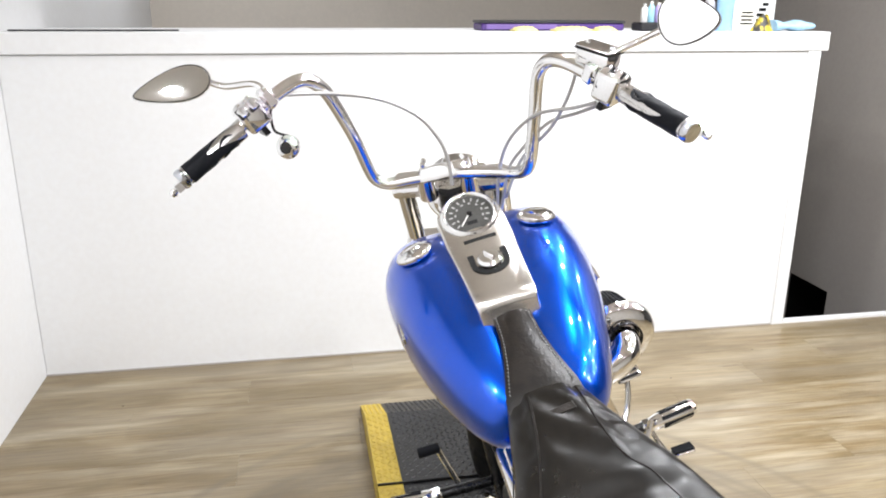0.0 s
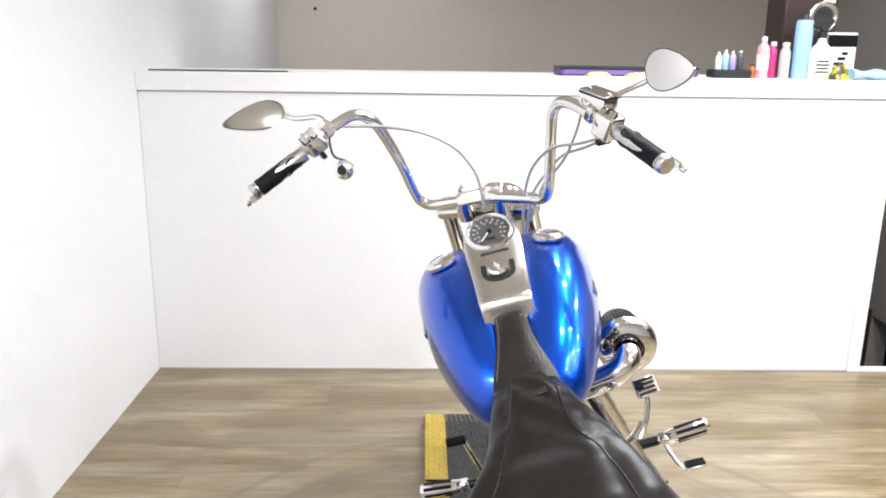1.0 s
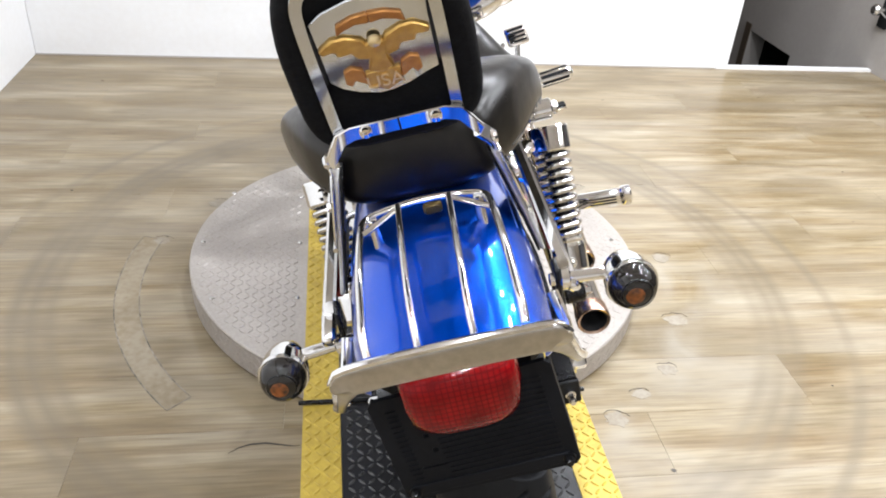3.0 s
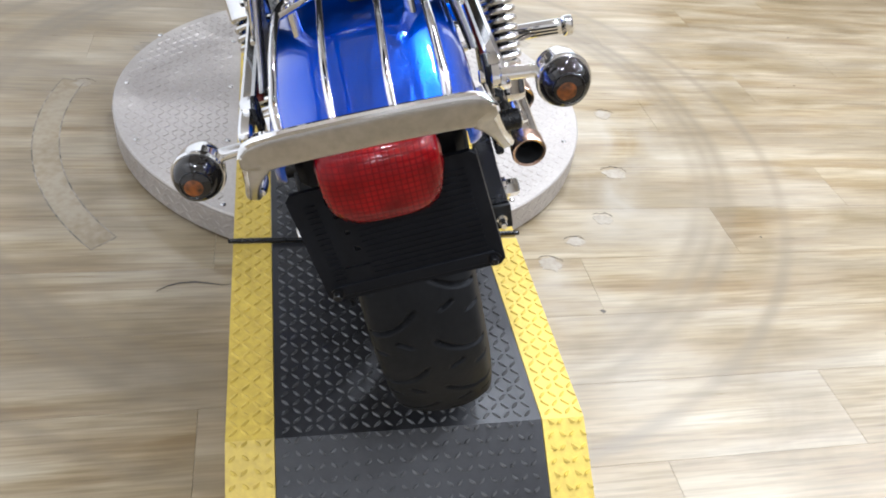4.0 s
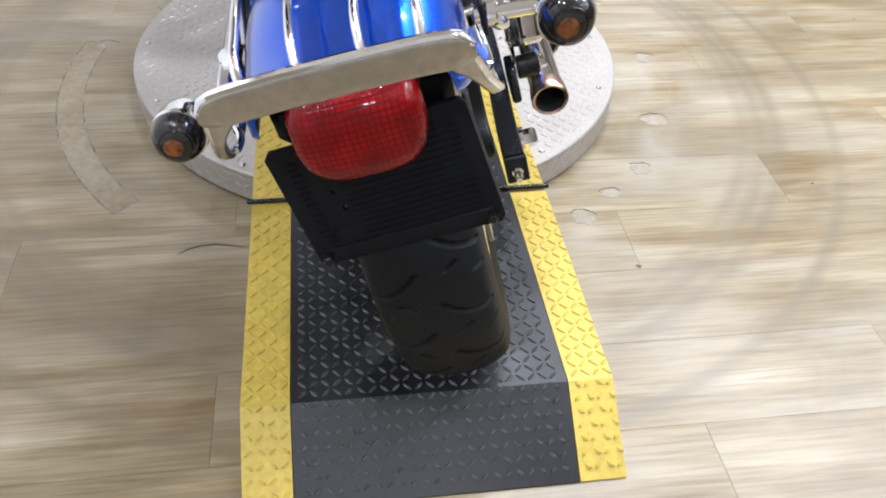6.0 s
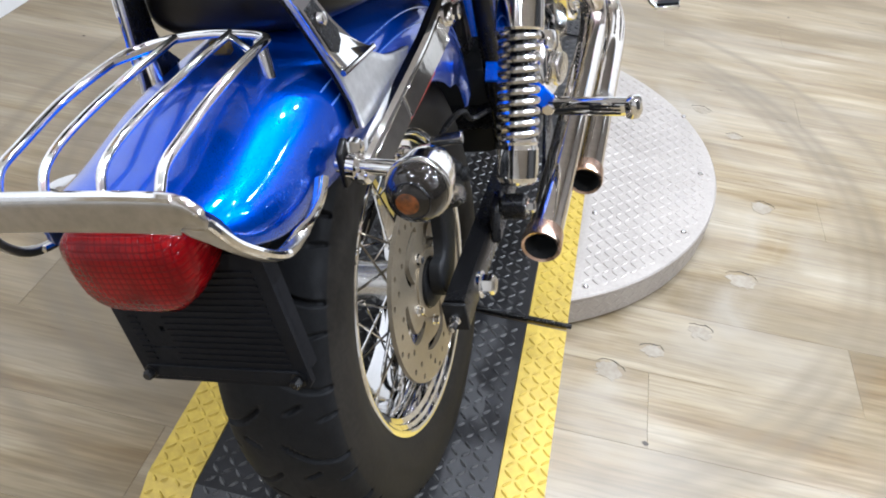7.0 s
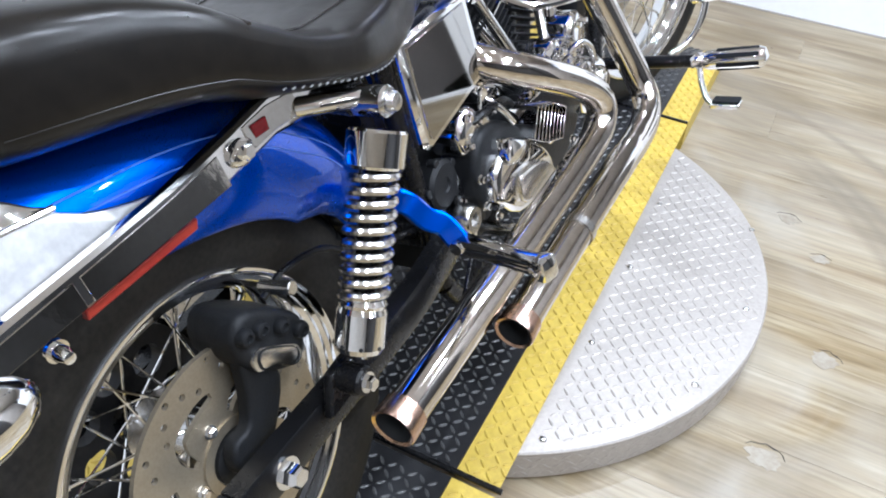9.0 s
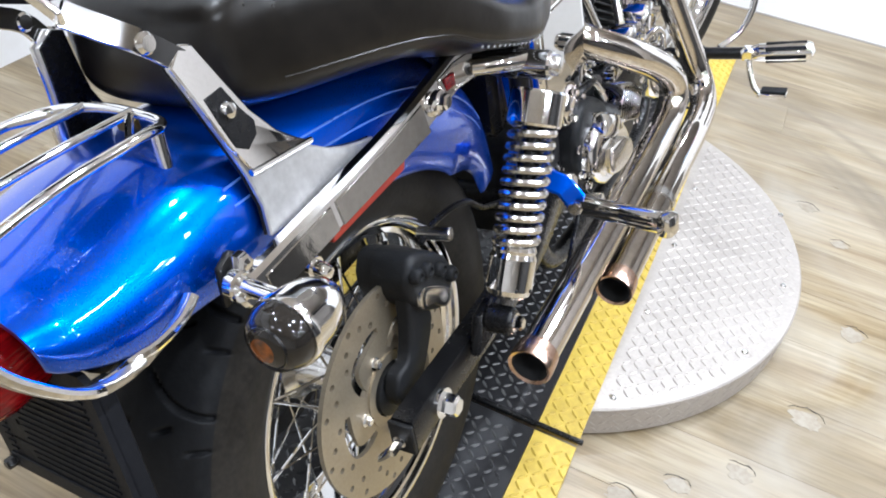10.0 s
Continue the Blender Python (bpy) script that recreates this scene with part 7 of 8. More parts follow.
    sc = part("side_cover", plate(o, 0.07, side_on(0.105), bevel=0.006), CHROME, BIKE, "chrome side cover under the seat")
    part("cover_window", plate([(0.400, 0.630), (0.411, 0.502), (0.418, 0.498), (0.556, 0.527), (0.564, 0.536), (0.548, 0.636)], 0.003, side_on(0.1405), bevel=0.001), MIRROR, sc, "mirror bright cover face")
    part("side_cover", plate(o, 0.05, side_on(-0.11), bevel=0.010), BLUE, BIKE, "blue left side cover")
    # primary cover on the left
    pc = [(0.40, 0.33), (0.42, 0.40), (0.50, 0.44), (0.62, 0.42), (0.78, 0.42), (0.90, 0.44), (0.97, 0.40), (0.99, 0.33), (0.96, 0.26), (0.88, 0.225), (0.78, 0.24), (0.60, 0.24), (0.48, 0.225), (0.42, 0.26)]
    pr = part("primary_cover", plate(pc, 0.10, side_on(-0.15), bevel=0.022), CHROME, BIKE, "chrome primary drive cover")
    part("derby_cover", lathe([(0, 0), (0.075, 0), (0.075, 0.006), (0.066, 0.014), (0, 0.016)], (-0.199, 0.515, 0.33), (-1, 0.515, 0.33), 40), CHROME, pr)
    part("inspection_cover", lathe([(0, 0), (0.04, 0), (0.04, 0.006), (0.03, 0.010), (0, 0.011)], (-0.199, 0.80, 0.33), (-1, 0.80, 0.33), 28), CHROME, pr)
    # belt and lower guard on the left
    part("belt_guard", sweep(catmull([(-0.118, 0.42, 0.425), (-0.120, 0.25, 0.43), (-0.121, 0.08, 0.428), (-0.121, -0.05, 0.405), (-0.121, -0.125, 0.345)], 5), [(-0.022, -0.003), (0.022, -0.003), (0.022, 0.003), (-0.022, 0.003)], up=(0, 0, 1)), BLACK, BIKE, "black belt guard")
    part("drive_belt", sweep(catmull([(-0.115, 0.5, 0.40), (-0.115, 0.0, 0.425), (-0.115, -0.078, 0.392), (-0.115, -0.112, 0.314), (-0.115, -0.078, 0.236), (-0.115, 0.0, 0.203), (-0.115, 0.5, 0.27)], 5), [(-0.012, -0.002), (0.012, -0.002), (0.012, 0.002), (-0.012, 0.002)], up=(1, 0, 0), transport=False), RUBBER, BIKE)
    part("rear_pulley", plate(ring2d(0.116, 60), 0.020, side_on(-0.105) @ at(0, 0.314, 0), [ring2d(0.03, 24)] + [ring2d(0.0215, 18, 0.069 * math.cos(i * 2 * math.pi / 7 - 0.108), 0.069 * math.sin(i * 2 * math.pi / 7 - 0.108)) for i in range(7)]), PULLEY, BIKE, "black belt pulley with round holes")


def build_intake():
    it = part("air_intake", tube([(0.090, 0.925, 0.612), (0.150, 0.924, 0.618), (0.194, 0.923, 0.628), (0.221, 0.930, 0.642), (0.234, 0.948, 0.655), (0.239, 0.975, 0.664)], 0.031, 22), CHROME, BIKE, "chrome intake elbow with a cone filter")
    a, f = Vector((0.239, 0.966, 0.664)), Vector((0.02, 1, 0.03)).normalized()
    part("flange", lathe([(0.030, -0.006), (0.058, -0.004), (0.068, 0.004), (0.070, 0.012), (0.066, 0.020), (0.050, 0.024), (0, 0.024)], a, a + f, 44), CHROME, it)
    part("hose_clip", lathe([(0.0315, -0.022), (0.0345, -0.022), (0.0345, -0.010), (0.0315, -0.010)], a, a + f, 36, closed=True), BLACK, it)
    cone = [(0.056, 0.022), (0.058, 0.030), (0.046, 0.125), (0.044, 0.132), (0, 0.134)]
    flt = part("cone_filter", lathe(cone, a, a + f, 40), BLACK, it, "black pleated cone filter")
    m, _ = axis_frame(a, a + f)
    rib = None
    for i in range(40):
        an = 2 * math.pi * i / 40
        rib = tube([m @ Vector((0.0575 * math.cos(an), 0.0575 * math.sin(an), 0.032)), m @ Vector((0.0465 * math.cos(an), 0.0465 * math.sin(an), 0.124))], 0.0022, 5, curve=False, bm=rib)
    tagged(part("pleating", rib, PLASTIC, flt), kind="stuff")
    part("backing_plate", plate(ring2d(0.05, 28, 0.90, 0.60), 0.01, side_on(0.100)), CHROME, it)
    part("intake_bracket", tube([(0.10, 0.70, 0.60), (0.16, 0.72, 0.57), (0.21, 0.80, 0.56)], 0.006, 8), CHROME, it)


def build_exhaust():
    r = 0.0262
    # front cylinder's pipe: down, out, then back along the outside
    b_line = [(0.080, 0.930, 0.640), (0.115, 0.934, 0.625), (0.141, 0.948, 0.582), (0.164, 0.972, 0.500), (0.190, 1.000, 0.405), (0.210, 1.016, 0.338), (0.226, 1.012, 0.298), (0.239, 0.982, 0.276), (0.247, 0.935, 0.269), (0.251, 0.870, 0.268), (0.252, 0.80, 0.268), (0.250, 0.60, 0.258), (0.247, 0.358, 0.240)]
    p = part("front_exhaust_pipe", tube(b_line, r, 24, 8, caps=False), PIPE_CHROME, BIKE, "chrome exhaust pipe with a heat tinted tip")
    tip(p, Vector((0.247, 0.358, 0.240)), Vector((-0.003, -0.24, -0.018)), r)
    part("heat_shield_seam", lathe([(r, 0), (r + 0.002, 0), (r + 0.002, 0.016), (r, 0.016)], (0.2505, 0.60, 0.258), (0.248, 0.40, 0.243), 28, closed=True), CHROME_SOFT, p)
    # rear cylinder's pipe: forward over the cam cover, a tight turn, then back
    a_line = [(0.070, 0.570, 0.565), (0.115, 0.572, 0.550), (0.150, 0.600, 0.525), (0.185, 0.655, 0.490), (0.205, 0.725, 0.448), (0.217, 0.782, 0.405), (0.222, 0.802, 0.368), (0.222, 0.785, 0.341), (0.222, 0.740, 0.328), (0.222, 0.60, 0.318), (0.220, 0.35, 0.304), (0.216, 0.112, 0.290)]
    q = part("rear_exhaust_pipe", tube(a_line, r, 24, 8, caps=False), PIPE_CHROME, BIKE, "chrome exhaust pipe with a heat tinted tip")
    tip(q, Vector((0.216, 0.112, 0.290)), Vector((-0.004, -0.24, -0.014)), r)
    part("pipe_bracket", plate([(0.30, 0.25), (0.42, 0.25), (0.44, 0.34), (0.40, 0.36)], 0.006, side_on(0.185), bevel=0.001), BLACK, q)


def tip(parent, at_, way, r):
    d = way.normalized()
    part("pipe_tip", lathe([(r - 0.002, -0.03), (r + 0.0022, -0.028), (r + 0.0030, -0.014), (r + 0.0035, 0.0), (r + 0.002, 0.003), (r - 0.002, 0.001), (r - 0.003, -0.03)], at_, at_ + d, 32, closed=True), COPPER, parent, "copper coloured tip")
    part("pipe_bore", lathe([(0, -0.045), (r - 0.0025, -0.045), (r - 0.0022, 0.000), (r - 0.003, 0.001), (r - 0.0042, -0.042), (0, -0.042)], at_, at_ + d, 24), DULL_BLACK, parent, "sooty bore")


def build_pegs():
    # passenger pegs
    for s in (1,):
        fwd = 0.0
        root = Vector((s * 0.150, 0.345 + fwd, 0.425))
        mid_ = Vector((s * 0.205, 0.338 + fwd, 0.395))
        end = Vector((s * 0.345, 0.302 + fwd, 0.405))
        sec = [(-0.016, -0.006), (0.016, -0.006), (0.018, 0), (0.016, 0.006), (-0.016, 0.006), (-0.018, 0)]
        # blue on the arm stands in for the mudguard mirrored in polished metal
        arm = part("passenger_peg", sweep(catmull([root + Vector((-s * 0.03, -0.037, 0.048)), root + Vector((s * 0.002, -0.032, 0.040)), root + Vector((s * 0.016, -0.020, 0.012)), root + Vector((s * 0.034, -0.006, -0.006)), mid_], 5), [(-0.006, -0.015), (0.006, -0.015), (0.0085, -0.012), (0.0085, 0.012), (0.006, 0.015), (-0.006, 0.015), (-0.0085, 0.012), (-0.0085, -0.012)], up=(0, 0.5, 1), transport=False), BLUE, BIKE, "chrome folding passenger peg, its arm coloured blue for a reflection")
        d = (end - mid_)
        m, L = axis_frame(mid_, end)
        part("peg_body", box(0.022, 0.026, L, m @ at(0, 0, L / 2), 0.006, seg=2), CHROME, arm)
        for k in (-0.006, 0.0, 0.006):
            part("peg_rubber", box(0.0235, 0.0032, L * 0.34, m @ at(0.0, k, L * 0.66), 0.0006), PLASTIC, arm)
        part("peg_end", box(0.028, 0.032, 0.022, m @ at(0, 0, L - 0.008), 0.007, seg=2), CHROME, arm)
        part("peg_hinge", rod(mid_ + Vector((0, -0.016, 0)), mid_ + Vector((0, 0.016, 0)), 0.010, 14), CHROME, arm)
    # forward controls
    for s in (1, -1):
        fw = part("forward_control", rod((s * 0.10, 1.135, 0.306), (s * (0.300 if s > 0 else 0.244), 1.138, 0.314), 0.013, 16), BLACK, BIKE, "chrome forward foot control with a ribbed peg")
        g0, g1 = (Vector((0.300, 1.138, 0.314)), Vector((0.425, 1.146, 0.322))) if s > 0 else (Vector((-0.240, 1.138, 0.312)), Vector((-0.362, 1.146, 0.318)))
        L = (g1 - g0).length
        pg = part("foot_peg", lathe([(0, 0), (0.013, 0), (0.017, 0.008), (0.019, 0.02), (0.0205, L * 0.6), (0.0205, L - 0.016), (0.017, L - 0.006), (0, L)], g0, g1, 22), CHROME, fw)
        m, _ = axis_frame(g0, g1)
        for i in range(7):
            a = 2 * math.pi * i / 7
            part("peg_insert", box(0.009, 0.004, L * 0.62, m @ Matrix.Rotation(a, 4, "Z") @ at(0, 0.0195, L * 0.56), 0.001), PLASTIC, pg)
        part("peg_clevis", box(0.030, 0.034, 0.026, at(s * (0.296 if s > 0 else 0.238), 1.138, 0.314), 0.006), CHROME, fw)
        if s > 0:
            part("heel_arm", tube([(0.300, 1.130, 0.306), (0.306, 1.116, 0.282), (0.318, 1.104, 0.254), (0.330, 1.100, 0.242)], 0.006, 10), CHROME, fw)
            part("heel_pad", box(0.056, 0.030, 0.012, Matrix.Translation((0.356, 1.102, 0.24)), 0.003), CHROME, fw)
            part("heel_rubber", box(0.050, 0.027, 0.006, at(0.358, 1.102, 0.2485), 0.001), PLASTIC, fw)
    part("brake_pedal", tube([(0.235, 1.150, 0.318), (0.268, 1.188, 0.340), (0.286, 1.206, 0.378), (0.292, 1.218, 0.420)], 0.0075, 12), CHROME, BIKE, "chrome brake pedal with a square ribbed pad")
    pm = Matrix.Translation((0.293, 1.214, 0.432)) @ Matrix.Rotation(radians(52), 4, "X") @ Matrix.Rotation(radians(6), 4, "Z")
    pd = bpy.data.objects["brake_pedal"]
    part("pedal_pad", box(0.062, 0.054, 0.016, pm, 0.006, seg=2), CHROME, pd)
    for i in range(4):
        part("pad_rib", box(0.048, 0.006, 0.004, pm @ at(0, -0.018 + 0.012 * i, 0.009), 0.001), PLASTIC, pd)
    part("shift_lever", tube([(-0.180, 1.140, 0.330), (-0.19, 1.12, 0.39), (-0.20, 1.085, 0.465)], 0.007, 12), CHROME, BIKE, "chrome shift lever")
    part("shift_peg", rod((-0.195, 1.085, 0.470), (-0.245, 1.082, 0.473), 0.012, 16), PLASTIC, bpy.data.objects["shift_lever"])
    # thin lever of the folded left peg, with a wire spring
    lv = part("folded_peg_lever", tube([(-0.150, 0.385, 0.455), (-0.185, 0.375, 0.450), (-0.205, 0.372, 0.462), (-0.235, 0.392, 0.500)], 0.0065, 10), CHROME_SOFT, BIKE, "thin steel lever of the folded left peg")
    part("lever_spring", tube([(-0.198, 0.368, 0.470), (-0.215, 0.372, 0.495), (-0.228, 0.384, 0.520)], 0.0035, 8), CHROME_SOFT, lv)
    # side stand
    sd = part("side_stand", tube([(-0.10, 0.93, 0.20), (-0.16, 0.93, 0.13), (-0.255, 0.90, 0.018), (-0.285, 0.885, -0.066)], 0.010, 12), CHROME, BIKE, "chrome side stand, folded down")
    part("stand_foot", box(0.05, 0.035, 0.010, Matrix.Translation((-0.290, 0.882, -0.0752)) @ Matrix.Rotation(radians(15.9), 4, "Y"), 0.003), CHROME, sd)


build_bars()
build_fork()
build_frame()
build_engine()
build_intake()
build_exhaust()
build_pegs()


# ---- things on the ledge ----
def bottle(name, label, x, y, h, r, color, cap, neck=0.35, capc=(0.8, 0.8, 0.78), band=None):
    mat = material(name + "_plastic", color, 0.3, 0.0, coat=0.3)
    capm = material(name + "_cap", capc, 0.4)
    t = part(name, lathe([(0, 0), (r * 0.92, 0), (r, r * 0.12), (r, h * 0.68), (r * 0.9, h * 0.76), (r * neck, h * 0.86), (r * neck, h * 0.90), (0, h * 0.90)], seg=28), mat, None, m=at(x, y, LOW_TOP))
    tagged(t, label, "bottle", "bottles on the ledge")
    part("cap", lathe([(0, h * 0.88), (r * (neck + 0.08), h * 0.88), (r * (neck + 0.08), h * 0.985), (r * neck * 0.8, h), (0, h)], seg=20), capm, t)
    if band:
        part("paper_label", lathe([(r + 0.0002, h * 0.2), (r + 0.001, h * 0.2), (r + 0.001, h * 0.58), (r + 0.0002, h * 0.58)], seg=28, closed=True), material(name + "_label", band, 0.5), t)
        for i in range(3):
            part("print_bar", box(r * 1.1, 0.001, 0.004, at(0, -r - 0.0012, h * (0.28 + 0.09 * i))), material(name + "_print", tuple(c * 0.35 for c in band), 0.5), t, smooth=0)
    return t


def build_ledge_things():
    y = WALL_N + 0.12
    z = LOW_TOP
    purple = material("purple_card", (0.085, 0.040, 0.20), 0.4, second=(0.05, 0.025, 0.12))
    dark = material("dark_plastic", (0.03, 0.03, 0.035), 0.45)
    yellow = material("yellow_cloth", (0.76, 0.67, 0.30), 0.8, second=(0.68, 0.56, 0.20), fine=80, bump=0.4)
    black = material("black_case", (0.012, 0.012, 0.014), 0.5)
    brown = material("dark_brown_veneer", (0.030, 0.014, 0.011), 0.4, second=(0.020, 0.010, 0.008), stretch=(1, 1, 8))
    white = material("white_carton", (0.70, 0.70, 0.68), 0.55)
    card = part("long_purple_tray", box(0.62, 0.16, 0.030, at(0, 0, 0.0155), 0.006), purple, None, m=at(0.555, y + 0.10, z))
    tagged(card, "long flat purple tray with a dark lid lying on the ledge", "tray")
    part("lid", box(0.625, 0.165, 0.010, at(0, 0, 0.036), 0.002), dark, card)
    part("card_edge", box(0.30, 0.004, 0.02, at(-0.14, -0.082, 0.017)), material("pale_print", (0.16, 0.10, 0.30), 0.5), card, smooth=0)
    for cx, w, d in ((0.40, 0.10, 0.09), (0.60, 0.16, 0.09), (0.74, 0.09, 0.08)):
        b = bmesh.new()
        rings = []
        for i in range(9):
            u = -1 + 2 * i / 8
            rings.append([Vector((w / 2 * u, d / 2 * v * (1 - 0.15 * u * u), 0.005 + 0.014 * (1 - v ** 4) * (1 - u ** 4) + 0.004 * math.sin(9 * u + 5 * v))) for v in [-1 + 2 * j / 8 for j in range(9)]]
                         + [Vector((w / 2 * u, d / 2 * v, 0.0005)) for v in [1 - 2 * j / 8 for j in range(9)]])
        t = part("folded_cloth", loft(rings), yellow, None, m=at(cx, WALL_N + 0.045, z), smooth=70)
        tagged(t, "crumpled yellow cleaning cloth on the ledge", "cloth", "cloths on the ledge")
        b.free()
    base = tagged(part("black_tray", box(0.165, 0.11, 0.035, at(0, 0, 0.018), 0.006), black, None, m=at(0.992, y, z)), "low black tray holding small bottles", "tray")
    for i, (dx, c, h) in enumerate(((-0.05, (0.75, 0.75, 0.73), 0.075), (-0.02, (0.35, 0.62, 0.75), 0.085), (0.012, (0.42, 0.34, 0.66), 0.08), (0.046, (0.08, 0.08, 0.09), 0.082))):
        t = bottle("small_bottle", "small bottle standing in the black tray", 0.992 + dx, y, h, 0.014, c, 0.4)
        t.matrix_basis = at(0.992 + dx, y, z + 0.0355)
    bottle("orange_jar", "small orange and red jar on the ledge", 1.096, y, 0.060, 0.016, (0.55, 0.14, 0.03), 0.6, 0.8, (0.05, 0.05, 0.05))
    bottle("pink_bottle", "pink bottle with a white label and cap", 1.128, y - 0.02, 0.178, 0.026, (0.82, 0.38, 0.44), 0.4, 0.38, (0.78, 0.78, 0.8), (0.72, 0.70, 0.72))
    bottle("magenta_can", "slim magenta spray can", 1.192, y + 0.03, 0.158, 0.019, (0.68, 0.05, 0.22), 0.5, 0.6, (0.75, 0.6, 0.62))
    bottle("silver_can", "slim silver grey spray can", 1.230, y - 0.01, 0.155, 0.023, (0.48, 0.48, 0.50), 0.5, 0.6, (0.6, 0.58, 0.58))
    bt = part("blue_can", lathe([(0, 0), (0.034, 0), (0.036, 0.004), (0.036, 0.235), (0.033, 0.245), (0.027, 0.25), (0, 0.25)], seg=32), material("pale_blue_can", (0.30, 0.50, 0.74), 0.4, second=(0.26, 0.44, 0.66)), None, m=at(1.297, y - 0.02, z))
    tagged(bt, "tall pale blue aerosol can", "can")
    part("valve", lathe([(0.03, 0.249), (0.012, 0.256), (0.008, 0.27), (0, 0.272)], seg=18), dark, bt)
    sp = tagged(part("loudspeaker", box(0.24, 0.20, 0.40, at(0, 0, 0.2005), 0.006), brown, None, m=at(1.385, y + 0.22, z)), "dark brown upright loudspeaker box with a ring-shaped cone", "loudspeaker")
    part("cone_ring", lathe([(0.045, 0), (0.066, 0), (0.066, 0.006), (0.058, 0.010), (0.045, 0.004)], (0.055, -0.1, 0.27), (0.055, -1, 0.27), 36, closed=True), CHROME_SOFT, sp)
    part("cone", lathe([(0, -0.004), (0.02, 0.004), (0.046, 0.002), (0.046, -0.004), (0, -0.006)], (0.055, -0.1, 0.27), (0.055, -1, 0.27), 30), black, sp)
    part("badge_plate", plate([(-0.026, -0.04), (0.026, -0.04), (0.026, 0.04), (-0.026, 0.04)], 0.004, at(0.075, -0.102, 0.37) @ Matrix.Rotation(radians(90), 4, "X"), [[(-0.018, -0.03), (0.018, -0.03), (0.018, 0.03), (-0.018, 0.03)]]), white, sp)
    s = tagged(empty("spray_bottle", at(1.370, y - 0.04, z)), "white trigger spray bottle with a black head and printed label", "spray bottle")
    part("body", loft([[(hw * math.copysign(abs(math.cos(a)) ** 0.6, math.cos(a)), dw * math.copysign(abs(math.sin(a)) ** 0.6, math.sin(a)), h) for a in (2 * math.pi * i / 24 for i in range(24))] for hw, dw, h in
                       ((0.048, 0.030, 0.0), (0.052, 0.033, 0.006), (0.052, 0.033, 0.10), (0.040, 0.028, 0.13), (0.018, 0.016, 0.155), (0.014, 0.014, 0.175))]), white, s, smooth=60)
    part("collar", rod((0, 0, 0.173), (0, 0, 0.20), 0.017, 18), black, s)
    part("trigger_head", plate([(-0.050, 0.215), (-0.055, 0.232), (-0.02, 0.255), (0.025, 0.262), (0.045, 0.245), (0.03, 0.225), (0.012, 0.20), (-0.012, 0.20), (-0.018, 0.215)], 0.022, Matrix.Rotation(radians(90), 4, "X"), bevel=0.004), black, s)
    part("trigger", tube([(-0.022, 0, 0.222), (-0.035, 0, 0.20), (-0.040, 0, 0.18)], 0.005, 8), black, s)
    part("label", box(0.085, 0.002, 0.075, at(0, -0.0335, 0.055)), material("label_cream", (0.72, 0.70, 0.62), 0.5), s)
    for i in range(4):
        part("print_bar", box(0.06 - 0.01 * (i % 2), 0.001, 0.006, at(0, -0.0352, 0.032 + 0.015 * i)), BLACK, s, smooth=0)
    ca = tagged(part("carton", box(0.13, 0.09, 0.20, at(0, 0, 0.1005), 0.002), white, None, m=at(1.495, y + 0.07, z)), "white and dark printed carton on the ledge", "carton")
    part("dark_panel", box(0.13, 0.002, 0.05, at(0, -0.0462, 0.165)), BLACK, ca, smooth=0)
    for i in range(4):
        part("print_bar", box(0.05 - 0.008 * i, 0.002, 0.012, at(-0.02 + 0.012 * i, -0.0462, 0.045 + 0.022 * i)), BLACK, ca, smooth=0)
    bag = []
    for i in range(7):
        h = 0.10 * i / 6
        bag.append([((0.05 - 0.03 * i / 6) * math.cos(a) * (1 + 0.2 * math.sin(3 * a)), 0.03 * math.sin(a) * (1 - 0.6 * i / 6), 0.0005 + h * (0.6 + 0.1 * math.sin(2 * a))) for a in (2 * math.pi * k / 20 for k in range(20))])
    tagged(part("crumpled_packet", loft(bag), material("yellow_black_foil", (0.62, 0.48, 0.03), 0.35, second=(0.03, 0.03, 0.03), scale=22, fine=40, mix=0.2), None, m=at(1.445, WALL_N + 0.04, z), smooth=60), "crumpled yellow and black packet", "packet")
    tow = []
    for i in range(9):
        u = -1 + 2 * i / 8
        tow.append([(0.09 * u, 0.05 * math.cos(a), 0.022 + (0.020 + 0.006 * math.sin(5 * u)) * math.sin(a)) for a in (2 * math.pi * k / 18 for k in range(18))])
    tagged(part("blue_cloth", loft(tow), material("pale_blue_cloth", (0.36, 0.55, 0.70), 0.85, second=(0.28, 0.45, 0.60), bump=0.5), None, m=at(1.61, y - 0.02, z), smooth=60), "pale blue rolled cloth on the ledge", "cloth")
    wb = tagged(part("wall_box", box(0.10, 0.46, 0.42, at(-0.0505, 0, 0), 0.008), black, None, m=at(WALL_E, 4.27, 2.115)), "black box mounted high on the grey wall", "wall box")
    part("grille", box(0.006, 0.40, 0.36, at(-0.104, 0, 0), 0.002), dark, wb)
    # dark long bracket lying at the left end
    br = tagged(part("black_flat_bar", plate([(-0.30, -0.004), (0.22, -0.010), (0.30, 0.0), (0.22, 0.008), (-0.30, 0.006)], 0.006, at(0, 0, 0.0035)), black, None, m=at(-1.24, WALL_N + 0.10, z)), "thin black strip lying on the ledge", "strip")
    hook = tagged(part("wall_hook", lathe([(0, 0), (0.012, 0), (0.012, 0.012), (0.006, 0.02), (0, 0.022)], (0, 0, 0), (0, -1, 0), 14), BLACK, None, m=at(-1.25, 5.997, 1.75)), "small dark wall hook", "hook")


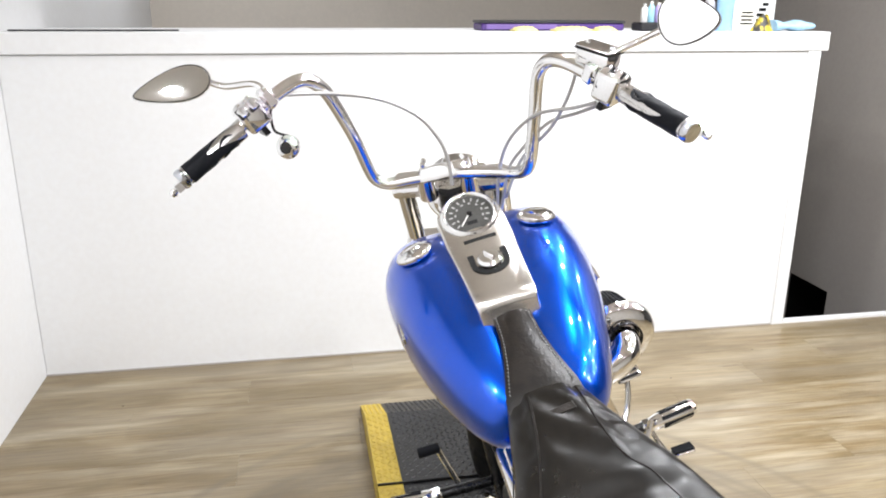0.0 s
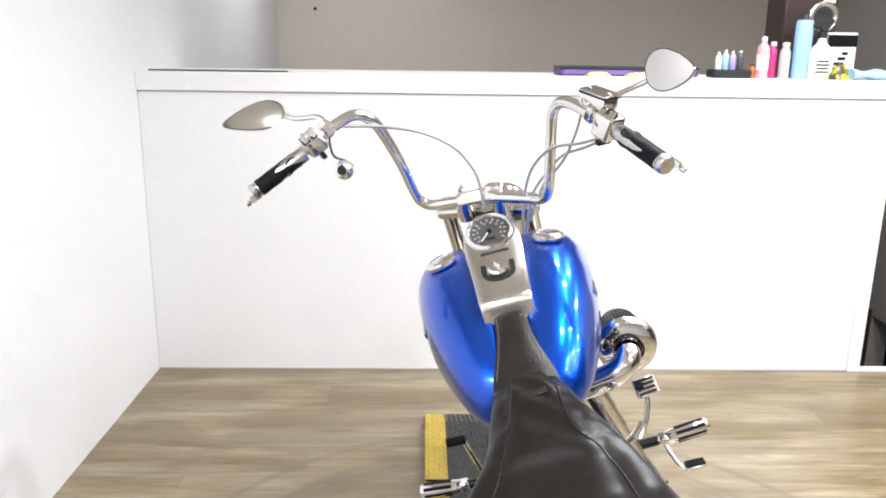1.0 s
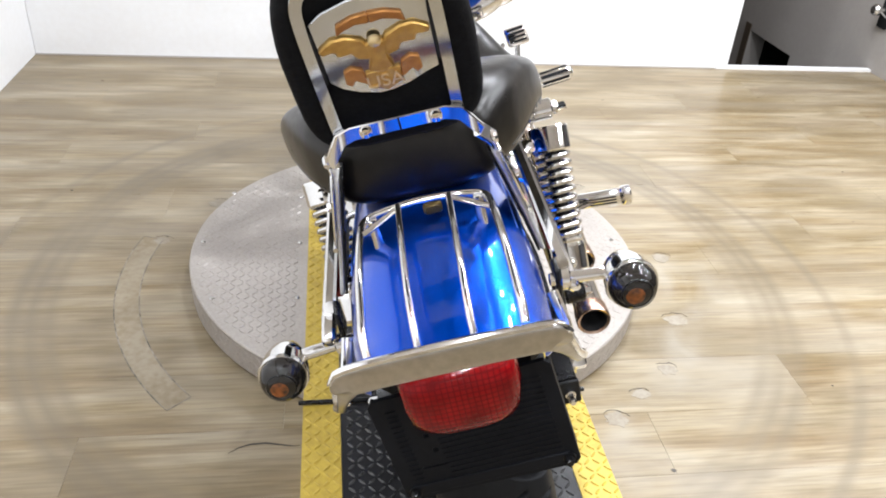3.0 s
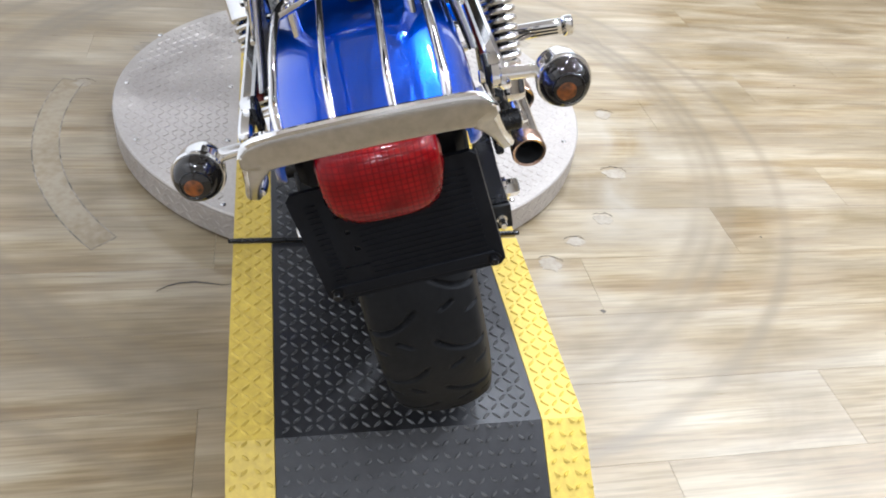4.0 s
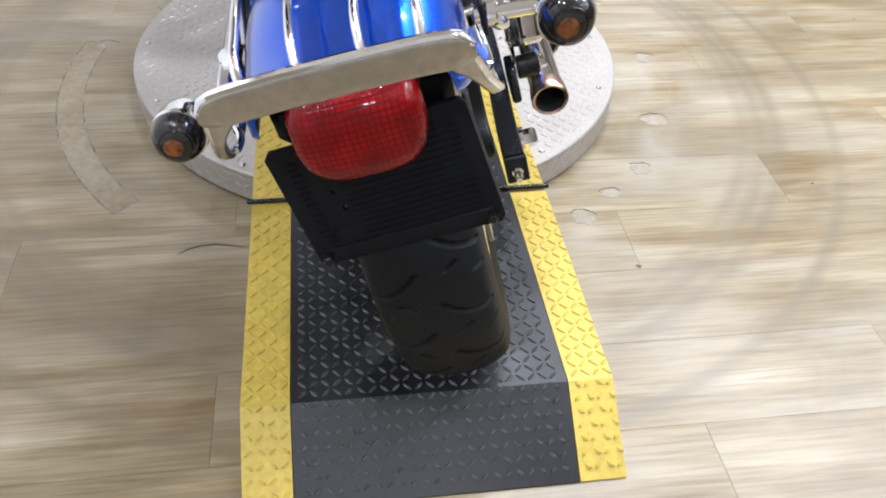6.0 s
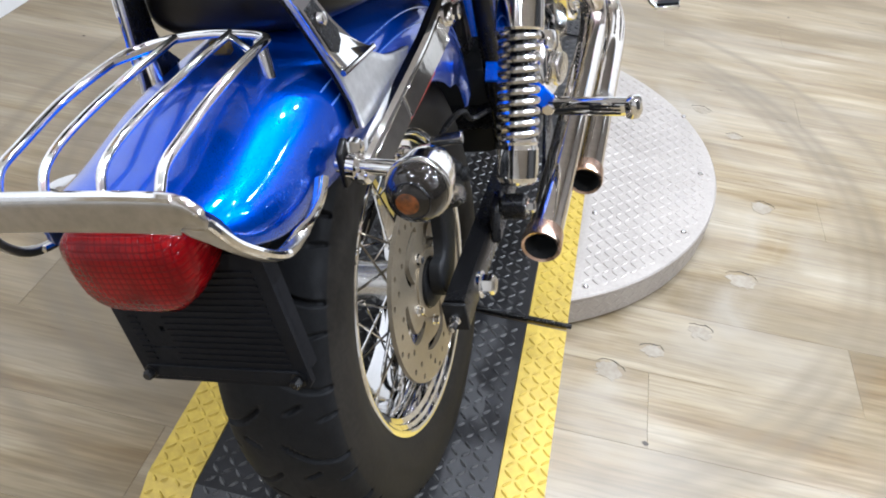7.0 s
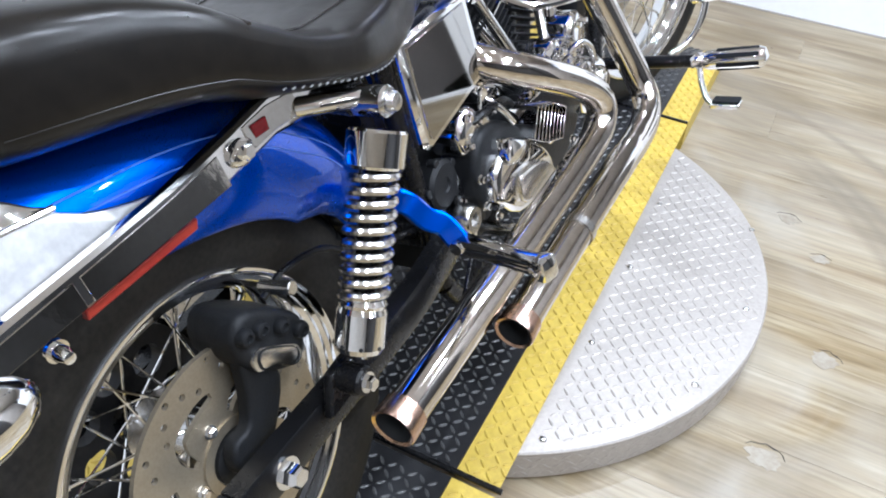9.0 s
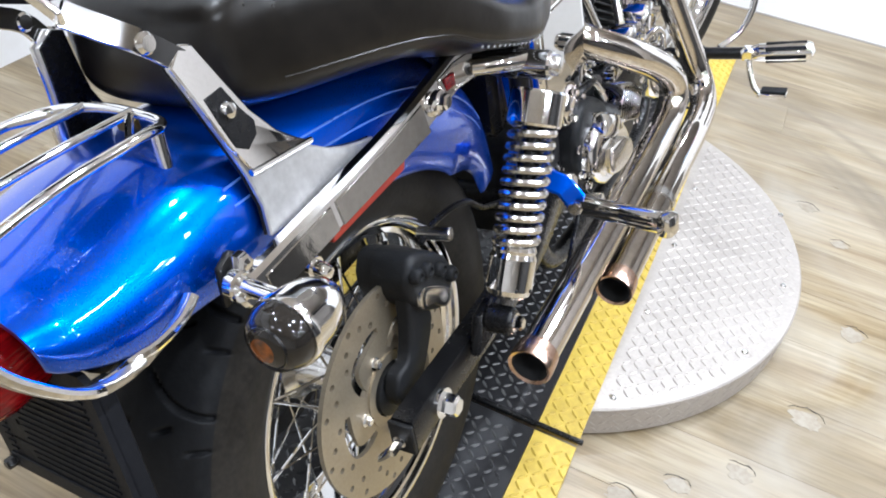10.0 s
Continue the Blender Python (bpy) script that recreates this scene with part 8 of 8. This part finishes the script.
# ---- marks on the floor ----
def build_marks():
    fl = bpy.data.objects["floor"]
    inv = at(*fl.matrix_basis.translation).inverted()
    dark = material("peeled_edge", (0.035, 0.030, 0.027), 0.8, second=(0.09, 0.08, 0.07), fine=200)
    pale = material("worn_glue_patch", (0.275, 0.245, 0.195), 0.5, second=(0.215, 0.180, 0.130), scale=20, fine=120)
    rng = random.Random(7)
    spots = ((-0.754, 1.080), (0.706, 0.948), (0.534, 0.452), (0.632, 0.645), (0.436, 0.37), (0.353, 0.293), (-0.62, 1.30), (0.658, 1.278), (0.569, 1.40))
    for x, y in spots:
        w = rng.uniform(0.025, 0.038)
        out = [(w * math.cos(a) * rng.uniform(0.55, 1.0), w * 0.75 * math.sin(a) * rng.uniform(0.6, 1.05)) for a in (2 * math.pi * i / 28 for i in range(28))]
        part("glue_patch", plate(out, 0.0006, inv @ at(x, y, 0.0004)), pale, fl)
        n = rng.uniform(0.9, 1.6)
        crack = [(x + w * 1.05 * math.cos(a) + rng.uniform(-0.003, 0.003), y + w * 0.85 * math.sin(a) + rng.uniform(-0.003, 0.003), 0.0006) for a in (0.3 + n * i / 7 * 1.6 for i in range(8))]
        part("peeled_edge", sweep([inv @ Vector(p) for p in crack], lambda t: [(0.0017 * math.sin(math.pi * t) * (0.5 + 0.5 * math.sin(17 * t)) + 0.0004, 0), (0, 0.0006), (-0.0017 * math.sin(math.pi * t) * (0.5 + 0.5 * math.sin(17 * t)) - 0.0004, 0), (0, -0.0004)]), dark, fl)
    crack = [(-0.487, 0.248), (-0.468, 0.262), (-0.445, 0.270), (-0.415, 0.272), (-0.385, 0.266), (-0.36, 0.260), (-0.339, 0.262)]
    part("floor_crack", sweep([inv @ Vector((x, y, 0.0006)) for x, y in crack], lambda t: [(0.002 * math.sin(math.pi * t) + 0.0004, 0), (0, 0.0005), (-0.002 * math.sin(math.pi * t) - 0.0004, 0), (0, -0.0004)]), dark, fl)
    # worn pad track beside the turntable, with a dark rim
    r0, r1, a0, a1 = 0.735, 0.795, radians(166), radians(222)
    arc = [(r1 * math.cos(a0 + (a1 - a0) * i / 24), r1 * math.sin(a0 + (a1 - a0) * i / 24)) for i in range(25)]
    arc += [(r0 * math.cos(a1 + (a0 - a1) * i / 24), r0 * math.sin(a1 + (a0 - a1) * i / 24)) for i in range(25)]
    part("worn_track", plate(arc, 0.0005, inv @ at(DISC_X, DISC_Y, 0.0003)), material("rubbed_board", (0.265, 0.225, 0.160), 0.5, second=(0.195, 0.152, 0.092), scale=9, fine=60), fl)
    part("track_rim", sweep([inv @ Vector((DISC_X + x, DISC_Y + y, 0.0005)) for x, y in arc], [(0.0016, 0), (0, 0.0005), (-0.0016, 0), (0, -0.0005)], closed=True), material("rubbed_rim", (0.075, 0.066, 0.055), 0.7, second=(0.26, 0.23, 0.185), scale=20), fl)
    for i in range(26):
        x, y = rng.uniform(-1.4, 2.2), rng.uniform(-0.6, 2.6)
        if math.hypot(x - DISC_X, y - DISC_Y) < DISC_R + 0.05 or abs(x + 0.03) < 0.36:
            continue
        r = rng.uniform(0.003, 0.007)
        part("floor_nick", plate([(r * math.cos(a) * rng.uniform(0.6, 1.3), r * math.sin(a) * rng.uniform(0.4, 0.9)) for a in (2 * math.pi * k / 7 for k in range(7))], 0.0006, inv @ at(x, y, 0.0004)), dark, fl)


def build_planks():
    """Floor boards, end to end along x, in staggered rows."""
    fl = bpy.data.objects["floor"]
    inv = at(*fl.matrix_basis.translation).inverted()
    bw, bl = 0.182, 1.22
    meshes = {}

    def board(length):
        k = round(length, 3)
        if k not in meshes:
            meshes[k] = put(box(length - 0.0004, bw - 0.0004, 0.006, None, 0.0003), "floor_board")
            meshes[k].materials.append(PLANK)
        return meshes[k]

    rng = random.Random(3)
    y = WALL_N - bw / 2
    row = 0
    while y > WALL_S - bw / 2:
        x = WALL_W - (0.41 * row % bl)
        end = WALL_E if y + bw / 2 > BAY_N else BAY_E
        while x < end:
            a, b = max(x, WALL_W), min(x + bl, end)
            if b - a > 0.03:
                part("floor_board", board(b - a), None, fl, m=inv @ at((a + b) / 2, y, -0.003))
            x += bl
        y -= bw
        row += 1


build_ledge_things()
build_marks()
build_planks()
